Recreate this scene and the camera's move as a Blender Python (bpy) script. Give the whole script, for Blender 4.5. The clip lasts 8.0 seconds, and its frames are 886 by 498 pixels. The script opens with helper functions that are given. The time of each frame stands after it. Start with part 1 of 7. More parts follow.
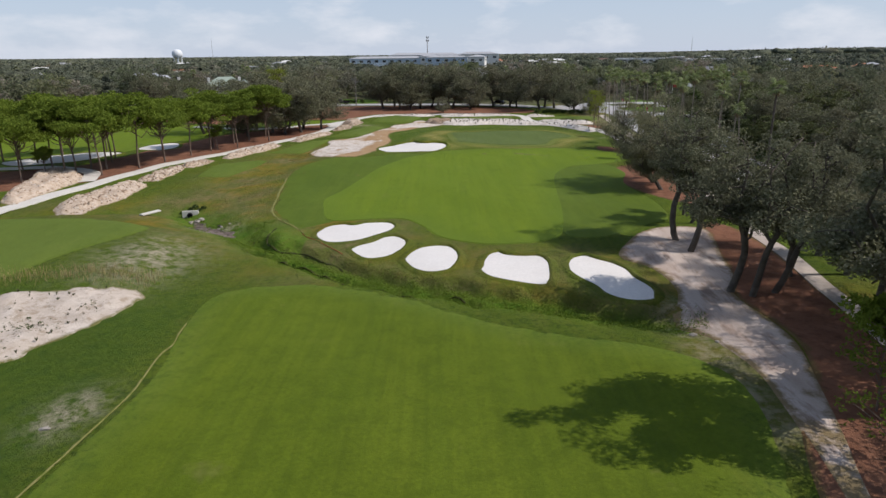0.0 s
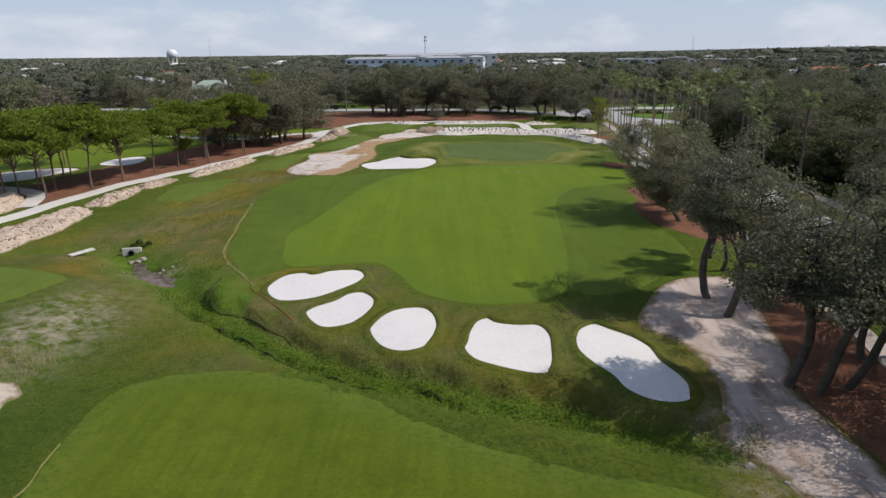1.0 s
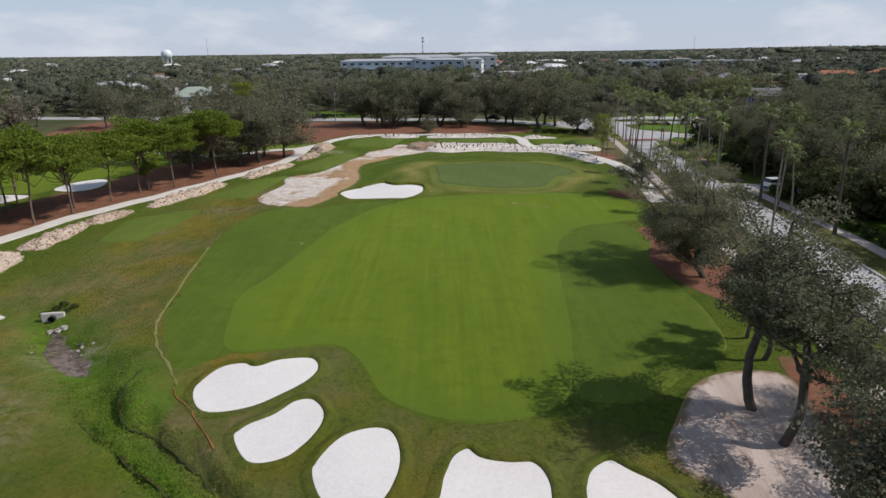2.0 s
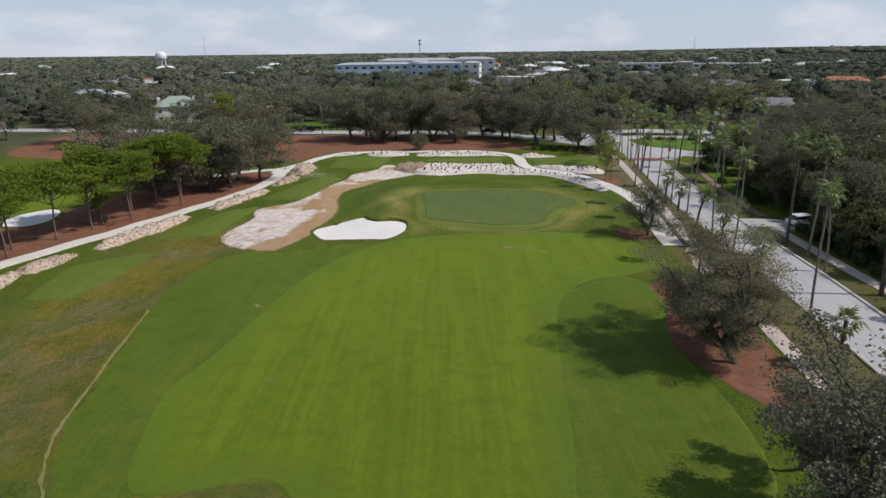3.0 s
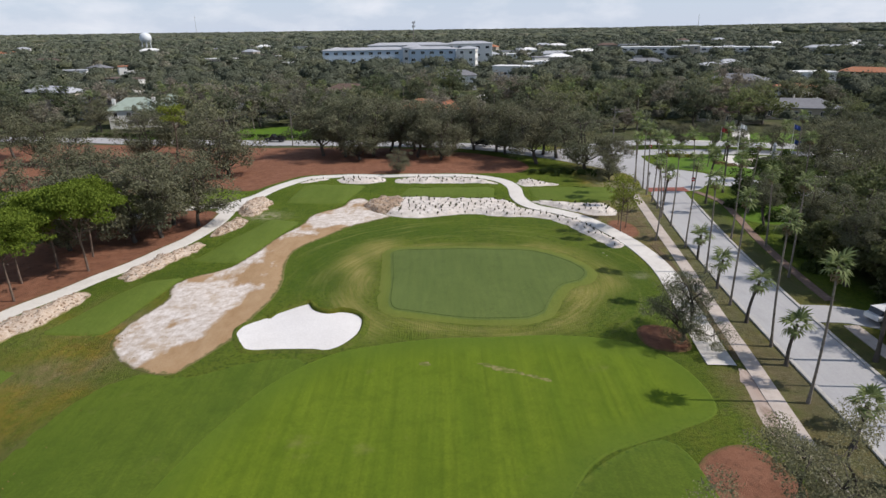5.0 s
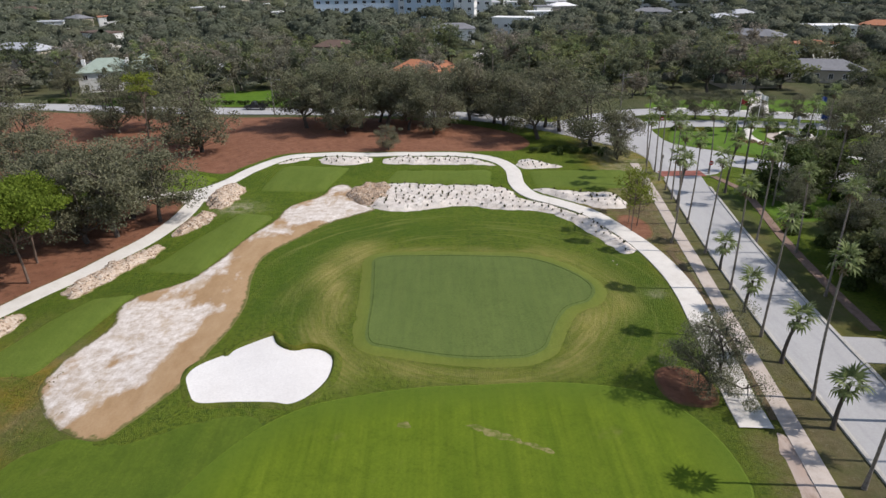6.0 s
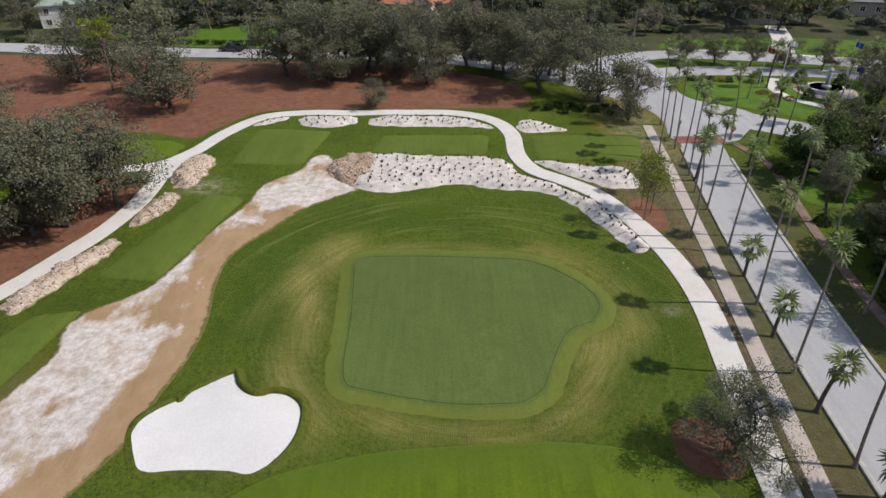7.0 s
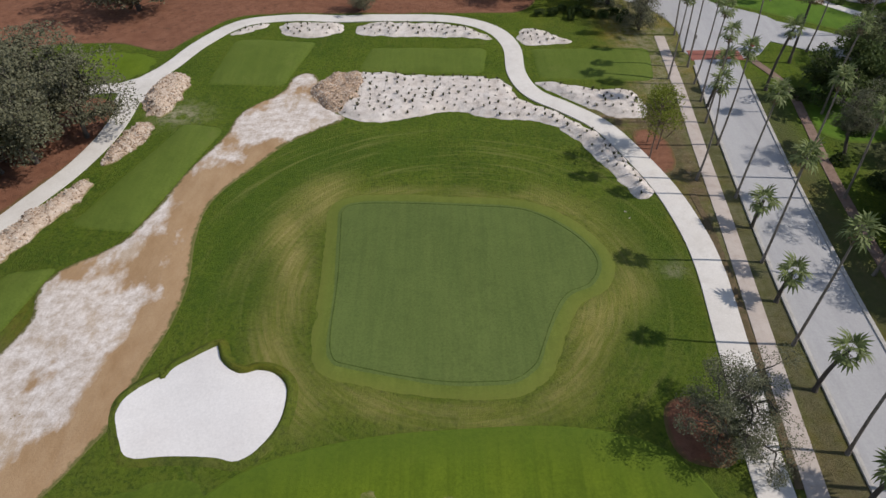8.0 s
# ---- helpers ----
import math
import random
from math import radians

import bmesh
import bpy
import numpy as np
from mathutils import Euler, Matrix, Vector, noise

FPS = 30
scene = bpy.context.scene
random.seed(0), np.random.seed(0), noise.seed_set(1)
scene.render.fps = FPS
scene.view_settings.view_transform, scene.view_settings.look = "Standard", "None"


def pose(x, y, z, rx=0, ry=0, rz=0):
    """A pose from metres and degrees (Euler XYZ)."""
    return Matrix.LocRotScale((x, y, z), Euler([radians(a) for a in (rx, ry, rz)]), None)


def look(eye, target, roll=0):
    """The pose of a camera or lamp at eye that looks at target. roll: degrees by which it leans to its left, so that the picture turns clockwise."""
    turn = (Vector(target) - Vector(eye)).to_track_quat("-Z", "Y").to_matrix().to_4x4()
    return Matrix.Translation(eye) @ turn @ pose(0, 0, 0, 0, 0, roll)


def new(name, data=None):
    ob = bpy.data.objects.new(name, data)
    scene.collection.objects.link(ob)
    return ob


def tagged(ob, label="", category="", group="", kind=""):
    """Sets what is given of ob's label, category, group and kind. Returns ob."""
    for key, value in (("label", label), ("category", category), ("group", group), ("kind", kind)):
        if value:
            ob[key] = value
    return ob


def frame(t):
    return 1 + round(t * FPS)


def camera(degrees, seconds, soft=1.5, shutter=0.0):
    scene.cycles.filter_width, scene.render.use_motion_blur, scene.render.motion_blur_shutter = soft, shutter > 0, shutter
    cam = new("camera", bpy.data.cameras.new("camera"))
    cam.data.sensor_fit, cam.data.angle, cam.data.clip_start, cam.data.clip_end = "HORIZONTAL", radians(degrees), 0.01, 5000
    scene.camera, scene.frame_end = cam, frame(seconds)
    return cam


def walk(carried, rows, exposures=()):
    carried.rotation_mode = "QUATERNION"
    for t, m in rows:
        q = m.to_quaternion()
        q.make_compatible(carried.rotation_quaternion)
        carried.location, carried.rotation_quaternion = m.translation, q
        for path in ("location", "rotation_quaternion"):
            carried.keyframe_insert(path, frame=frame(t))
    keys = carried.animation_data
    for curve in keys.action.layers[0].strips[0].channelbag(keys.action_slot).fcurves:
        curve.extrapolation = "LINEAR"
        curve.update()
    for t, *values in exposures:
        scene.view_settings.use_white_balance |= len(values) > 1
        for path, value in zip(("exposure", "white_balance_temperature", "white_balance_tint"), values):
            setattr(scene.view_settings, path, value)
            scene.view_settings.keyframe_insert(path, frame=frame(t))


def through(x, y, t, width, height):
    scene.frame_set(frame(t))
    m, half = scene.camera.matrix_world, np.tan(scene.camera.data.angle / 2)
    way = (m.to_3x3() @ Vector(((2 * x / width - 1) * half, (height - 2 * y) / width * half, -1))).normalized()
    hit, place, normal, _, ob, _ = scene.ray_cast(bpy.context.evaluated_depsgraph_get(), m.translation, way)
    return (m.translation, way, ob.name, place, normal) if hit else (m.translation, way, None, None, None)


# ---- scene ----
cam = camera(69.8, 8.0)
METRES, EYE, TILT, LEAN, TURN = 94.0, 16.7, -17.1, 0.6, 0.0
ROWS = [
    (0.0, 0.0, 0.0, 0.0, 0.0, 0.0, 0.0),
    (0.5, 0.0088, 0.0594, 0.0245, -0.01, -0.06, 0.01),
    (1.0, 0.0181, 0.1164, 0.0487, -0.0, -0.09, 0.04),
    (1.5, 0.0273, 0.1727, 0.0784, -0.01, -0.18, 0.02),
    (2.0, 0.0363, 0.2282, 0.1099, -0.02, -0.22, 0.04),
    (3.5, 0.0656, 0.3945, 0.2068, -0.08, -0.27, 0.06),
    (4.0, 0.0739, 0.4515, 0.2405, -0.1, -0.33, 0.1),
    (5.5, 0.098, 0.6197, 0.3402, -0.19, -4.19, 0.14),
    (6.0, 0.1044, 0.6747, 0.3748, -0.23, -6.81, 0.14),
    (6.5, 0.1109, 0.7304, 0.4136, -0.25, -10.25, 0.2),
    (7.0, 0.1173, 0.782, 0.4532, -0.27, -14.18, 0.21),
    (7.5, 0.1219, 0.8196, 0.4876, -0.34, -19.88, 0.17),
    (8.0, 0.1245, 0.8414, 0.5152, -0.41, -25.36, 0.14),
]
walk(cam, [(t, pose(0, 0, EYE, TILT, LEAN, TURN) @ pose(METRES * x, METRES * y, METRES * z, 90 + pitch, roll, yaw)) for t, x, y, z, yaw, pitch, roll in ROWS], [(t, e, 6500, 13) for t, e in ((0.0, 0.10), (2.0, 0.0), (3.5, 0.06), (5.5, 0.26), (6.0, 0.3), (6.5, 0.25), (7.2, 0.1), (8.0, -0.05))])

# ---------------------------------------------------------------- light
SUN_TO = Vector((1.0, -0.075, 1.03)).normalized()
SUN_EL = math.asin(SUN_TO.z)
SUN_AZ = math.atan2(SUN_TO.x, SUN_TO.y)

world = bpy.data.worlds.new("sky")
scene.world = world
world.use_nodes = True


def build_sky():
    nt = world.node_tree
    N, L = nt.nodes, nt.links
    N.clear()
    out = N.new("ShaderNodeOutputWorld")
    bg = N.new("ShaderNodeBackground")
    bg.inputs[1].default_value = 0.094
    sky = N.new("ShaderNodeTexSky")
    sky.sky_type = "NISHITA"
    sky.sun_disc = False
    sky.sun_elevation = SUN_EL
    sky.sun_rotation = SUN_AZ
    sky.air_density, sky.dust_density, sky.ozone_density = 1.0, 0.0, 3.0
    tc = N.new("ShaderNodeTexCoord")
    mp = N.new("ShaderNodeMapping")
    mp.inputs["Scale"].default_value = (1.0, 1.0, 2.6)
    mp.inputs["Location"].default_value = (0.35, 0.1, 0.06)
    no = N.new("ShaderNodeTexNoise")
    no.inputs["Scale"].default_value = 6.5
    no.inputs["Detail"].default_value = 9.0
    no.inputs["Roughness"].default_value = 0.58
    ramp = N.new("ShaderNodeValToRGB")
    ramp.color_ramp.elements[0].position = 0.50
    ramp.color_ramp.elements[0].color = (0.0, 0.0, 0.0, 1)
    ramp.color_ramp.elements[1].position = 0.76
    mix = N.new("ShaderNodeMix")
    mix.data_type = "RGBA"
    mix.inputs[7].default_value = (7.55, 7.95, 8.5, 1)
    L.new(tc.outputs["Generated"], mp.inputs[0])
    L.new(mp.outputs[0], no.inputs["Vector"])
    L.new(no.outputs["Fac"], ramp.inputs[0])
    L.new(ramp.outputs[0], mix.inputs[0])
    sep = N.new("ShaderNodeSeparateXYZ")
    low = N.new("ShaderNodeMapRange")
    low.inputs[1].default_value, low.inputs[2].default_value, low.inputs[3].default_value, low.inputs[4].default_value = -0.02, 0.30, 0.92, 0.25
    haze = N.new("ShaderNodeMix")
    haze.data_type = "RGBA"
    haze.inputs[7].default_value = (5.0, 5.92, 7.4, 1)
    L.new(tc.outputs["Generated"], sep.inputs[0])
    L.new(sep.outputs[2], low.inputs[0])
    L.new(low.outputs[0], haze.inputs[0])
    L.new(sky.outputs[0], haze.inputs[6])
    L.new(haze.outputs[2], mix.inputs[6])
    L.new(mix.outputs[2], bg.inputs[0])
    L.new(bg.outputs[0], out.inputs[0])


build_sky()
sun = new("sun", bpy.data.lights.new("sun", "SUN"))
sun.data.energy, sun.data.angle, sun.data.color = 3.95, radians(0.55), (1.0, 0.948, 0.875)
sun.matrix_world = look((120, 80, 120), Vector((120, 80, 120)) - SUN_TO)


# ---------------------------------------------------------------- materials
def noise_node(nt, vec, scale, detail=4.0, rough=0.55):
    n = nt.nodes.new("ShaderNodeTexNoise")
    n.inputs["Scale"].default_value, n.inputs["Detail"].default_value, n.inputs["Roughness"].default_value = scale, detail, rough
    if vec is not None:
        nt.links.new(vec, n.inputs["Vector"])
    return n.outputs["Fac"]


def ramp_node(nt, fac, lo, hi, a=0.0, b=1.0):
    n = nt.nodes.new("ShaderNodeMapRange")
    n.inputs[1].default_value, n.inputs[2].default_value, n.inputs[3].default_value, n.inputs[4].default_value = lo, hi, a, b
    nt.links.new(fac, n.inputs[0])
    return n.outputs[0]


def mix_node(nt, fac, a, b, mode="MIX"):
    n = nt.nodes.new("ShaderNodeMix")
    n.data_type, n.blend_type = "RGBA", mode
    for sock, v in ((n.inputs[0], fac), (n.inputs[6], a), (n.inputs[7], b)):
        if isinstance(v, bpy.types.NodeSocket):
            nt.links.new(v, sock)
        elif isinstance(v, (int, float)):
            sock.default_value = v
        else:
            sock.default_value = (*v, 1.0)
    return n.outputs[2]


def math_node(nt, op, a, b=0.0):
    n = nt.nodes.new("ShaderNodeMath")
    n.operation = op
    for sock, v in ((n.inputs[0], a), (n.inputs[1], b)):
        if isinstance(v, bpy.types.NodeSocket):
            nt.links.new(v, sock)
        else:
            sock.default_value = v
    return n.outputs[0]


def attr_node(nt, name):
    n = nt.nodes.new("ShaderNodeAttribute")
    n.attribute_name = name
    return n.outputs["Fac"]


def start_mat(name, rough=0.9, spec=0.2):
    m = bpy.data.materials.new(name)
    m.use_nodes = True
    nt = m.node_tree
    b = nt.nodes["Principled BSDF"]
    b.inputs["Roughness"].default_value = rough
    b.inputs["Specular IOR Level"].default_value = spec
    pos = nt.nodes.new("ShaderNodeNewGeometry").outputs["Position"]
    return m, nt, b, pos


def stretch(nt, pos, sx, sy, sz=1.0, turn=0.0):
    n = nt.nodes.new("ShaderNodeMapping")
    n.inputs["Scale"].default_value = (sx, sy, sz)
    n.inputs["Rotation"].default_value = (0, 0, radians(turn))
    nt.links.new(pos, n.inputs[0])
    return n.outputs[0]


def add_bump(nt, b, height, strength, dist):
    n = nt.nodes.new("ShaderNodeBump")
    n.inputs["Strength"].default_value, n.inputs["Distance"].default_value = strength, dist
    nt.links.new(height, n.inputs["Height"])
    nt.links.new(n.outputs[0], b.inputs["Normal"])


ROUGH_A, ROUGH_B = (0.060, 0.104, 0.008), (0.104, 0.148, 0.013)
DRY_A, DRY_B = (0.135, 0.118, 0.040), (0.215, 0.168, 0.078)


def rough_colour(nt, pos):
    """Uneven rough grass, shared by the ground and the rims of mown areas."""
    big = ramp_node(nt, noise_node(nt, pos, 0.11, 5, 0.6), 0.32, 0.68)
    col = mix_node(nt, big, ROUGH_A, ROUGH_B)
    fine = ramp_node(nt, noise_node(nt, pos, 1.7, 6, 0.7), 0.3, 0.72)
    col = mix_node(nt, math_node(nt, "MULTIPLY", fine, 0.45), col, (0.094, 0.112, 0.017))
    for turn, sx in ((78, 1.6), (20, 1.1)):
        st = noise_node(nt, stretch(nt, pos, sx, 0.09, 0.1, turn), 1.0, 4, 0.65)
        col = mix_node(nt, ramp_node(nt, st, 0.52, 0.72, 0, 0.4), col, (0.122, 0.136, 0.020))
    spots = ramp_node(nt, noise_node(nt, pos, 2.8, 7, 0.82), 0.36, 0.52, 0.75, 0.0)
    col = mix_node(nt, spots, col, (0.022, 0.044, 0.007))
    clump = noise_node(nt, pos, 0.7, 6, 0.75)
    col = mix_node(nt, ramp_node(nt, clump, 0.34, 0.48, 0.55, 0.0), col, (0.034, 0.070, 0.008))
    col = mix_node(nt, ramp_node(nt, clump, 0.55, 0.75, 0.0, 0.5), col, (0.134, 0.146, 0.024))
    thin = ramp_node(nt, noise_node(nt, pos, 0.37, 7, 0.72), 0.60, 0.74)
    return mix_node(nt, math_node(nt, "MULTIPLY", thin, 0.35), col, (0.17, 0.15, 0.06))


def grass_mat(name, a, b, streak=None, rim=0.0, amount=0.5, tan=0.0, mottle=1.0, sheen=0.0, border=None):
    """Mown grass: two scales of tone, mower streaks, and a rim that frays into the rough."""
    m, nt, bsdf, pos = start_mat(name, 0.85, 0.15)
    big = ramp_node(nt, noise_node(nt, pos, 0.075, 4, 0.55), 0.32, 0.7)
    col = mix_node(nt, big, a, b)
    if streak:
        sx, sy, turn = streak
        st = noise_node(nt, stretch(nt, pos, sx, sy, 0.1, turn), 1.0, 3, 0.6)
        col = mix_node(nt, ramp_node(nt, st, 0.38, 0.66, 0, amount), col, tuple(v * f for v, f in zip(b, (1.35, 1.22, 1.25))))
        st = noise_node(nt, stretch(nt, pos, sx * 4, sy * 2.5, 0.1, turn + 3), 1.0, 3, 0.6)
        col = mix_node(nt, ramp_node(nt, st, 0.42, 0.7, 0, amount), col, tuple(v * 0.68 for v in a))
        swing = noise_node(nt, stretch(nt, pos, 0.9, 0.05, 0.1, turn - 38), 1.0, 5, 0.65)
        col = mix_node(nt, ramp_node(nt, swing, 0.56, 0.74, 0, amount * 0.8), col, tuple(v * f for v, f in zip(b, (1.4, 1.22, 1.5))))
    med = noise_node(nt, pos, 0.55, 6, 0.72)
    col = mix_node(nt, ramp_node(nt, med, 0.36, 0.5, 0.5 * mottle, 0.0), col, tuple(v * 0.66 for v in a))
    col = mix_node(nt, ramp_node(nt, med, 0.52, 0.72, 0.0, 0.4 * mottle), col, tuple(v * f for v, f in zip(b, (1.3, 1.15, 1.3))))
    fine = noise_node(nt, pos, 5.0, 5, 0.75)
    col = mix_node(nt, ramp_node(nt, fine, 0.35, 0.65, 0.5, 0.0), col, tuple(v * 0.55 for v in a))
    if tan:
        bare = ramp_node(nt, noise_node(nt, pos, 0.16, 8, 0.72), 0.60, 0.72, 0, tan)
        col = mix_node(nt, bare, col, DRY_B)
    if rim:
        e = math_node(nt, "ADD", attr_node(nt, "edge"), math_node(nt, "MULTIPLY", math_node(nt, "SUBTRACT", noise_node(nt, pos, 0.9, 5, 0.7), 0.5), min(rim * 0.6, 0.8)))
        col = mix_node(nt, ramp_node(nt, e, 0.0, rim), mix_node(nt, 0.65, rough_colour(nt, pos), border) if border else rough_colour(nt, pos), col)
    nt.links.new(col, bsdf.inputs["Base Color"])
    if sheen:
        # blades that stand up catch light at a low angle
        bsdf.inputs["Sheen Weight"].default_value = sheen
        bsdf.inputs["Sheen Roughness"].default_value = 0.45
        bsdf.inputs["Sheen Tint"].default_value = (0.50, 0.72, 0.03, 1)
    add_bump(nt, bsdf, noise_node(nt, pos, 11.0, 4, 0.7), 0.5, 0.05)
    return m


def ground_mat():
    m, nt, bsdf, pos = start_mat("rough_grass", 0.92, 0.1)
    col = rough_colour(nt, pos)
    n1 = noise_node(nt, pos, 0.32, 7, 0.7)
    n2 = noise_node(nt, pos, 1.3, 6, 0.7)
    # eroded bank of roots and soil, and the painted shade line of the near lip
    bk = math_node(nt, "MULTIPLY", attr_node(nt, "bank"), ramp_node(nt, n2, 0.25, 0.5))
    col = mix_node(nt, bk, col, mix_node(nt, ramp_node(nt, noise_node(nt, pos, 2.6, 5, 0.7), 0.4, 0.6), (0.050, 0.042, 0.018), (0.135, 0.108, 0.048)))
    # dry, yellowing grass
    d = math_node(nt, "MULTIPLY", attr_node(nt, "dry"), math_node(nt, "MULTIPLY", ramp_node(nt, n1, 0.28, 0.6), ramp_node(nt, noise_node(nt, stretch(nt, pos, 1.0, 0.45, 1.0, 35), 1.9, 7, 0.75), 0.30, 0.52, 0.45, 1.0)))
    dcol = mix_node(nt, ramp_node(nt, n2, 0.3, 0.7), DRY_A, DRY_B)
    dcol = mix_node(nt, ramp_node(nt, noise_node(nt, pos, 0.13, 3, 0.5), 0.45, 0.62), dcol, (0.225, 0.155, 0.027))
    dcol = mix_node(nt, ramp_node(nt, noise_node(nt, stretch(nt, pos, 1.4, 0.25, 1.0, 10), 1.0, 6, 0.7), 0.5, 0.66, 0.0, 0.6), dcol, (0.075, 0.088, 0.018))
    col = mix_node(nt, d, col, dcol)
    # lush weeds in the ditch
    lush = math_node(nt, "MULTIPLY", attr_node(nt, "lush"), ramp_node(nt, n2, 0.30, 0.5))
    col = mix_node(nt, lush, col, mix_node(nt, ramp_node(nt, n1, 0.35, 0.6), (0.070, 0.150, 0.010), (0.125, 0.190, 0.022)))
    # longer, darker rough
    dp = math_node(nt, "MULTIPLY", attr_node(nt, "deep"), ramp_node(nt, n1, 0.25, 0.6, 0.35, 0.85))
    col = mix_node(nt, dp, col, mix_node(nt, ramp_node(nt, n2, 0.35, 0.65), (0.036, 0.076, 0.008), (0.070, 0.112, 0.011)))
    # mower arcs round the back of the green
    comb = nt.nodes.new("ShaderNodeCombineXYZ")
    nt.links.new(math_node(nt, "MULTIPLY", attr_node(nt, "arc"), 1.7), comb.inputs[0])
    nt.links.new(math_node(nt, "MULTIPLY", attr_node(nt, "turn"), 1.6), comb.inputs[1])
    arcs = ramp_node(nt, noise_node(nt, comb.outputs[0], 1.0, 4, 0.6), 0.52, 0.68, 0, 0.7)
    col = mix_node(nt, math_node(nt, "MULTIPLY", arcs, attr_node(nt, "arcs")), col, (0.165, 0.170, 0.045))
    # pale worn collar
    t = math_node(nt, "MULTIPLY", attr_node(nt, "collar"), ramp_node(nt, n1, 0.12, 0.5))
    col = mix_node(nt, t, col, mix_node(nt, ramp_node(nt, noise_node(nt, comb.outputs[0], 1.6, 5, 0.7), 0.4, 0.62), (0.200, 0.195, 0.042), (0.330, 0.275, 0.100)))
    # bare sandy soil showing through
    s = math_node(nt, "MULTIPLY", attr_node(nt, "bare"), ramp_node(nt, noise_node(nt, pos, 0.9, 8, 0.75), 0.42, 0.6))
    col = mix_node(nt, s, col, (0.42, 0.36, 0.27))
    # brown leaf litter and thin dry grass on the verges
    lt = math_node(nt, "MULTIPLY", attr_node(nt, "litter"), ramp_node(nt, noise_node(nt, pos, 0.55, 7, 0.7), 0.30, 0.56, 0.25, 1.0))
    lcol = mix_node(nt, ramp_node(nt, n2, 0.35, 0.65), (0.105, 0.075, 0.036), (0.215, 0.150, 0.088))
    lcol = mix_node(nt, ramp_node(nt, noise_node(nt, pos, 2.7, 7, 0.8), 0.56, 0.66, 0.0, 0.85), lcol, (0.36, 0.31, 0.25))
    col = mix_node(nt, lt, col, lcol)
    # litter and low scrub outside the course; also painted shade on garden ground
    w = attr_node(nt, "wild_shade")
    wcol = mix_node(nt, ramp_node(nt, noise_node(nt, pos, 0.05, 6, 0.65), 0.35, 0.65), (0.045, 0.060, 0.020), (0.105, 0.100, 0.055))
    col = mix_node(nt, w, col, wcol)
    nt.links.new(col, bsdf.inputs["Base Color"])
    add_bump(nt, bsdf, noise_node(nt, pos, 2.6, 7, 0.78), 1.0, 0.24)
    return m


def speckled_mat(name, a, b, c, scale=1.0, rough=0.95, bump=0.5, dist=0.04, stain=0.5, stretchy=None, rim=0.0, rimcol=None, cover=0.5):
    """Loose or hard ground: two tones, stains at a larger scale and fine grain."""
    m, nt, bsdf, pos = start_mat(name, rough, 0.15)
    vec = stretch(nt, pos, *stretchy) if stretchy else pos
    col = mix_node(nt, ramp_node(nt, noise_node(nt, vec, 0.35 * scale, 6, 0.65), 0.34, 0.66), a, b)
    col = mix_node(nt, ramp_node(nt, noise_node(nt, vec, 0.8 * scale, 8, 0.72), cover, cover + 0.14, 0, stain), col, c)
    grain = noise_node(nt, pos, 9.0 * scale, 4, 0.75)
    col = mix_node(nt, ramp_node(nt, grain, 0.35, 0.7, 0, 0.3), col, tuple(v * 0.55 for v in a))
    if rim:
        e = math_node(nt, "ADD", attr_node(nt, "edge"), math_node(nt, "MULTIPLY", math_node(nt, "SUBTRACT", noise_node(nt, pos, 0.7, 6, 0.75), 0.5), rim * 2.4))
        col = mix_node(nt, ramp_node(nt, e, 0.0, rim * 0.5), rimcol or ROUGH_B, col)
    nt.links.new(col, bsdf.inputs["Base Color"])
    add_bump(nt, bsdf, grain, bump, dist)
    return m


def dirt_mat():
    """Bare soil strip: chalky white drifts over tan soil, tan along one side, brushed along its length."""
    m, nt, bsdf, pos = start_mat("bare_sandy_soil", 0.95, 0.1)
    vec = stretch(nt, pos, 1.0, 0.5, 1.0, 18)
    tan = mix_node(nt, ramp_node(nt, noise_node(nt, vec, 0.5, 6, 0.7), 0.3, 0.7), (0.29, 0.180, 0.092), (0.40, 0.275, 0.160))
    pale = mix_node(nt, ramp_node(nt, noise_node(nt, pos, 0.9, 8, 0.72), 0.40, 0.62), (0.68, 0.63, 0.585), (0.44, 0.37, 0.305))
    pale = mix_node(nt, ramp_node(nt, noise_node(nt, vec, 0.34, 8, 0.7), 0.52, 0.64, 0.0, 0.75), pale, (0.40, 0.30, 0.20))
    side = ramp_node(nt, attr_node(nt, "across"), 0.6, 4.6, -0.24, 0.05)
    spread = math_node(nt, "ADD", noise_node(nt, stretch(nt, pos, 1.0, 0.62, 1.0, 18), 0.23, 9, 0.58), side)
    spread = math_node(nt, "ADD", spread, ramp_node(nt, attr_node(nt, "chalk"), 0.0, 1.0, 0.0, 0.25))
    col = mix_node(nt, ramp_node(nt, spread, 0.455, 0.545), tan, pale)
    track = noise_node(nt, stretch(nt, pos, 3.2, 0.12, 1.0, 18), 1.0, 4, 0.6)
    col = mix_node(nt, ramp_node(nt, track, 0.55, 0.7, 0, 0.22), col, (0.30, 0.215, 0.14))
    grain = noise_node(nt, pos, 6.0, 5, 0.8)
    col = mix_node(nt, ramp_node(nt, grain, 0.3, 0.55, 0.4, 0.0), col, (0.24, 0.16, 0.09))
    e = math_node(nt, "ADD", attr_node(nt, "edge"), math_node(nt, "MULTIPLY", math_node(nt, "SUBTRACT", noise_node(nt, pos, 0.9, 6, 0.75), 0.5), 1.6))
    col = mix_node(nt, ramp_node(nt, e, 0.05, 0.3), (0.115, 0.110, 0.036), col)
    nt.links.new(col, bsdf.inputs["Base Color"])
    add_bump(nt, bsdf, grain, 0.6, 0.06)
    return m


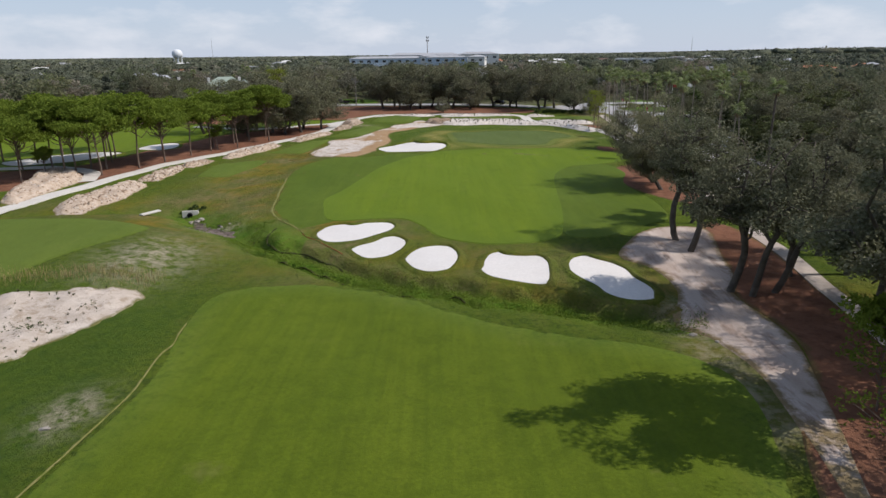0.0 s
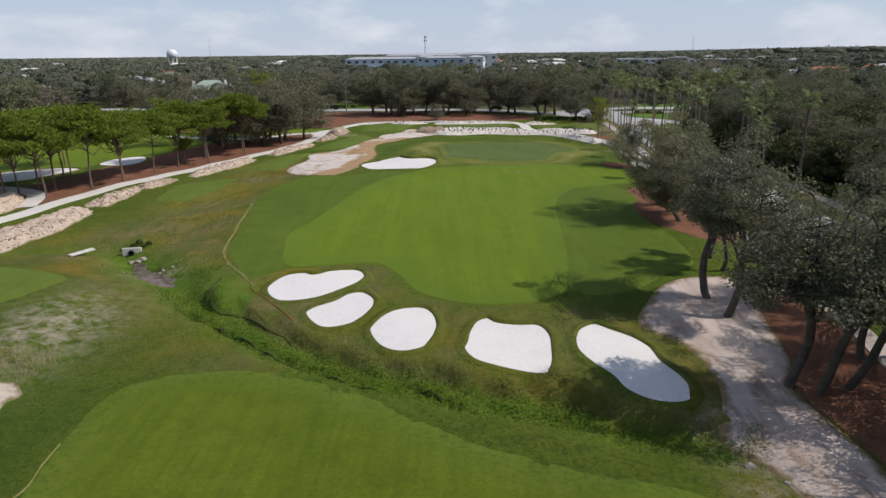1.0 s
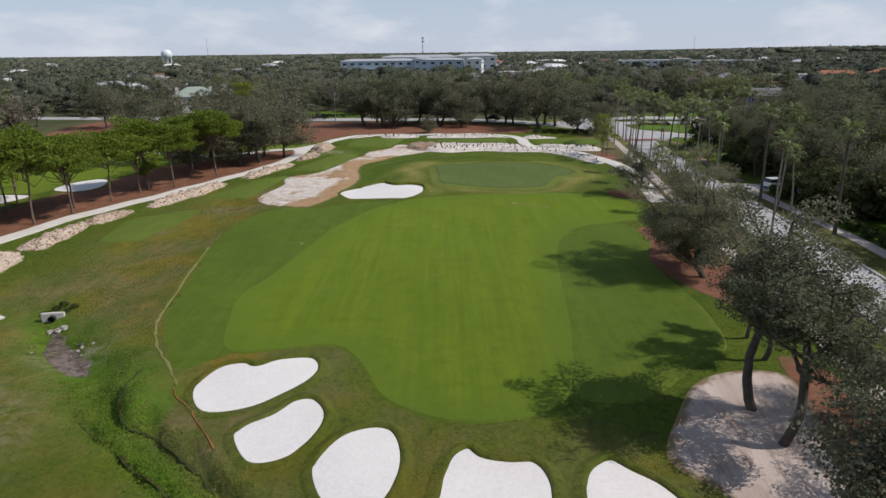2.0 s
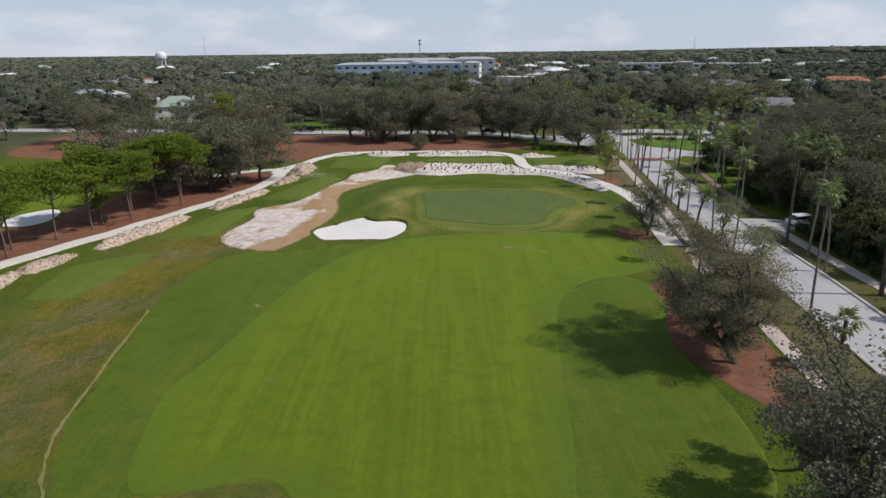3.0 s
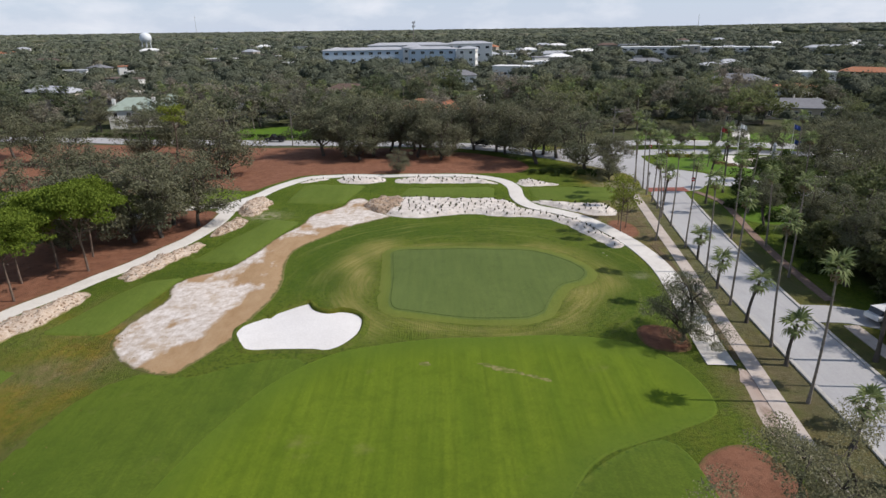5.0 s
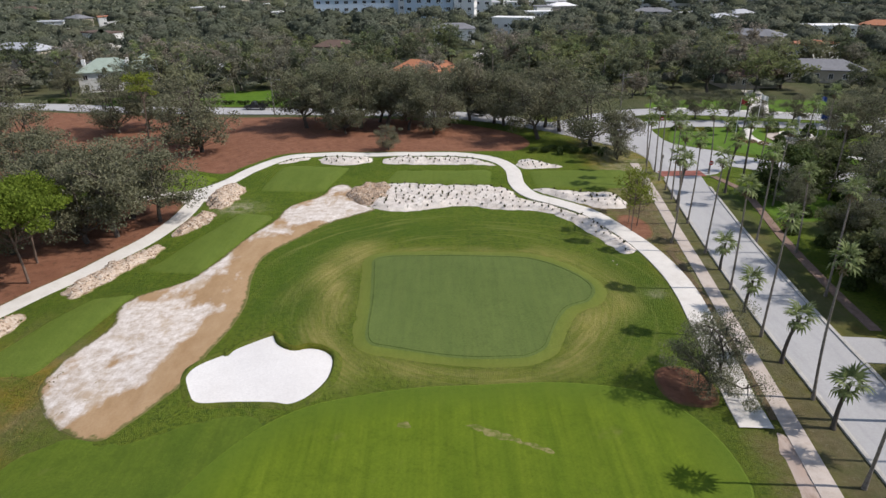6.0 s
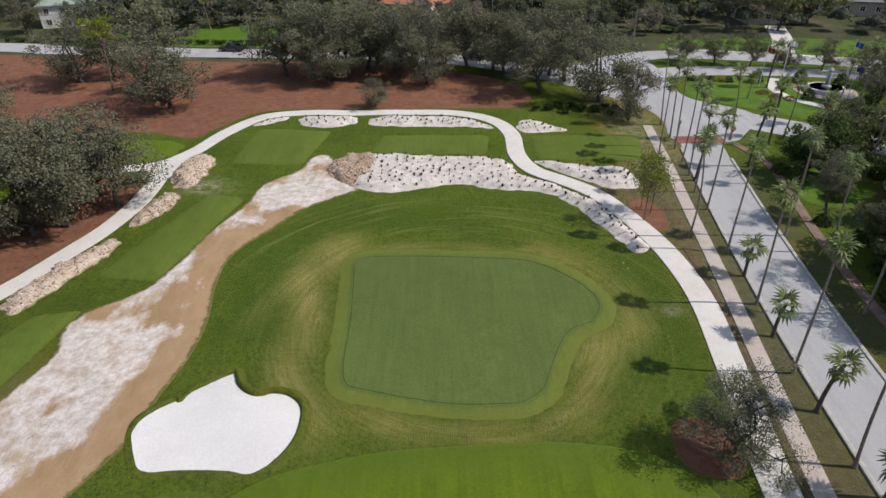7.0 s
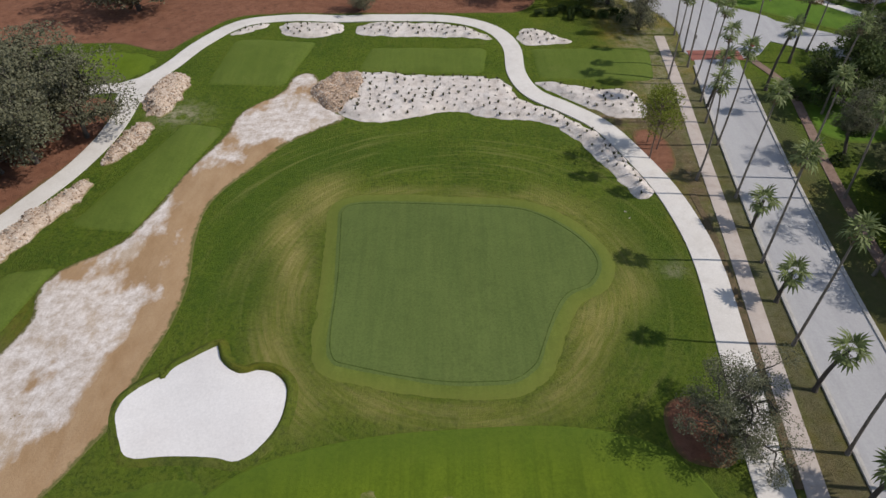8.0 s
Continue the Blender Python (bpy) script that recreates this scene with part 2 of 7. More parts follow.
def leaf_mat(name, a, b, c, rough=0.6, through=0.25, tones=()):
    """Leaves: each one its own tone, with light coming through."""
    m, nt, bsdf, pos = start_mat(name, rough, 0.08)
    rnd = nt.nodes.new("ShaderNodeNewGeometry").outputs["Random Per Island"]
    obj = nt.nodes.new("ShaderNodeObjectInfo").outputs["Random"]
    col = mix_node(nt, rnd, a, b)
    if tones:
        rp = nt.nodes.new("ShaderNodeValToRGB")
        rp.color_ramp.interpolation = "CONSTANT"
        els = rp.color_ramp.elements
        els[0].color = (*tones[0], 1)
        els[1].position, els[1].color = 1.0 / len(tones), (*tones[1], 1)
        for k, t in enumerate(tones[2:]):
            els.new((k + 2) / len(tones)).color = (*t, 1)
        nt.links.new(obj, rp.inputs[0])
        col = mix_node(nt, ramp_node(nt, rnd, 0, 1, 0.0, 0.75), rp.outputs[0], mix_node(nt, 0.35, rp.outputs[0], (0.0, 0.0, 0.0)))
    else:
        col = mix_node(nt, ramp_node(nt, obj, 0, 1, 0.0, 0.55), col, c)
    nt.links.new(col, bsdf.inputs["Base Color"])
    tr = nt.nodes.new("ShaderNodeBsdfTranslucent")
    nt.links.new(col, tr.inputs[0])
    mx = nt.nodes.new("ShaderNodeMixShader")
    mx.inputs[0].default_value = through
    nt.links.new(bsdf.outputs[0], mx.inputs[1])
    nt.links.new(tr.outputs[0], mx.inputs[2])
    nt.links.new(mx.outputs[0], nt.nodes["Material Output"].inputs[0])
    return m


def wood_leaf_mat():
    """Far woods: tone varies from tree to tree through the tint attribute, greyed a little in place of haze, with leafy
    mottling whose dark paints shaded gaps.
    """
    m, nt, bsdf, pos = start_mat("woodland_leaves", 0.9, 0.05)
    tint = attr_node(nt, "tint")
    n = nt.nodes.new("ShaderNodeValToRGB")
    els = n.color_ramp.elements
    # tree tones greyed slightly to stand in for haze over the distance
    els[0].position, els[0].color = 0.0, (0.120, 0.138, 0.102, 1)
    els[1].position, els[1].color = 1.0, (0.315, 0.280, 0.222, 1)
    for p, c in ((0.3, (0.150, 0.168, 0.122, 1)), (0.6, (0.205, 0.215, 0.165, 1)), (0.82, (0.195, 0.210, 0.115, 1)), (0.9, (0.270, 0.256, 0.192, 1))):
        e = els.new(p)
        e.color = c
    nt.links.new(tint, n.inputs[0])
    # dark mottling painted as the shade in gaps between leaves
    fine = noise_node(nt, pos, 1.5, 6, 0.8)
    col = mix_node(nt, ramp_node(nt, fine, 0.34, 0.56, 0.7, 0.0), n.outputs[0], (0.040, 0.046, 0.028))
    # inner domes darkened in colour, as shade inside the crown
    col = mix_node(nt, attr_node(nt, "core_shade"), col, (0.030, 0.036, 0.020))
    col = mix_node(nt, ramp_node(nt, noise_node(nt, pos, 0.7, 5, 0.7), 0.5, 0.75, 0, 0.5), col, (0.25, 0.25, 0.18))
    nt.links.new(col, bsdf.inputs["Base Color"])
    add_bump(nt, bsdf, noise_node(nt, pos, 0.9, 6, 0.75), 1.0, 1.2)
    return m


def plain_mat(name, col, rough=0.6, metal=0.0, vary=0.2, scale=2.0, spec=0.4):
    m, nt, bsdf, pos = start_mat(name, rough, spec)
    bsdf.inputs["Metallic"].default_value = metal
    n = noise_node(nt, pos, scale, 6, 0.7)
    c = mix_node(nt, ramp_node(nt, n, 0.35, 0.7, 0, 1), col, tuple(v * (1 - vary) for v in col))
    nt.links.new(c, bsdf.inputs["Base Color"])
    return m


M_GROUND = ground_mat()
M_FAIR = grass_mat("fairway_grass", (0.083, 0.130, 0.006), (0.106, 0.153, 0.009), (0.55, 0.025, 3), 3.4, 0.55, 0.3, 0.9, 0.30, (0.072, 0.112, 0.009))
M_FAIRNEAR = grass_mat("near_fairway_grass", (0.072, 0.108, 0.004), (0.095, 0.133, 0.007), (0.5, 0.03, 5), 3.0, 0.42, 0.3, 0.9, 0.14)
M_FAIRDARK = grass_mat("first_cut_grass", (0.065, 0.105, 0.009), (0.090, 0.130, 0.012), (0.6, 0.03, 0), 0.6, 0.35, 0.25, 0.8, 0.12)
M_GREEN = grass_mat("putting_green_grass", (0.092, 0.129, 0.031), (0.106, 0.146, 0.036), (0.5, 0.06, 86), 0.0, 0.3, 0.0, 0.45)
M_FRINGE = grass_mat("fringe_grass", (0.104, 0.142, 0.021), (0.130, 0.168, 0.030), (0.7, 0.06, 0), 1.7, 0.4, 0.25, 0.8, 0.0, (0.150, 0.160, 0.032))
M_EDGE = grass_mat("green_edge_grass", (0.066, 0.100, 0.018), (0.086, 0.120, 0.024))
M_TEE = grass_mat("tee_grass", (0.088, 0.128, 0.018), (0.110, 0.150, 0.025), (0.5, 0.05, 86), 0.4, 0.25, 0.15, 0.5, 0.1)
M_LAWN = grass_mat("lawn_grass", (0.075, 0.150, 0.012), (0.100, 0.180, 0.018), (0.4, 0.05, 60), 0.6, 0.3)
M_SAND = speckled_mat("white_bunker_sand", (0.66, 0.63, 0.60), (0.71, 0.685, 0.655), (0.58, 0.545, 0.51), 0.6, 0.95, 0.2, 0.015, 0.16)
M_BANK = speckled_mat("waste_sand", (0.58, 0.515, 0.455), (0.74, 0.685, 0.625), (0.36, 0.30, 0.24), 1.6, 0.95, 0.8, 0.12, 0.55)
M_DUNE = speckled_mat("tan_sand_face", (0.45, 0.345, 0.255), (0.60, 0.505, 0.415), (0.27, 0.185, 0.12), 4.0, 0.95, 0.5, 0.08, 0.55, None, 0.25, (0.20, 0.17, 0.07))
M_NEARSAND = speckled_mat("weedy_pale_sand", (0.50, 0.42, 0.345), (0.66, 0.58, 0.505), (0.29, 0.21, 0.135), 1.5, 0.95, 0.8, 0.10, 0.7, None, 0.6, (0.15, 0.14, 0.05), 0.5)
M_WORN = speckled_mat("worn_turf", (0.175, 0.168, 0.052), (0.255, 0.225, 0.100), (0.085, 0.120, 0.012), 2.2, 1.0, 0.5, 0.03, 0.95, None, 0.6, (0.085, 0.125, 0.010), 0.42)
M_DIRT = dirt_mat()
M_STONY = speckled_mat("brown_stony_soil", (0.40, 0.27, 0.175), (0.56, 0.43, 0.31), (0.22, 0.13, 0.07), 5.0, 0.95, 0.5, 0.10, 0.7)
M_MUD = speckled_mat("ditch_mud", (0.150, 0.110, 0.090), (0.310, 0.250, 0.215), (0.040, 0.030, 0.024), 2.2, 0.7, 0.9, 0.1, 0.8, None, 0.4, (0.06, 0.10, 0.014), 0.46)
M_OLIVE = leaf_mat("olive_oak_leaves", (0.150, 0.148, 0.092), (0.275, 0.262, 0.170), (0.21, 0.20, 0.10), 0.85, 0.34)
M_PALE = speckled_mat("pale_trodden_sand", (0.44, 0.350, 0.295), (0.59, 0.505, 0.450), (0.22, 0.145, 0.105), 1.3, 0.95, 0.8, 0.08, 0.75, (1.0, 0.22, 1.0, -38), 0.8, (0.20, 0.15, 0.08))
M_MULCH = speckled_mat("pine_straw_mulch", (0.185, 0.082, 0.048), (0.255, 0.122, 0.074), (0.100, 0.050, 0.031), 1.5, 1.0, 0.9, 0.08, 0.7, None, 0.6, (0.14, 0.095, 0.04))
M_PINKSOIL = speckled_mat("pinkish_trodden_soil", (0.36, 0.275, 0.225), (0.47, 0.39, 0.335), (0.20, 0.135, 0.095), 1.6, 0.95, 0.6, 0.04, 0.7, (1.0, 0.3, 1.0, -8), 0.3, (0.20, 0.16, 0.08))
# rill soil with the undercut's shade darkened into its colour
M_RILL = speckled_mat("rill_soil_and_shade", (0.034, 0.040, 0.012), (0.060, 0.066, 0.018), (0.105, 0.085, 0.040), 3.0, 1.0, 0.8, 0.05, 0.6)
M_ROPE = speckled_mat("orange_rope", (0.36, 0.13, 0.05), (0.42, 0.17, 0.07), (0.20, 0.10, 0.05), 4.0, 0.8, 0.3, 0.01, 0.5)
M_SOIL = speckled_mat("dark_verge_soil", (0.105, 0.078, 0.042), (0.165, 0.120, 0.070), (0.060, 0.062, 0.022), 2.5, 1.0, 0.8, 0.05, 0.8)
M_STRAWLINE = speckled_mat("dry_cut_grass", (0.165, 0.165, 0.045), (0.23, 0.215, 0.085), (0.10, 0.13, 0.02), 3.0, 1.0, 0.5, 0.03, 0.8)
M_PATH = speckled_mat("concrete_cart_path", (0.60, 0.565, 0.515), (0.66, 0.63, 0.58), (0.48, 0.44, 0.39), 0.8, 0.9, 0.2, 0.01, 0.4)
M_WALKWAY = speckled_mat("old_concrete_walk", (0.44, 0.375, 0.325), (0.50, 0.44, 0.39), (0.34, 0.28, 0.235), 1.2, 0.9, 0.3, 0.01, 0.5)
M_ROAD = speckled_mat("pale_worn_asphalt", (0.36, 0.355, 0.355), (0.42, 0.415, 0.41), (0.30, 0.295, 0.30), 0.7, 0.9, 0.3, 0.01, 0.5, (1.0, 0.15, 1.0, -8))
M_KERB = speckled_mat("kerb_concrete", (0.40, 0.38, 0.35), (0.47, 0.45, 0.42), (0.22, 0.20, 0.175), 2.0, 0.9, 0.3, 0.01, 0.5)
M_OLDBRICK = speckled_mat("faded_brick_walk", (0.20, 0.135, 0.105), (0.27, 0.19, 0.15), (0.12, 0.09, 0.06), 3.0, 0.9, 0.4, 0.01, 0.7)
M_BRICK = speckled_mat("red_brick_pavers", (0.24, 0.085, 0.065), (0.30, 0.125, 0.095), (0.18, 0.07, 0.06), 4.0, 0.85, 0.4, 0.01, 0.5)
M_BARK = speckled_mat("oak_bark", (0.085, 0.070, 0.056), (0.135, 0.118, 0.100), (0.05, 0.042, 0.035), 3.0, 0.95, 0.9, 0.05, 0.5)
M_PINEBARK = speckled_mat("pine_bark", (0.150, 0.105, 0.080), (0.205, 0.155, 0.122), (0.085, 0.058, 0.045), 3.0, 0.95, 0.9, 0.05, 0.5)
M_PALMBARK = speckled_mat("palm_trunk_bark", (0.20, 0.17, 0.14), (0.29, 0.255, 0.215), (0.12, 0.095, 0.075), 3.0, 0.95, 0.9, 0.05, 0.5, (1, 1, 4, 0))
M_OAK = leaf_mat("oak_leaves", (0.112, 0.120, 0.066), (0.198, 0.202, 0.130), (0.172, 0.155, 0.102), 0.95, 0.28)
M_MIXED = leaf_mat("mixed_tree_leaves", (0, 0, 0), (0, 0, 0), (0, 0, 0), 0.9, 0.42, ((0.175, 0.190, 0.112), (0.245, 0.235, 0.172), (0.150, 0.172, 0.096), (0.30, 0.265, 0.205), (0.205, 0.228, 0.100), (0.145, 0.158, 0.098), (0.255, 0.260, 0.150)))
M_PINE = leaf_mat("pine_needles", (0.098, 0.145, 0.018), (0.225, 0.290, 0.042), (0.125, 0.170, 0.026), 0.7, 0.34)
M_GARDEN = leaf_mat("garden_tree_leaves", (0.070, 0.090, 0.034), (0.155, 0.180, 0.075), (0.115, 0.115, 0.052), 0.7, 0.28)
M_BRIGHT = leaf_mat("young_yellow_green_leaves", (0.150, 0.190, 0.030), (0.270, 0.300, 0.055), (0.20, 0.23, 0.04), 0.7, 0.4)
M_PALM = leaf_mat("palm_fronds", (0.110, 0.150, 0.050), (0.240, 0.280, 0.115), (0.16, 0.19, 0.075), 0.4, 0.35)
M_DEADFROND = leaf_mat("dead_palm_fronds", (0.16, 0.12, 0.07), (0.26, 0.20, 0.12), (0.13, 0.10, 0.06), 0.9, 0.1)
M_SHRUB = leaf_mat("shrub_leaves", (0.036, 0.060, 0.018), (0.095, 0.130, 0.036), (0.065, 0.085, 0.026))
M_TUFT = leaf_mat("grass_tuft_blades", (0.040, 0.056, 0.024), (0.105, 0.110, 0.052), (0.10, 0.085, 0.05), 0.9, 0.1)
M_BANKWEED = leaf_mat("bank_weed_leaves", (0.060, 0.085, 0.018), (0.150, 0.150, 0.045), (0.13, 0.11, 0.04), 0.9, 0.2)
M_STRAW = leaf_mat("dry_grass_blades", (0.26, 0.20, 0.09), (0.42, 0.33, 0.17), (0.22, 0.17, 0.08), 0.9, 0.2)
M_DITCHWEED = leaf_mat("ditch_weed_leaves", (0.078, 0.145, 0.012), (0.150, 0.215, 0.026), (0.11, 0.15, 0.02), 0.8, 0.3)
M_DRYWEED = leaf_mat("dry_weed_leaves", (0.14, 0.11, 0.03), (0.24, 0.19, 0.06), (0.10, 0.10, 0.03), 0.9, 0.2)
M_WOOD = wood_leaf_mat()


# ---------------------------------------------------------------- plan and relief
def smooth_line(pts, closed=False, n=6):
    """A Catmull-Rom line through plan points."""
    p = np.array(pts, float)
    if closed:
        q = np.vstack([p[-1], p, p[:2]])
    else:
        q = np.vstack([2 * p[0] - p[1], p, 2 * p[-1] - p[-2]])
    out = []
    for i in range(1, len(q) - 2):
        a, b, c, d = q[i - 1], q[i], q[i + 1], q[i + 2]
        for u in np.linspace(0, 1, n, endpoint=False):
            out.append(0.5 * (2 * b + (c - a) * u + (2 * a - 5 * b + 4 * c - d) * u * u + (3 * b - a - 3 * c + d) * u ** 3))
    if not closed:
        out.append(q[-2])
    return np.array(out)


def line_distance(P, line, closed=False):
    a = line if closed else line[:-1]
    b = np.roll(line, -1, 0) if closed else line[1:]
    best = np.full(len(P), 1e9)
    for p, q in zip(a, b):
        d = q - p
        u = np.clip(((P - p) @ d) / (d @ d + 1e-12), 0, 1)
        best = np.minimum(best, np.hypot(*(P - p - u[:, None] * d).T))
    return best


def side_distance(P, line):
    """Distance to an open line, positive on its left."""
    best, sign = np.full(len(P), 1e9), np.ones(len(P))
    for p, q in zip(line[:-1], line[1:]):
        d = q - p
        u = np.clip(((P - p) @ d) / (d @ d + 1e-12), 0, 1)
        off = P - p - u[:, None] * d
        dist = np.hypot(*off.T)
        near = dist < best
        best = np.where(near, dist, best)
        sign = np.where(near, np.where(d[0] * off[:, 1] - d[1] * off[:, 0] >= 0, 1, -1), sign)
    return best * sign


def inside(P, line):
    res = np.zeros(len(P), bool)
    for (x1, y1), (x2, y2) in zip(line, np.roll(line, -1, 0)):
        cross = (y1 > P[:, 1]) != (y2 > P[:, 1])
        res ^= cross & (P[:, 0] < (x2 - x1) * (P[:, 1] - y1) / (y2 - y1 + 1e-12) + x1)
    return res


def signed(P, line, reach=30.0):
    """Metres inside (+) or outside (-) a closed line."""
    out = np.full(len(P), -1e3)
    lo, hi = line.min(0) - reach, line.max(0) + reach
    near = ((P > lo) & (P < hi)).all(1)
    if near.any():
        Q = P[near]
        out[near] = line_distance(Q, line, True) * np.where(inside(Q, line), 1, -1)
    return out


def outward(line):
    """Unit normals that point out of a closed plan line."""
    t = np.roll(line, -1, 0) - np.roll(line, 1, 0)
    t /= np.linalg.norm(t, axis=1)[:, None] + 1e-9
    out = np.stack([t[:, 1], -t[:, 0]], 1)
    c = line.mean(0)
    return out if ((line + out * 0.3 - c) ** 2).sum() > ((line - c) ** 2).sum() else -out


def step01(v, lo, hi):
    u = np.clip((v - lo) / (hi - lo), 0, 1)
    return u * u * (3 - 2 * u)


def region(pts, n=6, ragged=0.0):
    line = smooth_line(pts, True, n)
    if ragged:
        line = line + ragged * np.array([(noise.noise(Vector((x * 0.9, y * 0.9, 1.0))), noise.noise(Vector((x * 0.9, y * 0.9, 9.0)))) for x, y in line])
    return line


DITCH = smooth_line([(-70, 71), (-46, 73), (-34, 74.5), (-28, 70), (-22.5, 64.5), (-18, 60.4), (-13.5, 55.4), (-9.4, 51.2), (-4.5, 47.6), (0, 46.2), (3.5, 44), (8, 42.7), (14, 40.8), (17.5, 39.8)])
UPPER_DITCH = smooth_line([(-70, 71), (-46, 73), (-34, 74.5), (-28, 70), (-22.5, 64.5), (-18, 59.8), (-14.5, 55.6)])
BANK_TOP = smooth_line([(-21, 63.4), (-17, 59.4), (-13.2, 55.3), (-9.5, 52.2), (-6.1, 49.2), (-3.6, 47.7), (-1.2, 46.5), (1.6, 45.6), (4.4, 44.0), (8, 43.3), (11, 41.6), (14, 40.6), (17.5, 39.6)])
NEAR_LIP = smooth_line([(-21, 58.6), (-19.5, 57.1), (-17.4, 55.2), (-15.1, 53.4), (-12.8, 51.3), (-11.2, 50.2), (-9.4, 48.3), (-7.2, 46.8), (-5.6, 45.7), (-3.9, 44.7), (-2.4, 44.2), (-0.6, 44), (0.9, 43.2), (2.2, 42.1), (5, 41.2), (9, 40.2), (13, 39.2)])
SWALE = smooth_line([(-28, 70), (-27, 78), (-27.5, 88), (-28.5, 98), (-27.5, 108), (-25, 114), (-25, 118)])
GREEN = region([(2.1, 138.6), (3.6, 139.6), (7.2, 139.6), (12.8, 138.9), (18.3, 138.4), (21, 137.3), (23.4, 135.2), (25.1, 132.8), (25.6, 130.5), (24.5, 128.2), (22.5, 127), (21.2, 125.2), (19.8, 121.9), (18.9, 119.7), (17.3, 118.3), (15.8, 118), (12.4, 118), (8.2, 118.6), (4.7, 119.4), (3.4, 120), (2.9, 122.2), (2.7, 128.5), (2.2, 135.5)])
BUNKERS = [
    (region([(-12.2, 58.4), (-12.2, 60.6), (-11.4, 62), (-10.1, 62.3), (-9.2, 61.8), (-7.9, 62.7), (-5.8, 63.1), (-4.9, 61.7), (-5.2, 59.8), (-6.5, 58.1), (-8.4, 56.6), (-10.8, 56.3)]), 0.30),
    (region([(-8.2, 53.7), (-7.9, 54.9), (-6.6, 55.9), (-5.7, 57.2), (-4.5, 57.4), (-3.5, 55.9), (-3.5, 54.1), (-4.3, 52.4), (-5.5, 51.5), (-6.9, 51.6)]), 0.30),
    (region([(-3.3, 50.6), (-3, 52.3), (-2.1, 53.7), (-0.6, 54.4), (0.6, 53.9), (1.2, 51.8), (1.1, 49.8), (0.4, 48), (-1.1, 47.5), (-2.4, 48.4)]), 0.32),
    (region([(2.9, 47.6), (3.05, 49), (3.3, 50.4), (3.75, 51.8), (4.6, 52.4), (5.3, 51.6), (6.6, 51.2), (7.9, 51.1), (8.55, 49.7), (8.35, 47.1), (7.9, 45.2), (7, 44.6), (5.1, 45.2), (3.5, 46.2)]), 0.32),
    (region([(10, 49.2), (10.6, 50.6), (11.8, 51.4), (12.7, 50.6), (13.9, 49.5), (14.6, 48), (14.7, 46.3), (15.2, 44.5), (15.3, 43.3), (14.8, 41.9), (13.9, 41.5), (12.7, 41.8), (11.7, 42.9), (11.3, 44.4), (10.4, 46.1), (9.95, 47.6)]), 0.34),
    (region([(-11.8, 115.4), (-11.95, 116.9), (-11.1, 118.1), (-10.2, 118.75), (-9.65, 119.05), (-9.35, 118.85), (-8.9, 119.8), (-7.5, 120.75), (-5.95, 121.7), (-5.5, 121.2), (-5.05, 120.2), (-4.2, 119.35), (-3.25, 118.95), (-2.2, 119.25), (-0.9, 118.95), (0.2, 118), (0.55, 116.8), (0.4, 114.8), (-0.5, 113), (-2.1, 111.85), (-3.75, 112.1), (-5.75, 112.3), (-7.7, 112.3), (-9.8, 112.25), (-10.8, 113.5)], 4), 0.55),
    (region([(-77, 110.6), (-74.7, 115.6), (-70.5, 120.6), (-64, 121.6), (-60.6, 119.6), (-63.3, 113), (-69.1, 107.5), (-73.5, 107)]), 0.25),
    (region([(-59.8, 124.7), (-60.2, 131.2), (-57.8, 134.6), (-54.9, 132.6), (-53.3, 126.8), (-55.6, 123.2)]), 0.25),
]
PATH = smooth_line([(-75, 55), (-62, 66), (-54.5, 74), (-51.5, 84), (-49.5, 95), (-46.6, 106.5), (-42.8, 116), (-39, 123.8), (-34.6, 132), (-29.6, 143.2), (-27, 151.6), (-26.9, 159.1), (-27.6, 165.4), (-25.4, 170.2), (-22.8, 177.2), (-19.4, 183.2), (-13.4, 186.2), (-2, 185.7), (7.6, 185.7), (15.3, 184.3), (19.8, 180.6), (21.8, 174.9), (21.8, 167.3), (23.4, 162), (26.9, 158.2), (30.3, 154.2), (32.5, 149.1), (34.6, 142), (35.5, 135.3), (35.5, 129.8), (34.8, 123.3), (34.1, 117.3), (33.4, 112.2), (33.1, 108.6)])
LEFT_TABLE = region([(-22, 44), (-22.5, 52), (-25, 60), (-30, 65), (-40, 66.5), (-60, 64), (-80, 55), (-80, 20), (-45, 25), (-30, 36)])


def boxed(pts, cut=0.9, n=8):
    """A straight-sided plan with slightly rounded corners."""
    p = np.array(pts, float)
    out = []
    for k in range(len(p)):
        a, b, c = p[k - 1], p[k], p[(k + 1) % len(p)]
        u, v = (a - b) / np.linalg.norm(a - b), (c - b) / np.linalg.norm(c - b)
        out += [b + u * cut, b + (u + v) * cut * 0.22, b + v * cut]
        for q in range(1, n):
            out.append((b + v * cut) + (c - v * cut - b - v * cut) * q / n)
    return np.array(out)


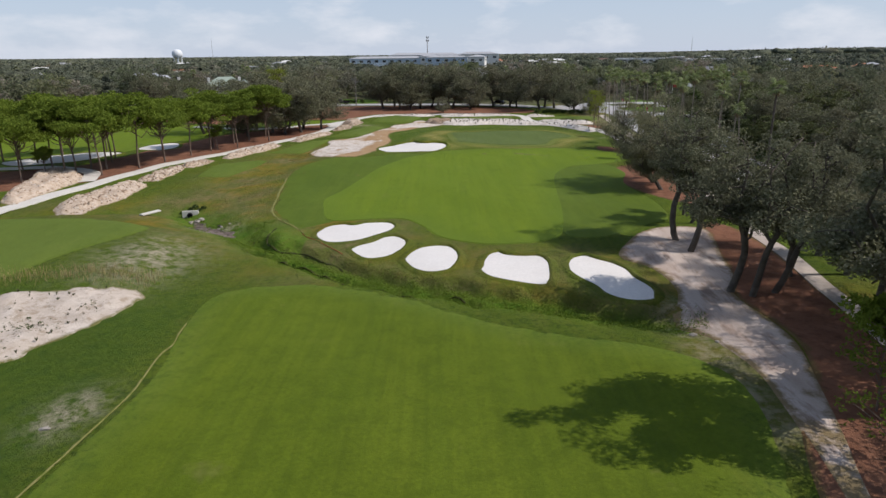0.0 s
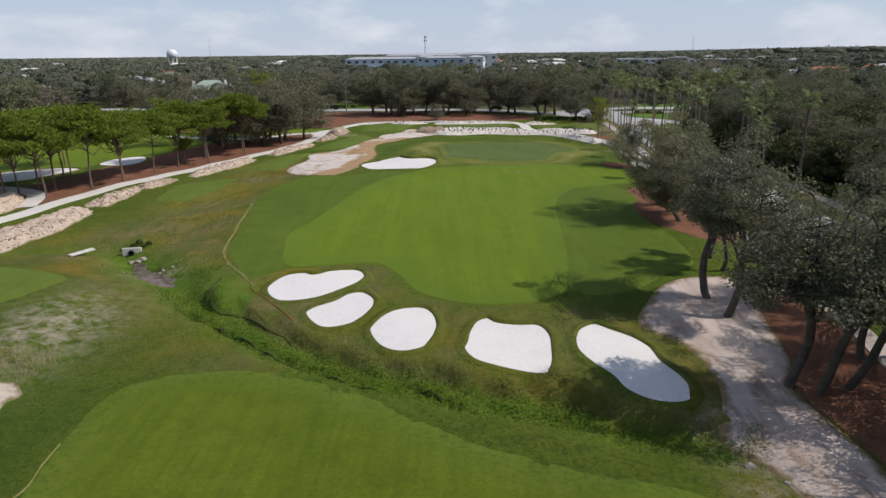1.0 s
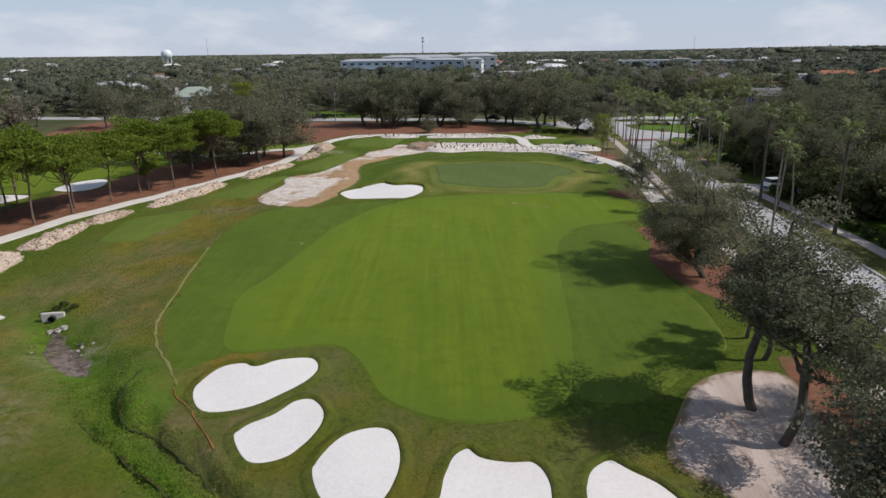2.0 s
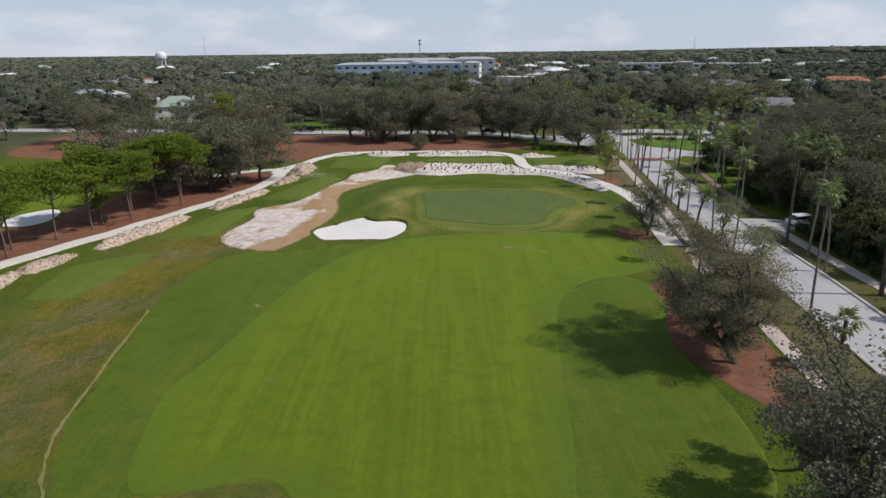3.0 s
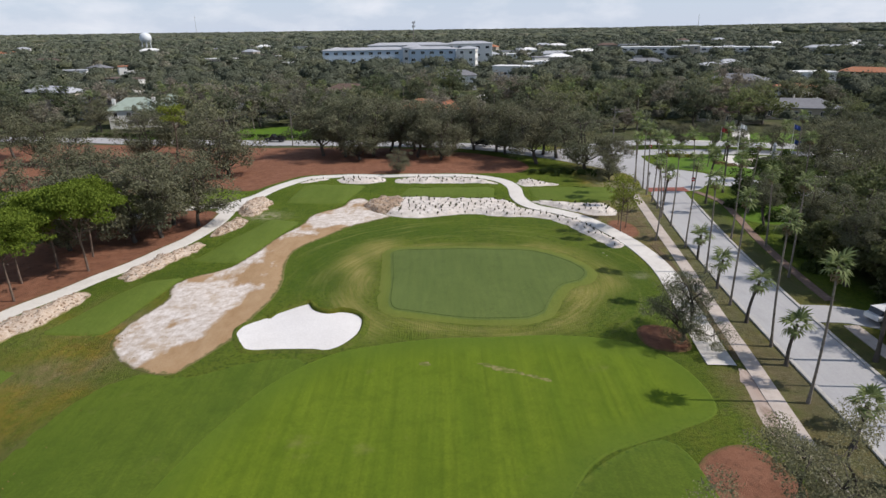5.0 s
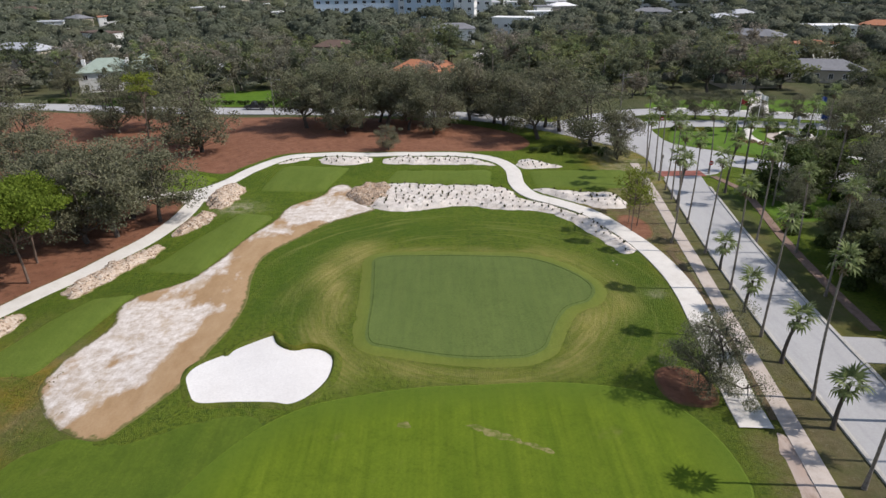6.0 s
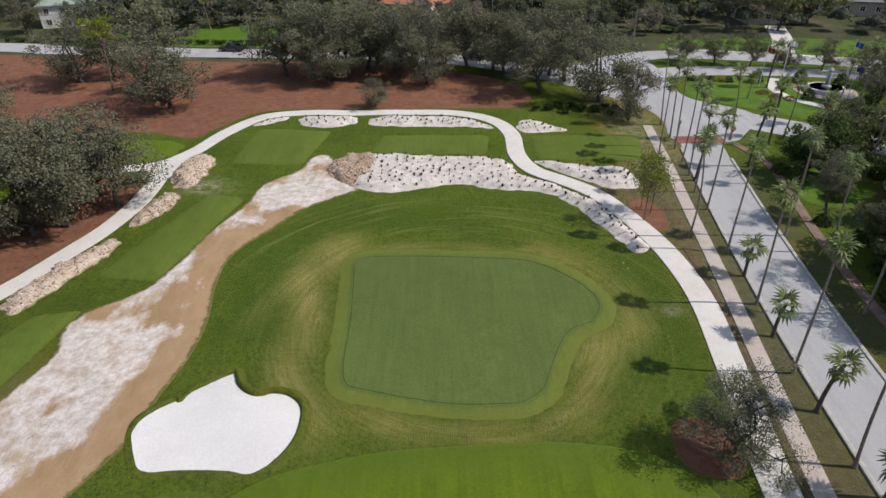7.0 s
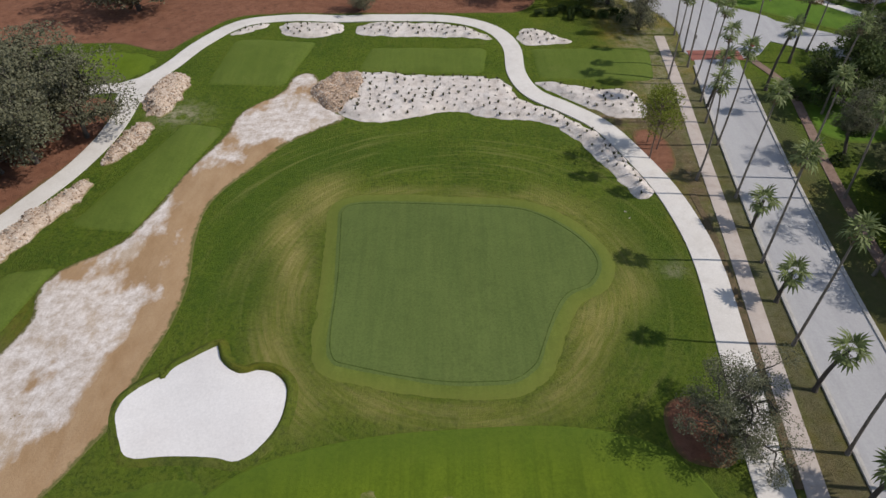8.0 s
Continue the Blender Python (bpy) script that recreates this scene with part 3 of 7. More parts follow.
def relief(x, y):
    """The height of the turf over the plan."""
    x, y = np.atleast_1d(np.asarray(x, float)), np.atleast_1d(np.asarray(y, float))
    P = np.stack([x, y], 1)
    z = np.zeros(len(P))
    near = (np.abs(x) < 130) & (y > -30) & (y < 240)
    if not near.any():
        return z
    Q, qx, qy = P[near], x[near], y[near]
    h = np.zeros(len(Q))
    a = (qx < -12) & (qy > 40) & (qy < 100)
    if a.any():
        d = line_distance(Q[a], UPPER_DITCH)
        h[a] += (-1.0 * np.exp(-(d / 1.9) ** 2) - 0.25 * np.exp(-(d / 7.0) ** 2)) * (1 - step01(qx[a], -21, -15))
    a = (qx > -26) & (qx < 20) & (qy > 28) & (qy < 76)
    if a.any():
        ax, ay = qx[a], qy[a]
        s = side_distance(Q[a], BANK_TOP) + 0.45 * np.sin(ax * 1.1 + 0.6) * np.sin(ay * 0.8) + 0.2 * np.sin(ax * 2.9 + ay * 1.7)
        cut = np.interp(s, (-9, -5, -3.2, -2.6, -1.4, -0.95, -0.4, 0.2, 1.2), (0, -0.2, -0.5, -0.65, -0.85, -0.9, -0.45, 0.0, 0.0))
        s = side_distance(Q[a], NEAR_LIP) + 0.35 * np.sin(ax * 1.7) * np.sin(ay * 1.3 + 1.0)
        lip = np.interp(s, (-2.4, -0.5, 0.1, 0.45, 0.75, 1.2, 2.2), (0.0, 0.04, -0.34, -0.30, 0.12, 0.10, 0.0))
        h[a] += cut * step01(ax, -24, -16) * step01(19 - ax, 0, 5) + lip * step01(ax, -21, -18) * step01(12 - ax, 0, 5)
    a = (qx > -54) & (qx < 0) & (qy > 48) & (qy < 140)
    if a.any():
        s = line_distance(Q[a], SWALE)
        h[a] -= 0.75 * np.exp(-(s / 6.5) ** 2)
    h -= 0.75 * step01(-qx, 20, 42) * step01(qy, 66, 78)
    h += 0.9 * step01(signed(Q, LEFT_TABLE), -1.0, 4.5)
    h += 0.22 * np.exp(-(((qx - 3) / 17) ** 4)) * np.exp(-((qy - 55.5) / 9) ** 2)
    h += 0.5 * np.exp(-((qx - 13) / 16) ** 4 - ((qy - 128) / 17) ** 4)
    h += 0.5 * np.exp(-((qx + 5) / 9) ** 2 - ((qy - 120) / 7) ** 2)
    h += 0.12 * np.sin(qx * 0.21 + 1.0) * np.sin(qy * 0.17) + 0.05 * np.sin(qx * 0.63 + qy * 0.41)
    fade = step01(130 - np.abs(qx), 0, 30) * step01(qy, -30, -5) * step01(240 - qy, 0, 50)
    flat = step01(qx, 24, 34)
    z[near] = h * fade * (1 - flat * step01(qy, 60, 75)) 
    return z


def z_at(x, y):
    return float(relief(x, y)[0])


# ---------------------------------------------------------------- mesh helpers
def fast_mesh(name, V, F, mats=(), index=None, smooth=False):
    """A mesh from arrays of points and equal-sided faces."""
    V, F = np.asarray(V, np.float32), np.asarray(F, np.int32)
    me = bpy.data.meshes.new(name)
    k = F.shape[1]
    me.vertices.add(len(V))
    me.vertices.foreach_set("co", V.ravel())
    me.loops.add(F.size)
    me.loops.foreach_set("vertex_index", F.ravel())
    me.polygons.add(len(F))
    me.polygons.foreach_set("loop_start", np.arange(0, F.size, k, dtype=np.int32))
    me.polygons.foreach_set("loop_total", np.full(len(F), k, np.int32))
    if index is not None:
        me.polygons.foreach_set("material_index", np.asarray(index, np.int32))
    me.polygons.foreach_set("use_smooth", np.full(len(F), smooth))
    for m in mats:
        me.materials.append(m)
    me.update(calc_edges=True)
    me.validate()
    return me


def add_float(me, name, values):
    a = me.attributes.new(name, "FLOAT", "POINT")
    a.data.foreach_set("value", np.asarray(values, np.float32))


def empty(name, x, y, z=None, turn=0.0, scale=1.0):
    e = new(name)
    e.empty_display_size = 0.5
    e.location = (x, y, z_at(x, y) if z is None else z)
    e.rotation_euler = (0, 0, turn)
    e.scale = (scale,) * 3
    return e


def part(name, data, parent, label=""):
    """Links a mesh or a bmesh as one part under a thing or a part."""
    if isinstance(data, tuple):
        bm, mat = data
        me = bpy.data.meshes.new(name)
        bm.to_mesh(me)
        bm.free()
        me.materials.append(mat)
        data = me
    ob = new(name, data)
    ob.parent = parent
    if label:
        ob["label"] = label
    return ob


def patch(name, line, mat, dz, step=1.5, mound=0.0, mound_width=2.0, rough=0.0, label="", category="", skirt=0.15, seed=0, kind="structure", soft=False):
    """A sheet with its own outline laid over the turf, with a small turned-down rim; mound lifts its middle."""
    from mathutils.geometry import delaunay_2d_cdt
    lo, hi = line.min(0), line.max(0)
    gx, gy = np.meshgrid(np.arange(lo[0] + step / 2, hi[0], step), np.arange(lo[1] + step / 2, hi[1], step))
    rng = np.random.default_rng(seed + 5)
    G = np.stack([gx.ravel(), gy.ravel()], 1) + rng.uniform(-0.2, 0.2, (gx.size, 2)) * step
    G = G[signed(G, line) > step * 0.35]
    P = np.vstack([line, G])
    n = len(line)
    vs, _, fs, *_ = delaunay_2d_cdt([Vector(p) for p in P], [(i, (i + 1) % n) for i in range(n)], [list(range(n))], 1, 1e-5)
    P = np.array([(v.x, v.y) for v in vs])
    edge = line_distance(P, line, True)
    z = relief(P[:, 0], P[:, 1]) + dz
    if soft:
        z = z - (dz + 0.02) * (1 - step01(edge, 0, 0.7))
    if mound:
        z = z + mound * step01(edge, 0, mound_width)
    if rough:
        z = z + rough * np.array([noise.noise(Vector((x * 0.8, y * 0.8, seed * 3.1))) + 0.7 * noise.noise(Vector((x * 2.2, y * 2.2, seed * 3.1))) for x, y in P]) * step01(edge, 0, 0.6)
    verts = [(p[0], p[1], h) for p, h in zip(P, z)]
    faces = [tuple(f) for f in fs]
    # rim
    on = [i for i in range(len(P)) if edge[i] < 1e-4]
    base, brim = {}, {}
    away = outward(line)
    for i in on:
        base[i], brim[i] = len(verts), len(verts) + 1
        q = P[i] + 0.35 * away[np.argmin(((line - P[i]) ** 2).sum(1))]
        verts += [(q[0], q[1], z[i] - skirt), (P[i][0], P[i][1], z[i])]
    count = {}
    for f in faces:
        for a, b in zip(f, f[1:] + f[:1]):
            count[(a, b)] = 1
    for a, b in list(count):
        if (b, a) not in count and a in base and b in base:
            faces.append((brim[a], base[a], base[b], brim[b]))
    me = bpy.data.meshes.new(name)
    me.from_pydata(verts, [], faces)
    me.materials.append(mat)
    for p in me.polygons:
        p.use_smooth = len(p.vertices) == 3
    add_float(me, "edge", np.concatenate([edge, np.zeros(len(verts) - len(P))]))
    ob = new(name, me)
    return tagged(ob, label, category, "", kind)


def ribbon(name, line, width, mat, dz, label="", category="", thick=0.12, wobble=0.0, across=4, kind="structure"):
    """A paved strip along a plan line."""
    t = np.gradient(line, axis=0)
    t /= np.linalg.norm(t, axis=1)[:, None] + 1e-9
    nrm = np.stack([t[:, 1], -t[:, 0]], 1)
    n = len(line)
    w = np.full(n, width / 2.0) if np.isscalar(width) else np.asarray(width) / 2.0
    rng = np.random.default_rng(3)
    cols = np.linspace(-1, 1, across + 1)
    verts, edge = [], []
    z = relief(line[:, 0], line[:, 1]) + dz
    for i in range(n):
        for c in cols:
            off = c * (w[i] + (wobble * rng.uniform(-1, 1) if abs(c) == 1 else 0))
            verts.append((*(line[i] + nrm[i] * off), z[i] + 0.02 * (1 - c * c)))
            edge.append((1 - abs(c)) * w[i])
        for c in (-1, 1):
            verts.append((*(line[i] + nrm[i] * c * w[i]), z[i] - thick))
            edge.append(0)
    m = across + 3
    faces = []
    for i in range(n - 1):
        a, b = i * m, (i + 1) * m
        for k in range(across):
            faces.append((a + k, a + k + 1, b + k + 1, b + k))
        faces.append((a + across + 1, a, b, b + across + 1))
        faces.append((a + across, a + across + 2, b + across + 2, b + across))
    me = fast_mesh(name, verts, faces, [mat])
    add_float(me, "edge", edge)
    return tagged(new(name, me), label, category, "", kind)


def tube(path, radii, sides=6):
    """A tapered tube; returns points and quads."""
    path, radii = np.asarray(path, float), np.asarray(radii, float)
    t = np.gradient(path, axis=0)
    t /= np.linalg.norm(t, axis=1)[:, None] + 1e-9
    ref = np.where(np.abs(t[:, 2:3]) > 0.9, (1.0, 0, 0), (0, 0, 1.0))
    u = np.cross(t, ref)
    u /= np.linalg.norm(u, axis=1)[:, None] + 1e-9
    v = np.cross(t, u)
    ang = np.linspace(0, 2 * np.pi, sides, endpoint=False)
    V = (path[:, None] + radii[:, None, None] * (np.cos(ang)[None, :, None] * u[:, None] + np.sin(ang)[None, :, None] * v[:, None])).reshape(-1, 3)
    F = []
    for i in range(len(path) - 1):
        for k in range(sides):
            F.append((i * sides + k, i * sides + (k + 1) % sides, (i + 1) * sides + (k + 1) % sides, (i + 1) * sides + k))
    return V, np.array(F, int)


def merge(parts):
    Vs, Fs, o = [], [], 0
    for V, F in parts:
        Vs.append(V)
        Fs.append(np.asarray(F) + o)
        o += len(V)
    return np.vstack(Vs), np.vstack(Fs)


def leaf_quads(C, size, rng, up=0.4, slim=0.62):
    """A bent little leaf spray at every centre: one quad each."""
    n = len(C)
    nrm = rng.normal(size=(n, 3))
    nrm[:, 2] = np.abs(nrm[:, 2]) + up
    nrm /= np.linalg.norm(nrm, axis=1)[:, None]
    a = np.cross(nrm, rng.normal(size=(n, 3)))
    a /= np.linalg.norm(a, axis=1)[:, None]
    b = np.cross(nrm, a)
    s = (size * rng.uniform(0.6, 1.35, n))[:, None]
    V = np.stack([C - a * s, C - b * s * slim + nrm * s * 0.2, C + a * s, C + b * s * slim - nrm * s * 0.15], 1).reshape(-1, 3)
    return V, np.arange(4 * n).reshape(n, 4)


# ---------------------------------------------------------------- the ground sheet
def ground_lines(lo, hi, fine_lo, fine_hi, fine, mid):
    inner = np.arange(fine_lo, fine_hi + 1e-6, fine)
    left = np.arange(lo, fine_lo, mid)
    right = np.arange(fine_hi + mid, hi + 1e-6, mid)
    far = np.array([8, 20, 45, 90, 170, 320, 600, 1100, 2000, 3600, 5200.0])
    return np.concatenate([lo - far[::-1], left, inner, right, hi + far])


ROADLINE = smooth_line([(31, 0), (33.4, 20), (36, 42), (38.5, 60), (40.6, 82), (42, 98), (42.8, 113), (43.7, 127), (45.7, 146), (48, 163), (49.4, 172), (50, 178)])

WALK = smooth_line([(43.4, 178), (42.1, 164), (40.3, 148), (38.9, 135), (37.4, 122.6), (36.6, 116), (35.8, 109), (34.3, 97), (32.8, 84), (31.9, 74), (30.6, 64), (29.7, 58), (28.8, 50), (27.6, 42.5), (26, 30), (24.5, 15), (23.4, 2)])


def build_ground():
    xs, ys = ground_lines(-120, 120, -32, 22, 0.3, 1.5), ground_lines(-30, 240, 37, 74, 0.3, 1.3)
    X, Y = np.meshgrid(xs, ys)
    x, y = X.ravel(), Y.ravel()
    z = relief(x, y)
    P = np.stack([x, y], 1)
    nx, ny = len(xs), len(ys)
    i, j = np.meshgrid(np.arange(nx - 1), np.arange(ny - 1))
    a = (j * nx + i).ravel()
    F = np.stack([a, a + 1, a + nx + 1, a + nx], 1)
    me = fast_mesh("ground", np.stack([x, y, z], 1), F, [M_GROUND], smooth=True)
    near = (np.abs(x) < 118) & (y > -25) & (y < 235)
    dd, ds, dg = np.full(len(P), 99.0), np.full(len(P), 99.0), np.full(len(P), -99.0)
    dd[near], ds[near] = line_distance(P[near], DITCH), line_distance(P[near], SWALE)
    dg[near] = signed(P[near], GREEN, 20)
    dry = 1.0 * np.exp(-(ds / 8.0) ** 2) + 0.5 * np.exp(-((dd - 4) / 4.0) ** 2) * (x < -8)
    dry += 0.8 * step01(x, 33, 37) * step01(y, 60, 80) * (1 - step01(x, 49, 53)) + 0.12 * np.exp(-((x - 30) / 5) ** 2) * step01(y, 80, 100)
    dry += 0.7 * step01(x, 12, 16) * (1 - step01(y, 40, 48)) * step01(y, 20, 26)
    d = -dg
    collar = 0.8 * np.exp(-((d - 4.2) / 1.9) ** 2) * step01(4.0 - x, 0, 3) + 0.6 * np.exp(-((d - 2.1) / 0.8) ** 2) * step01(y - 134, 0, 4)
    collar = np.maximum(collar, np.exp(-((d - 3.0) / 1.7) ** 2) * step01(x - 19, 0, 4) * (0.55 + 0.45 * step01(129 - y, 0, 3)))
    collar = np.maximum(collar, 0.62 * np.exp(-((d - 2.9) / 1.3) ** 2) * step01(122 - y, 0, 3))
    collar = np.maximum(collar, 0.65 * np.exp(-((x - 1.6) / 2.6) ** 2 - ((y - 117) / 3.0) ** 2))
    collar += 0.45 * np.exp(-((x + 4.5 - 0.35 * (y - 134)) / 1.6) ** 2 - ((y - 134) / 5) ** 2)
    collar *= 0.8 + 0.2 * np.sin(x * 0.9 + y * 0.5)
    collar *= dg < 0
    bare = 0.9 * np.exp(-((x + 25) / 3.6) ** 2 - ((y - 51) / 6.5) ** 2) + 0.35 * step01(x, 36, 38) * (1 - step01(x, 44, 46)) * step01(y, 90, 105)
    bare += 1.0 * np.exp(-((x + 18.6) / 1.5) ** 2 - ((y - 27.5) / 1.8) ** 2) + 0.8 * np.exp(-((x - 7.1) / 1.2) ** 2 - ((y - 109.4) / 0.8) ** 2)
    bare += 0.75 * np.exp(-((x + 20) / 3) ** 2 - ((y - 158) / 2.2) ** 2) + 0.9 * np.exp(-((x + 24.5) / 2.2) ** 2 - ((y - 66.5) / 1.8) ** 2)
    bare += 0.6 * np.exp(-(((x - 15) + (y - 107.5) * 0.6) / 3.5) ** 2 - ((y - 107.3) / 0.5) ** 2) + 0.5 * np.exp(-((x - 32.5) / 1.3) ** 2 - ((y - 130.2) / 0.8) ** 2)
    bare += 0.5 * np.exp(-((x - 15.4 - (y - 30) * 0.03) / 1.4) ** 2) * step01(y, 22, 26) * (1 - step01(y, 40, 44))
    gap = np.full(len(P), 99.0)
    small = (np.abs(x) < 30) & (y > 30) & (y < 80)
    for line, _ in BUNKERS[:5]:
        gap[small] = np.minimum(gap[small], -signed(P[small], line, 12))
    dry += 0.6 * np.exp(-((gap - 1.2) / 2.2) ** 2)
    side = np.full(len(P), 99.0)
    side[near] = side_distance(P[near], BANK_TOP)
    span = step01(x, -20, -15) * step01(19 - x, 0, 4)
    lip = np.full(len(P), 99.0)
    lip[near] = side_distance(P[near], NEAR_LIP) + 0.35 * np.sin(x[near] * 1.7) * np.sin(y[near] * 1.3 + 1.0)
    # soil on the bank face, plus a crease shade painted along the near lip
    bank = span * np.maximum(0.75 * np.exp(-((side + 0.4) / 0.45) ** 2), 0.8 * np.exp(-((lip - 0.55) / 0.3) ** 2))
    lush = np.maximum(np.exp(-((side + 1.9) / 1.3) ** 2) * span, np.exp(-(dd / 3.2) ** 2) * (x < -13) * step01(x, -34, -28) + 0.6 * np.exp(-(dd / 1.5) ** 2) * (x < -28))
    wild_shade = np.maximum(step01(y, 214, 222), np.maximum(step01(-x, 95, 112), step01(x, 88, 100)))
    wild_shade = np.maximum(wild_shade, step01(-y, 5, 20))
    # garden ground coloured darker, as shade under its trees
    wild_shade = np.maximum(wild_shade, 0.75 * step01(x, 55, 60) * (1 - step01(y, 150, 160)))
    bare += 0.7 * np.exp(-((x + 10) / 0.9) ** 2 - ((y - 87.8) / 1.6) ** 2)
    dr = np.full(len(P), 99.0)
    dr[near] = line_distance(P[near], ROADLINE)
    wild_shade = np.maximum(wild_shade, 0.62 * step01(y, 70, 95) * (1 - step01(y, 160, 168)) * np.exp(-((dr - 4.2) / 2.4) ** 2))
    wild_shade = np.maximum(wild_shade, 0.5 * np.exp(-((x - 37) / 2.2) ** 2 - ((y - 150) / 9) ** 2))
    path_x = np.interp(y, (108.6, 112.2, 117.3, 123.3, 129.8, 135.3, 142, 149.1, 154.2, 158.2), (33.1, 33.4, 34.1, 34.8, 35.5, 35.5, 34.6, 32.5, 30.3, 26.9))
    order = np.argsort(WALK[:, 1])
    walk_x = np.interp(y, WALK[order, 1], WALK[order, 0])
    road_x = np.interp(y, ROADLINE[:, 1], ROADLINE[:, 0])
    litter = step01(x - path_x - 1.25, 0, 0.5) * step01(walk_x - 0.7 - x, 0, 0.4) * step01(y, 112, 124) * step01(160 - y, 0, 4)
    litter = np.maximum(litter, 0.8 * step01(x - walk_x - 0.6, 0, 0.4) * step01(road_x - 3.1 - x, 0, 0.4) * step01(y, 62, 80) * step01(172 - y, 0, 8) * (0.45 + 0.55 * step01(130 - y, 0, 14)))
    litter = np.maximum(litter, 0.6 * step01(x - 30.8, 0, 1.2) * step01(walk_x - 0.7 - x, 0, 0.6) * step01(y, 96, 99) * step01(110 - y, 0, 3))
    add_float(me, "litter", np.clip(litter, 0, 1))
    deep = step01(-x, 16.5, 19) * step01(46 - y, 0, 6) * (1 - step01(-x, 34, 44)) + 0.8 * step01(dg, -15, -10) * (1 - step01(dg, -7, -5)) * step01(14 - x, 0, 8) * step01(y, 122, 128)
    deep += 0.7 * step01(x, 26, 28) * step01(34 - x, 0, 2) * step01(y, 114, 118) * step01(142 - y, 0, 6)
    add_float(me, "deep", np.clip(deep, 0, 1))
    arcs = step01(dg, -16, -12) * (1 - step01(dg, -6, -3)) * (0.45 + 0.55 * step01(y, 138, 144))
    add_float(me, "arc", np.hypot(x - 13, y - 128))
    add_float(me, "turn", np.arctan2(x - 13, y - 128))
    for name, v in (("dry", dry), ("collar", collar), ("bare", bare), ("lush", lush), ("wild_shade", wild_shade), ("bank", bank), ("arcs", arcs)):
        add_float(me, name, np.clip(v, 0, 1))
    tagged(new("ground", me), "uneven green rough grass with dry and bare patches", "grass", "", "structure")


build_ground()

# mown areas
patch("fairway_near", region([(-17, 18), (-16.6, 24), (-16, 30), (-16.8, 36), (-17.3, 42), (-15, 45.2), (-10, 46.2), (-5, 44.4), (-1.5, 42.2), (2.3, 39), (7.4, 36.3), (13, 34.2), (15.5, 30), (14.7, 24), (13, 18), (12, 4), (-15, 4)]), M_FAIRNEAR, 0.06, 1.0, soft=True, label="smooth bright green mown fairway before the ditch", category="fairway")
patch("first_cut", region([(-14.4, 61.5), (-17.4, 65.6), (-19.8, 71.5), (-20.9, 78), (-22.4, 87), (-23.4, 94), (-22.6, 104), (-19, 108.5), (-14, 108), (-9, 110.3), (-4.5, 110.6), (-3, 106), (-5, 90), (-8, 76), (-10, 66)]), M_FAIRDARK, 0.05, 1.2, soft=True, label="darker green first cut of grass beside the fairway", category="grass")
patch("fairway_far", region([(-11.5, 64), (-13.6, 70), (-14.3, 76), (-12.8, 82), (-10.9, 92), (-8, 102), (-3.8, 109.4), (2.8, 112.6), (12, 113.9), (21, 114), (26.6, 112.4), (29.6, 108), (29.8, 102), (26, 99.4), (20, 96.6), (17, 93), (15.2, 87), (13.8, 76), (12.6, 66), (10.4, 57.2), (5, 54.8), (0, 57.4), (-2.3, 62.5), (-5, 65.4)]), M_FAIR, 0.075, 1.1, label="smooth bright green mown fairway with mower streaks", category="fairway")
patch("right_cut", region([(11.6, 58), (12.4, 66), (13.2, 76), (14.4, 86), (17, 93), (24.5, 98), (26, 91), (24, 84), (24, 77), (24.2, 70), (23, 64), (19, 60.5), (15, 57)]), M_FAIRDARK, 0.06, 1.2, label="darker green first cut of grass beside the trees", category="grass")
FRINGE = GREEN + 1.7 * outward(GREEN)
patch("green_fringe", FRINGE, M_FRINGE, 0.05, 0.8, soft=True, label="medium green fringe band round the putting green", category="grass")
patch("putting_green", GREEN, M_GREEN, 0.075, 1.0, skirt=0.03, label="flat blue-green closely mown putting green", category="putting green")
TEES = [
    ([(-18.6, 165.2), (-18.0, 178.8), (-5.9, 177.5), (-8.4, 164.6)], 0.35),
    ([(0.6, 168.2), (2.0, 175.9), (18.4, 174.6), (17.5, 167.2)], 0.4),
    ([(24.6, 165.6), (24.4, 174.6), (41.0, 174.4), (39.4, 164.6)], 0.3),
    ([(-24.8, 137.2), (-18.7, 155.8), (-13.5, 154.9), (-17.7, 135.8)], 0.3),
    ([(-37.6, 95), (-38.6, 105), (-30.2, 113.4), (-31.6, 103.4), (-33, 95.5)], 0.25),
    ([(-33, 117.4), (-27.6, 131), (-22.8, 131.4), (-26.2, 117.4)], 0.3),
    ([(-30.4, 54.5), (-29, 60.4), (-33, 63), (-40, 63.5), (-56, 61), (-60, 50), (-48, 42), (-35, 43.6), (-32, 50)], 0.25),
]
for pts, lift in TEES:
    line = boxed(pts) if len(pts) < 6 else region(pts)
    patch("tee_box", line, M_TEE, 0.05, 1.4, lift, 1.2, soft=True, label="raised flat tee of short green grass", category="tee box")
patch("left_fairway", region([(-76, 100), (-66, 112), (-60, 124), (-56, 138), (-52, 152), (-58, 168), (-75, 172), (-95, 160), (-105, 130), (-95, 108)]), M_FAIR, 0.03, 2.5, soft=True, label="green fairway behind the pine trees", category="fairway")
patch("left_fairway", region([(-27, 169.5), (-31.5, 166.8), (-40, 166), (-46, 170), (-42, 175.5), (-34, 176.8), (-28, 174)]), M_FAIR, 0.035, 2.0, soft=True, label="small green lawn between path and mulch", category="grass")

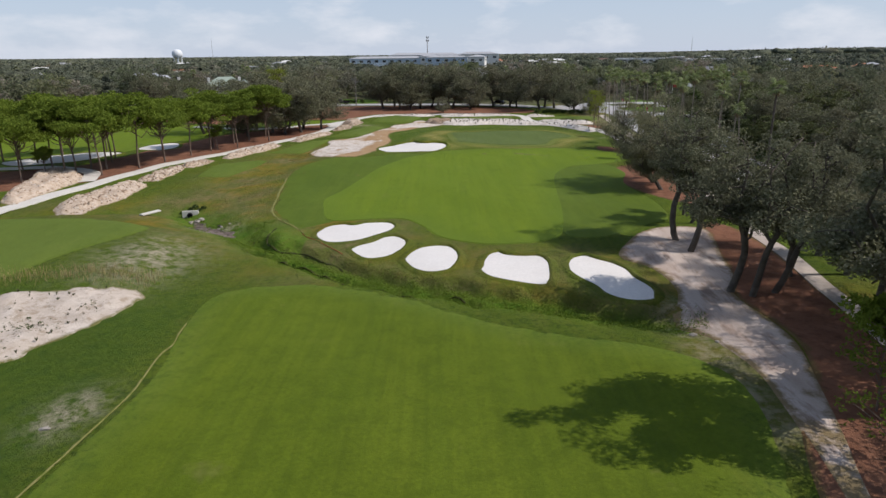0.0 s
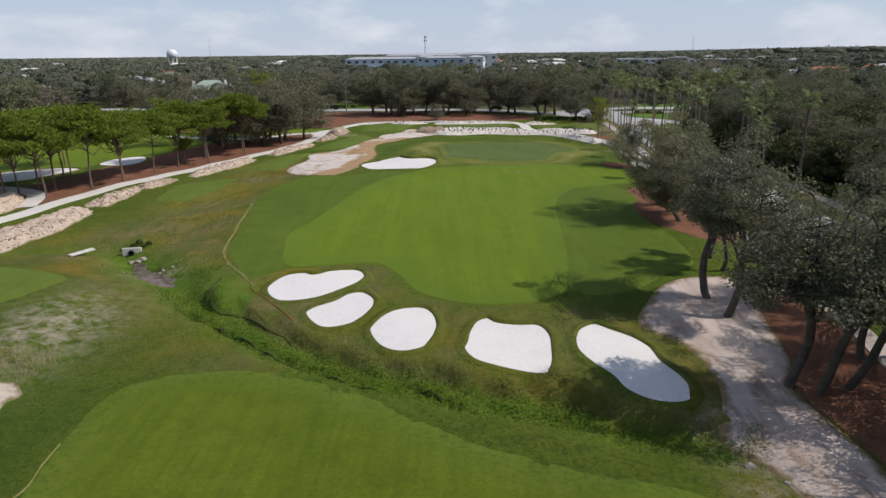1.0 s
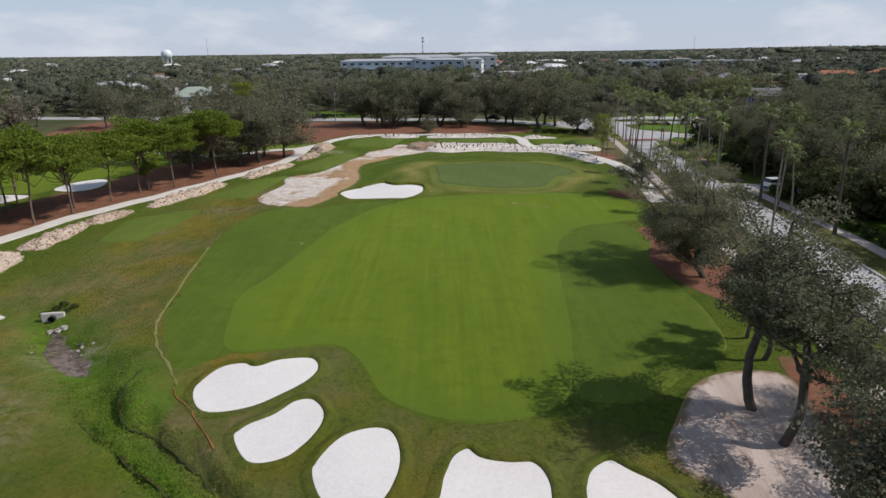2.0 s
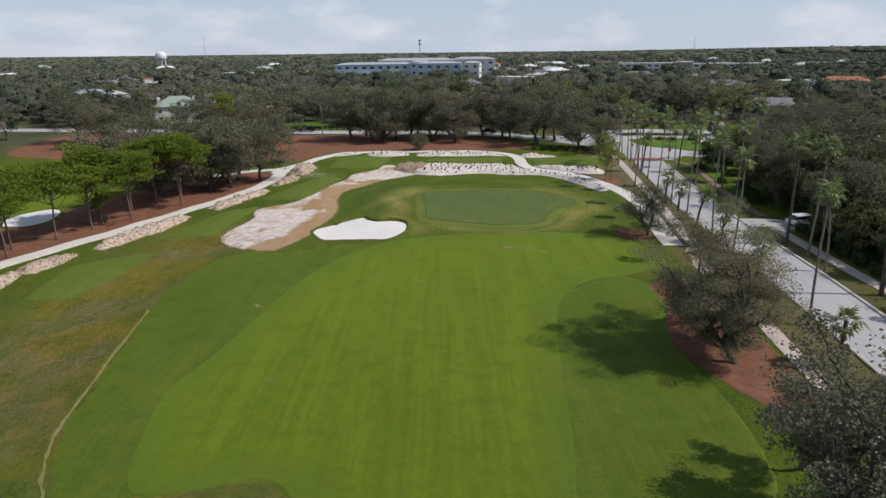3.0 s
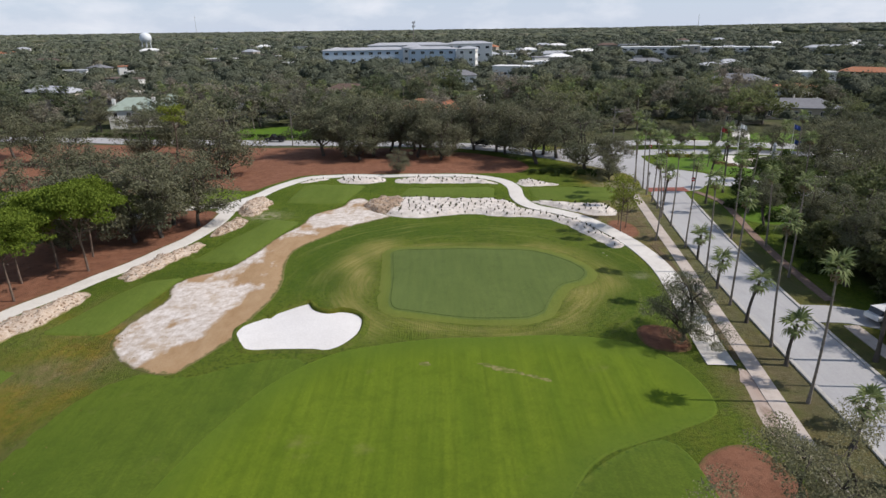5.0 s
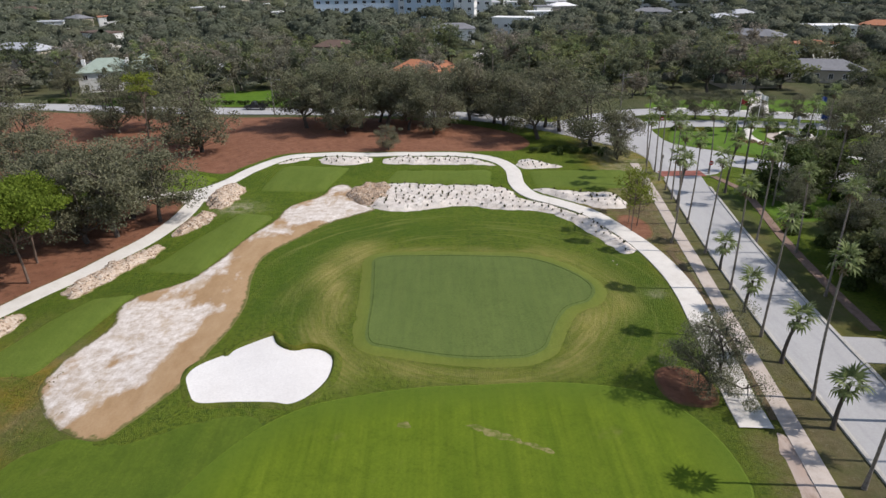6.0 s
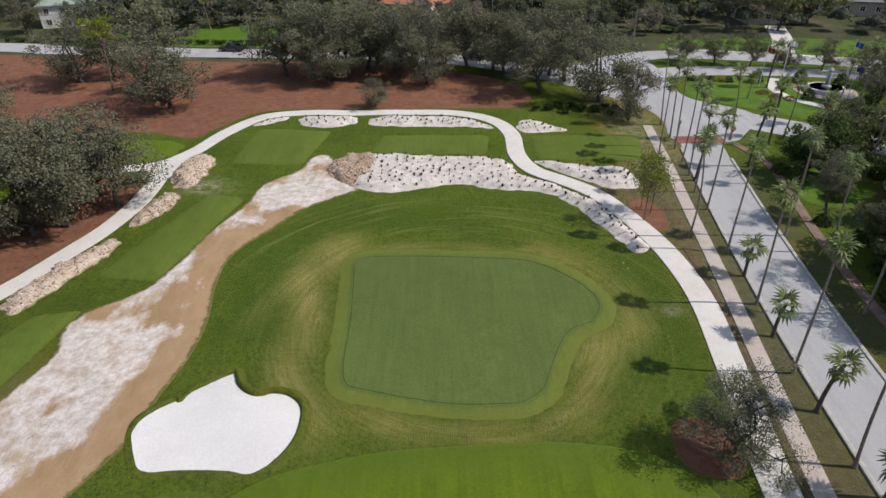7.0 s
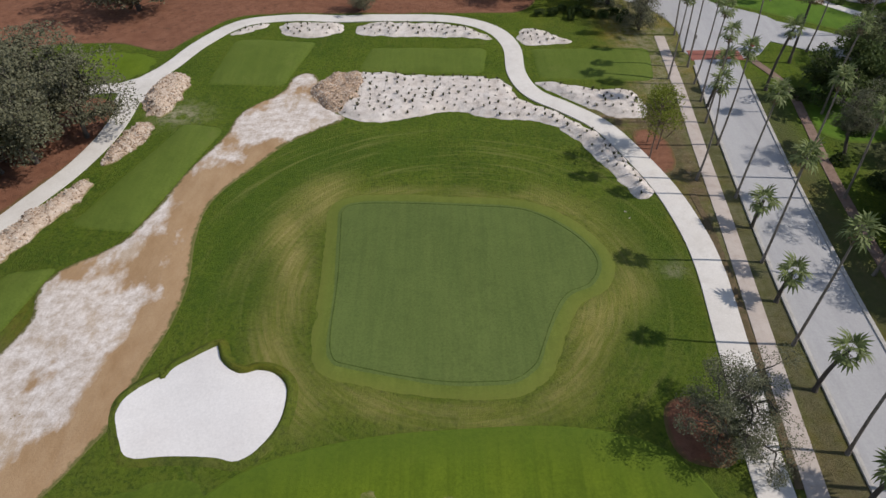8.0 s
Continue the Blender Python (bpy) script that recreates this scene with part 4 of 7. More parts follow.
# loose ground
patch("mulch_bed", region([(-105, 228), (-80, 227.6), (-56, 223), (-36, 220.6), (0, 216), (22, 204), (27, 194), (24, 187.8), (15, 187.6), (0, 187.6), (-13, 188.4), (-20.5, 186.2), (-25, 179.5), (-28, 176.2), (-36, 179.5), (-46, 179), (-54, 173), (-66, 174), (-84, 184), (-105, 196)]), M_MULCH, 0.04, 2.2, label="red-brown pine straw under the oaks", category="mulch bed")
patch("mulch_bed", region([(-56, 88), (-51, 95), (-48, 107), (-44.2, 116.6), (-40.5, 124.4), (-36, 132.6), (-31, 143.8), (-28.3, 151.8), (-28.4, 158), (-30, 162), (-38, 163), (-46, 155), (-52, 144), (-55, 132), (-57.5, 120), (-61, 108), (-70, 101), (-84, 98), (-92, 90), (-76, 84), (-64, 84)]), M_MULCH, 0.045, 2.0, label="red-brown pine straw under the pines", category="mulch bed")
patch("mulch_bed", region([(26.6, 96), (24.4, 91), (23.8, 85), (24.3, 79.5), (25.6, 75), (28, 71), (30.6, 72), (31.3, 82), (32, 90), (30.8, 97)]), M_MULCH, 0.045, 1.5, label="red-brown pine straw round an oak", category="mulch bed")
patch("mulch_bed", region([(16.6, 26), (14, 18), (13.4, 6), (23, 5), (25.2, 28), (26.6, 40), (28, 50), (28.7, 60), (26.5, 63), (25.2, 59), (22.8, 48), (21, 43), (21.2, 35), (18.6, 28)]), M_MULCH, 0.045, 1.5, label="red-brown pine straw under the oaks", category="mulch bed")
patch("mulch_bed", region([(27.4, 114), (28, 111.9), (30.2, 111.2), (31.6, 112), (31.8, 115), (30, 116.6), (28, 116)]), M_MULCH, 0.045, 0.8, label="ring of red-brown mulch under a small oak", category="mulch bed")
patch("mulch_bed", region([(33.6, 147), (35, 144.6), (36.8, 146), (37.2, 150), (35.8, 153), (33.8, 152.2)]), M_MULCH, 0.045, 1.0, label="red-brown mulch round slender young trees", category="mulch bed")
patch("sandy_track", region([(15, 51.4), (16.6, 55), (19.4, 59.2), (23, 60.6), (25.4, 59.4), (23.4, 51), (22.2, 46), (20.7, 42.6), (20.9, 36), (19.6, 30.5), (18.4, 26.6), (16.2, 20), (15, 12), (14, 12), (15.4, 20), (16.5, 27), (17, 31.6), (16.2, 36.6), (15.6, 39), (17.2, 44), (16.9, 48.6)]), M_PALE, 0.06, 1.0, label="pale trodden sandy ground under the oaks", category="sand")
soil = patch("bare_soil", region([(-23.4, 114), (-20, 110.2), (-15.9, 108.2), (-14.3, 110.2), (-12.9, 113), (-11.7, 115.6), (-11.4, 119.5), (-10.6, 124), (-10.6, 129), (-11.6, 134.8), (-11.6, 140.2), (-8.9, 146), (-6, 150.8), (-2.8, 154), (0.2, 156.2), (-2.6, 160), (-4.8, 167.4), (-7.4, 167), (-8.4, 163.2), (-12.4, 158.2), (-13.2, 153), (-15.6, 145), (-16.8, 139), (-18.4, 134.6), (-22.2, 131.2), (-23.4, 128.6), (-22.6, 125), (-24.4, 120), (-24.6, 116.4)]), M_DIRT, 0.05, 1.2, 0.06, 1.5, label="bare tan and white sandy soil strip", category="bare soil")
SOIL_RIGHT = smooth_line([(-15.9, 108.2), (-12.1, 114.5), (-12.3, 117.5), (-11.6, 124), (-10.8, 127.6), (-11.1, 131.6), (-12.3, 135), (-11.8, 140), (-8.8, 145.6), (-6.6, 149)])
Q = np.array([(v.co.x, v.co.y) for v in soil.data.vertices])
add_float(soil.data, "across", line_distance(Q, SOIL_RIGHT))
add_float(soil.data, "chalk", np.exp(-((Q[:, 0] + 6) / 4.5) ** 2 - ((Q[:, 1] - 154.5) / 3.2) ** 2) + 0.6 * np.exp(-((Q[:, 0] + 18.5) / 4) ** 2 - ((Q[:, 1] - 124) / 5) ** 2))
patch("ditch_mud", region([(-28, 68.5), (-29.6, 72.4), (-28.2, 71.9), (-26.1, 69.3), (-22.7, 65.9), (-22, 64.2), (-23, 63.4), (-24.9, 64.7)], 6, 0.4), M_MUD, 0.14, 0.5, soft=True, label="dark muddy pool bed in the ditch", category="mud")
BANKS = [
    ([(-1.6, 163), (0.4, 167.4), (4, 168), (9.6, 167), (18, 166.3), (20.4, 164.6), (21.6, 161), (26.4, 156.5), (30.5, 150.6), (31.9, 146.6), (33.2, 141), (31.2, 140.9), (29.6, 145.3), (27.8, 149.2), (25.9, 153), (23.1, 155.4), (18.5, 156), (13.8, 157.9), (9, 156.7), (3.7, 155.4), (-0.4, 157.2)], M_BANK, 0.55, "pale sand bank planted with small grass clumps"),
    ([(-4.5, 162.2), (-4.3, 165), (-1.8, 167.4), (1.2, 168), (2.4, 165.6), (2.4, 162), (1.6, 159), (-0.8, 157.6), (-3, 159.4)], M_STONY, 0.75, "brown stony mound at the end of the sand bank"),
    ([(24, 164.2), (26, 164.7), (31.8, 162.8), (35.3, 162.6), (36.6, 159.6), (35.9, 156), (32.4, 156.2), (29, 158.8)], M_BANK, 0.5, "pale sand bank planted with small grass clumps"),
    ([(-12.1, 182.4), (-11.4, 184.4), (-7, 184.3), (-3.5, 184), (-2.6, 181.4), (-5.4, 179.3), (-10.5, 179.8)], M_BANK, 0.35, "pale sand patch beside the cart path"),
    ([(-0.8, 182), (1.6, 184), (7, 184), (12.8, 183.2), (16.6, 180.8), (19.2, 177.6), (15, 178.2), (10.2, 179), (1.1, 180)], M_BANK, 0.35, "pale sand patch beside the cart path"),
    ([(-19, 181), (-17, 183), (-14.6, 184.2), (-14.2, 183.2), (-17.2, 180.7)], M_BANK, 0.2, "small pale sand patch beside the cart path"),
    ([(23, 179), (25.3, 181.3), (29.7, 177.6), (29.9, 176.3), (24.2, 175.8)], M_BANK, 0.3, "grey sand patch beside the cart path"),
    ([(-25.3, 160.6), (-25.6, 163.4), (-24.9, 167), (-23.5, 168.6), (-21.6, 167.8), (-20.9, 165.2), (-20.8, 162), (-21, 159.4), (-21.7, 157.4), (-23.7, 157.8)], M_DUNE, 0.85, "tan and grey rubbly sand mound beside the path"),
    ([(-25.7, 148.2), (-25.6, 150.4), (-25.2, 153.4), (-24.2, 156), (-22.6, 155.7), (-21.9, 153.3), (-22.6, 151), (-23.5, 149), (-24.4, 147.6)], M_DUNE, 0.55, "tan and grey rubbly sand mound beside the path"),
    ([(-31.6, 132.6), (-31.2, 136.6), (-29.2, 140.4), (-27.6, 143.2), (-26.2, 145.2), (-25, 144), (-25, 142), (-26, 139.9), (-26.9, 137.2), (-28.2, 134), (-29.7, 131.2)], M_DUNE, 0.6, "tan sand mound with a rough broken face"),
    ([(-39.6, 113.6), (-39.4, 118), (-37.2, 123.4), (-35.4, 126.8), (-33.7, 128.4), (-32.3, 126.4), (-33.2, 122.4), (-33.9, 119.4), (-36, 115.5), (-37.8, 111.6)], M_DUNE, 0.6, "tan sand mound with a rough broken face"),
    ([(-43.2, 103), (-43.6, 106.6), (-41.4, 109.4), (-40, 110), (-39.9, 106.6), (-41, 103)], M_DUNE, 0.5, "low tan sand mound beside the path"),
    ([(-45.2, 92.4), (-45, 98), (-43.6, 103), (-42.2, 102.6), (-41.6, 97), (-42.2, 92.6)], M_DUNE, 0.5, "tan sand mound with a rough broken face"),
    ([(-48.2, 77), (-48, 82.9), (-46.2, 89.6), (-44, 91), (-42.2, 88.4), (-41.6, 81.6), (-43.6, 75.4), (-46, 73.6)], M_DUNE, 0.5, "broad tan sand mound with a rough broken face"),
    ([(-63.5, 99), (-60, 89), (-57, 80), (-54, 77.6), (-53.2, 84), (-53.6, 92), (-56, 97.5), (-60, 101)], M_DUNE, 0.9, "broad tan sand mound with a rough broken face"),
    ([(-30.4, 38), (-31, 41.4), (-28.3, 42), (-25.4, 43.2), (-22.6, 43.8), (-22, 42.2), (-22.8, 38.2), (-24.4, 35.7), (-25.6, 33), (-27.6, 30.6), (-31, 29), (-34, 33)], M_NEARSAND, 0.3, "pale sandy slope with sparse weeds"),
]
def chip_mat():
    m, nt, bsdf, pos = start_mat("broken_soil_lumps", 0.95, 0.1)
    rnd = nt.nodes.new("ShaderNodeNewGeometry").outputs["Random Per Island"]
    rp = nt.nodes.new("ShaderNodeValToRGB")
    els = rp.color_ramp.elements
    els[0].color, els[1].color = (0.25, 0.175, 0.12, 1), (0.64, 0.58, 0.51, 1)
    els.new(0.4).color = (0.43, 0.32, 0.23, 1)
    els.new(0.75).color = (0.52, 0.43, 0.345, 1)
    nt.links.new(rnd, rp.inputs[0])
    nt.links.new(mix_node(nt, ramp_node(nt, noise_node(nt, pos, 14, 3, 0.7), 0.35, 0.7, 0.0, 0.4), rp.outputs[0], (0.2, 0.13, 0.08)), bsdf.inputs["Base Color"])
    return m


M_CHIP = chip_mat()


def chips(ground, n, size, seed, label):
    """Loose angular lumps half sunk in a mound's face."""
    r = np.random.default_rng(seed)
    me = ground.data
    co = np.array([v.co[:] for v in me.vertices])
    tri = np.array([p.vertices[:] for p in me.polygons if len(p.vertices) == 3])
    a, b, c = co[tri[:, 0]], co[tri[:, 1]], co[tri[:, 2]]
    area = np.linalg.norm(np.cross(b - a, c - a), axis=1)
    k = r.choice(len(tri), n, p=area / area.sum())
    u, v = r.random((2, n, 1))
    flip = u + v > 1
    u, v = np.where(flip, 1 - u, u), np.where(flip, 1 - v, v)
    P = a[k] + u * (b[k] - a[k]) + v * (c[k] - a[k])
    cube = np.array([(x, y, z) for z in (-1, 1) for x, y in ((-1, -1), (1, -1), (1, 1), (-1, 1))], float)
    D = cube[None] * r.uniform(0.45, 1.1, (n, 8, 3)) * (size * r.uniform(0.4, 1.4, (n, 1, 1))) * (1.0, 0.75, 0.6)
    t = r.uniform(0, 6.28, (n, 1))
    D = np.stack([D[..., 0] * np.cos(t) - D[..., 1] * np.sin(t), D[..., 0] * np.sin(t) + D[..., 1] * np.cos(t), D[..., 2] + 0.35 * D[..., 0]], 2)
    F = np.array([(3, 2, 1, 0), (4, 5, 6, 7), (0, 1, 5, 4), (1, 2, 6, 5), (2, 3, 7, 6), (3, 0, 4, 7)])
    F = (F[None] + 8 * np.arange(n)[:, None, None]).reshape(-1, 4)
    tagged(new("soil_lumps", fast_mesh("soil_lumps", (P[:, None] + D).reshape(-1, 3), F, [M_CHIP])), label, "rubble", "", "stuff")


for k, (pts, mat, lift, lab) in enumerate(BANKS):
    bank = patch("sand_bank", region(pts, 9, 0.5), mat, 0.05, 0.45, lift, 1.3, 0.2 if mat is M_BANK or mat is M_NEARSAND else 0.42, lab, "sand bank", 0.3, k)
    if mat is M_STONY:
        chips(bank, 2600, 0.10, 900 + k, "brown and grey stony lumps on the mound")
    elif mat is M_DUNE:
        chips(bank, 700 if k < 9 else 500, 0.12, 900 + k, "loose lumps of tan sand and soil on the mound")


# bunkers: white sand with a raised turf lip
def bunker(k, line, lip):
    top = patch("bunker", line, M_SAND, 0.10, 0.7, 0.0, 0.5, 0.04, "clean white sand bunker with a grass lip", "bunker", 0.3, 20 + k)
    n = len(line)
    c = line.mean(0)
    t = np.roll(line, -1, 0) - np.roll(line, 1, 0)
    t /= np.linalg.norm(t, axis=1)[:, None] + 1e-9
    out = np.stack([t[:, 1], -t[:, 0]], 1)
    if ((line + out * 0.3 - c) ** 2).sum() < ((line - c) ** 2).sum():
        out = -out
    far = np.clip(0.4 + 0.6 * (out @ np.array([0.35, 0.93])), 0.1, 1.0)
    prof = ((-0.28, -0.1), (-0.15, 0.4), (0.04, 0.9), (0.14, 0.75), (0.28, 0.4), (0.46, 0.06), (0.68, -0.085))
    V, F = [], []
    for i in range(n):
        wob = 1 + 0.25 * noise.noise(Vector((line[i][0] * 0.7, line[i][1] * 0.7, 4.0)))
        for d, h in prof:
            p = line[i] + out[i] * d
            V.append((p[0], p[1], z_at(*p) + 0.06 + (h * lip * far[i] * wob if h > 0 else h)))
    m = len(prof)
    for i in range(n):
        j = (i + 1) % n
        for q in range(m - 1):
            F.append((i * m + q, j * m + q, j * m + q + 1, i * m + q + 1))
    me = fast_mesh("grass_lip", V, F, [M_GROUND], smooth=True)
    add_float(me, "dry", np.full(len(V), 0.45 if k < 5 else 0.3))
    part("grass_lip", me, top, "shaggy green turf lip")


for k, (line, lip) in enumerate(BUNKERS):
    bunker(k, line, lip)

# paving
ribbon("cart_path", PATH, 2.5, M_PATH, 0.09, "pale concrete cart path winding past the tees", "path", across=4)
ribbon("cart_path_branch", smooth_line([(-27.6, 164.6), (-31, 165.4), (-36, 164.4), (-44, 161), (-52, 160), (-64, 166)]), 2.6, M_PATH, 0.094, "pale concrete cart path branching under the oaks", "path")
patch("path_junction", region([(-28.9, 161), (-29.4, 163.8), (-31, 166), (-27, 168.4), (-24.6, 169), (-25, 165), (-25.6, 161.5)]), M_PATH, 0.105, 1.0, label="pale concrete where two cart paths meet", category="path")
ribbon("cart_path_branch", smooth_line([(-52.6, 92), (-56, 100), (-62, 104), (-70, 104), (-80, 100)]), 2.4, M_PATH, 0.094, "pale concrete cart path beside the pines", "path")
patch("bare_soil", region([(35.0, 117.4), (35.5, 117), (35.6, 112), (35.2, 107), (34.4, 101), (33.6, 95.4), (33.0, 95.6), (32.4, 99), (33.2, 104), (33.9, 107.6), (34.6, 109), (34.8, 113)], 6, 0.25), M_PINKSOIL, 0.055, 0.6, soft=True, label="pinkish trodden bare soil beside the sidewalk", category="bare soil")
ribbon("sidewalk", WALK, 1.45, M_WALKWAY, 0.07, "old tan concrete sidewalk with stains", "sidewalk", across=2)
ribbon("road", ROADLINE, 5.9, M_ROAD, 0.05, "pale grey worn asphalt street in the palms", "road", across=4)
MAIN = smooth_line([(-420, 280), (-200, 250), (-97, 236.4), (-77, 232.4), (-37, 227.4), (-15, 224.6), (6, 221.6), (18, 217), (27, 211.5), (37, 202.5), (46, 192), (54, 184), (63, 177.4), (71, 171.4), (86, 160), (112, 143), (180, 110)])
ribbon("main_road", MAIN, 7.6, M_ROAD, 0.054, "pale grey main road behind the oaks", "road", across=4)
ribbon("boulevard_lane", smooth_line([(33, 206), (42, 212), (50, 218), (60, 220.5), (74, 218), (88, 214), (105, 208.5), (150, 192), (260, 150)]), 6.5, M_ROAD, 0.058, "pale grey far lane of the boulevard", "road")
ribbon("boulevard_lane", smooth_line([(41, 197), (47, 203), (54, 206.6), (62, 207.8), (80, 206), (100, 200.5), (150, 184), (260, 141)]), 6.2, M_ROAD, 0.062, "pale grey near lane of the boulevard", "road")
patch("road_junction", region([(34, 202.5), (40, 210), (48, 217), (53, 217), (54.5, 208), (53.6, 200), (54.5, 191), (62, 183), (57, 174), (53.4, 171), (46, 172), (46.6, 180), (45, 187), (39, 195)]), M_ROAD, 0.066, 2.0, label="pale grey road junction by the garden island", category="road")
patch("brick_crossing", np.array([(45.9, 170.4), (53, 170.4), (53, 173.2), (45.9, 173.2)]), M_BRICK, 0.074, 1.0, label="red brick band across the street mouth", category="crossing")


def kerb(line, off, lo, hi):
    t = np.gradient(line, axis=0)
    t /= np.linalg.norm(t, axis=1)[:, None]
    l2 = line + np.stack([t[:, 1], -t[:, 0]], 1) * off
    l2 = l2[(l2[:, 1] >= lo) & (l2[:, 1] <= hi)]
    ribbon("kerb", l2, 0.34, M_KERB, 0.16, "low concrete kerb along the street", "kerb", 0.2, across=2)


kerb(ROADLINE, -3.1, 2, 169)
kerb(ROADLINE, 3.1, 2, 166)


# worn turf on the fairway
for pts in ([(-14, 92.4), (-13, 92.5), (-11.8, 91.4), (-11, 90), (-9.9, 89.3), (-8.8, 88), (-9.3, 86.8), (-10.4, 88), (-11.6, 89), (-12.8, 90.6)], [(5.6, 109.2), (6, 110.1), (7.2, 110.3), (8, 109.6), (7.6, 108.6), (6.4, 108.5)], [(10.6, 110), (12.4, 109.6), (14.8, 108.5), (17, 107.4), (18.4, 106.6), (17.8, 105.4), (15.8, 106.3), (13.2, 107.3), (11.2, 108.6)]):
    patch("worn_turf", region(pts, 6, 0.35), M_WORN, 0.10, 0.5, soft=True, label="ragged worn tan patch in the mown grass", category="worn grass")

# narrow strip in a darker green round the putting green
ribbon("green_edge", np.vstack([GREEN, GREEN[:1]]) , 0.07, M_EDGE, 0.09, "dark narrow line in the grass round the green", "grass line", 0.06, 0.03, 2)

# eroded rills of the ditch, undercut shade painted in with the soil, and the marking rope on its crest
for pts, wide in ((NEAR_LIP[6:-22:2] + (0.25, 0.35), 0.2), (smooth_line([(-17.0, 62.0), (-17.3, 60.5), (-17.2, 59.1), (-16.3, 57.4), (-15.1, 55.8), (-13.6, 54.9), (-11.6, 53.4), (-9.9, 51.9), (-8.2, 50.2)]), 0.26)):
    ribbon("ditch_rill", pts, wide * (0.55 + 0.45 * np.abs(np.sin(np.arange(len(pts)) * 0.7))), M_RILL, 0.03, "dark eroded rill in the ditch grass with painted undercut shade", "rill", 0.1, 0.08, 2)
ribbon("marking_rope", smooth_line([(-13.8, 59.2), (-13.1, 58.0), (-12.3, 57.2), (-11.6, 56.5), (-11.1, 55.6), (-10.1, 54.3), (-8.9, 52.6)]), 0.05, M_ROPE, 0.06, "thin orange marking rope lying on the grass", "rope", 0.05, 0.03, 2)

# thin dry lines where the mown grass stops
ribbon("mown_edge_line", smooth_line([(-17.6, 16), (-17.1, 21.3), (-16.7, 24.6), (-16.25, 28.5), (-16.35, 30.5), (-16.7, 33.5), (-16.55, 35), (-16.85, 36.7), (-17.0, 38.4)]), 0.075, M_STRAWLINE, 0.055, "thin yellow dry line along the fairway edge", "grass line", 0.08, 0.05, 2)
ribbon("mown_edge_line", smooth_line([(-13.6, 59.4), (-15.2, 62), (-17.6, 65.6), (-19.4, 69.5), (-20.1, 72.5), (-20.9, 77.7), (-22, 85), (-23, 91.5)]), 0.19, M_STRAWLINE, 0.035, "pale worn line along the fairway edge", "grass line", 0.08, 0.12, 2)
ribbon("soil_strip", smooth_line([(37.2, 141), (37.2, 135), (36.9, 129), (36.3, 122.6), (35.6, 116), (34.9, 109.5)]), 0.65, M_SOIL, 0.05, "dark narrow strip of bare soil between path and sidewalk", "soil strip", 0.08, 0.1, 2)


# ---------------------------------------------------------------- trees
def limb(rng, a, b, r0, r1, bend=0.12, n=5, sides=6):
    a, b = np.asarray(a, float), np.asarray(b, float)
    u = np.linspace(0, 1, n)[:, None]
    L = np.linalg.norm(b - a)
    side = rng.normal(size=3) * L * bend
    side2 = rng.normal(size=3) * L * bend * 0.5
    path = a + (b - a) * u + np.sin(u * np.pi) * side + np.sin(u * 2 * np.pi) * side2
    return tube(path, np.linspace(r0, r1, n), sides), path


def oak_meshes(seed, h, r, clear=0.22, leaves=6500, size=0.2, lean=0.0, tr=0.28, limbs=8, mat=None, twiggy=1.0):
    """Live oak: short leaning trunk, crooked limbs, and sprays of small leaves about the twigs."""
    rng = np.random.default_rng(seed)
    fork = np.array([lean + rng.normal() * 0.2, rng.normal() * 0.2, h * clear])
    parts = []
    t, path = limb(rng, (0, 0, -0.3), fork, tr * 1.25, tr * 0.9, 0.05, 6, 8)
    parts.append(t)
    centres = []
    for k in range(limbs):
        az = 2 * np.pi * (k + rng.uniform(-0.35, 0.35)) / limbs
        inner = k % 3 == 0
        rad = r * (rng.uniform(0.1, 0.4) if inner else rng.uniform(0.5, 0.82))
        top = h * (rng.uniform(0.78, 0.9) if inner else rng.uniform(max(0.36, clear + 0.1), 0.78))
        end = np.array([fork[0] + rad * np.cos(az), fork[1] + rad * np.sin(az), top])
        start = path[-1] if k % 2 else path[-2]
        t, lp = limb(rng, start, end, tr * rng.uniform(0.42, 0.6), 0.045, 0.13, 7, 6)
        parts.append(t)
        for q in range(6):
            at = lp[rng.integers(2, 7)]
            tip = at + np.array([np.cos(az) * 0.7, np.sin(az) * 0.7, 0.35]) * rng.uniform(0.2, 0.35) * r + rng.normal(size=3) * r * 0.19
            tip[2] = np.clip(tip[2], h * (clear + 0.06), h * 0.97)
            t, _ = limb(rng, at, tip, 0.06 * twiggy, 0.018, 0.15, 4, 4)
            parts.append(t)
            centres.append(tip)
            if rng.random() < 0.6:
                centres.append((at + tip) / 2 + rng.normal(size=3) * 0.4)
    V, F = merge(parts)
    trunk = fast_mesh("trunk", V, F, [M_BARK], smooth=True)
    C = np.array(centres)
    w = rng.uniform(0.5, 1.5, len(C))
    pick = rng.choice(len(C), leaves, p=w / w.sum())
    spread = rng.uniform(0.10, 0.19, len(C))[pick][:, None] * r
    off = rng.normal(size=(leaves, 3))
    off /= np.linalg.norm(off, axis=1)[:, None]
    off *= rng.uniform(0.25, 1.0, (leaves, 1)) ** 0.6 * spread * 1.7
    off[:, 2] *= 0.62
    pts = C[pick] + off
    V, F = leaf_quads(pts, size, rng)
    crown = fast_mesh("crown", V, F, [mat or M_OAK])
    return trunk, crown


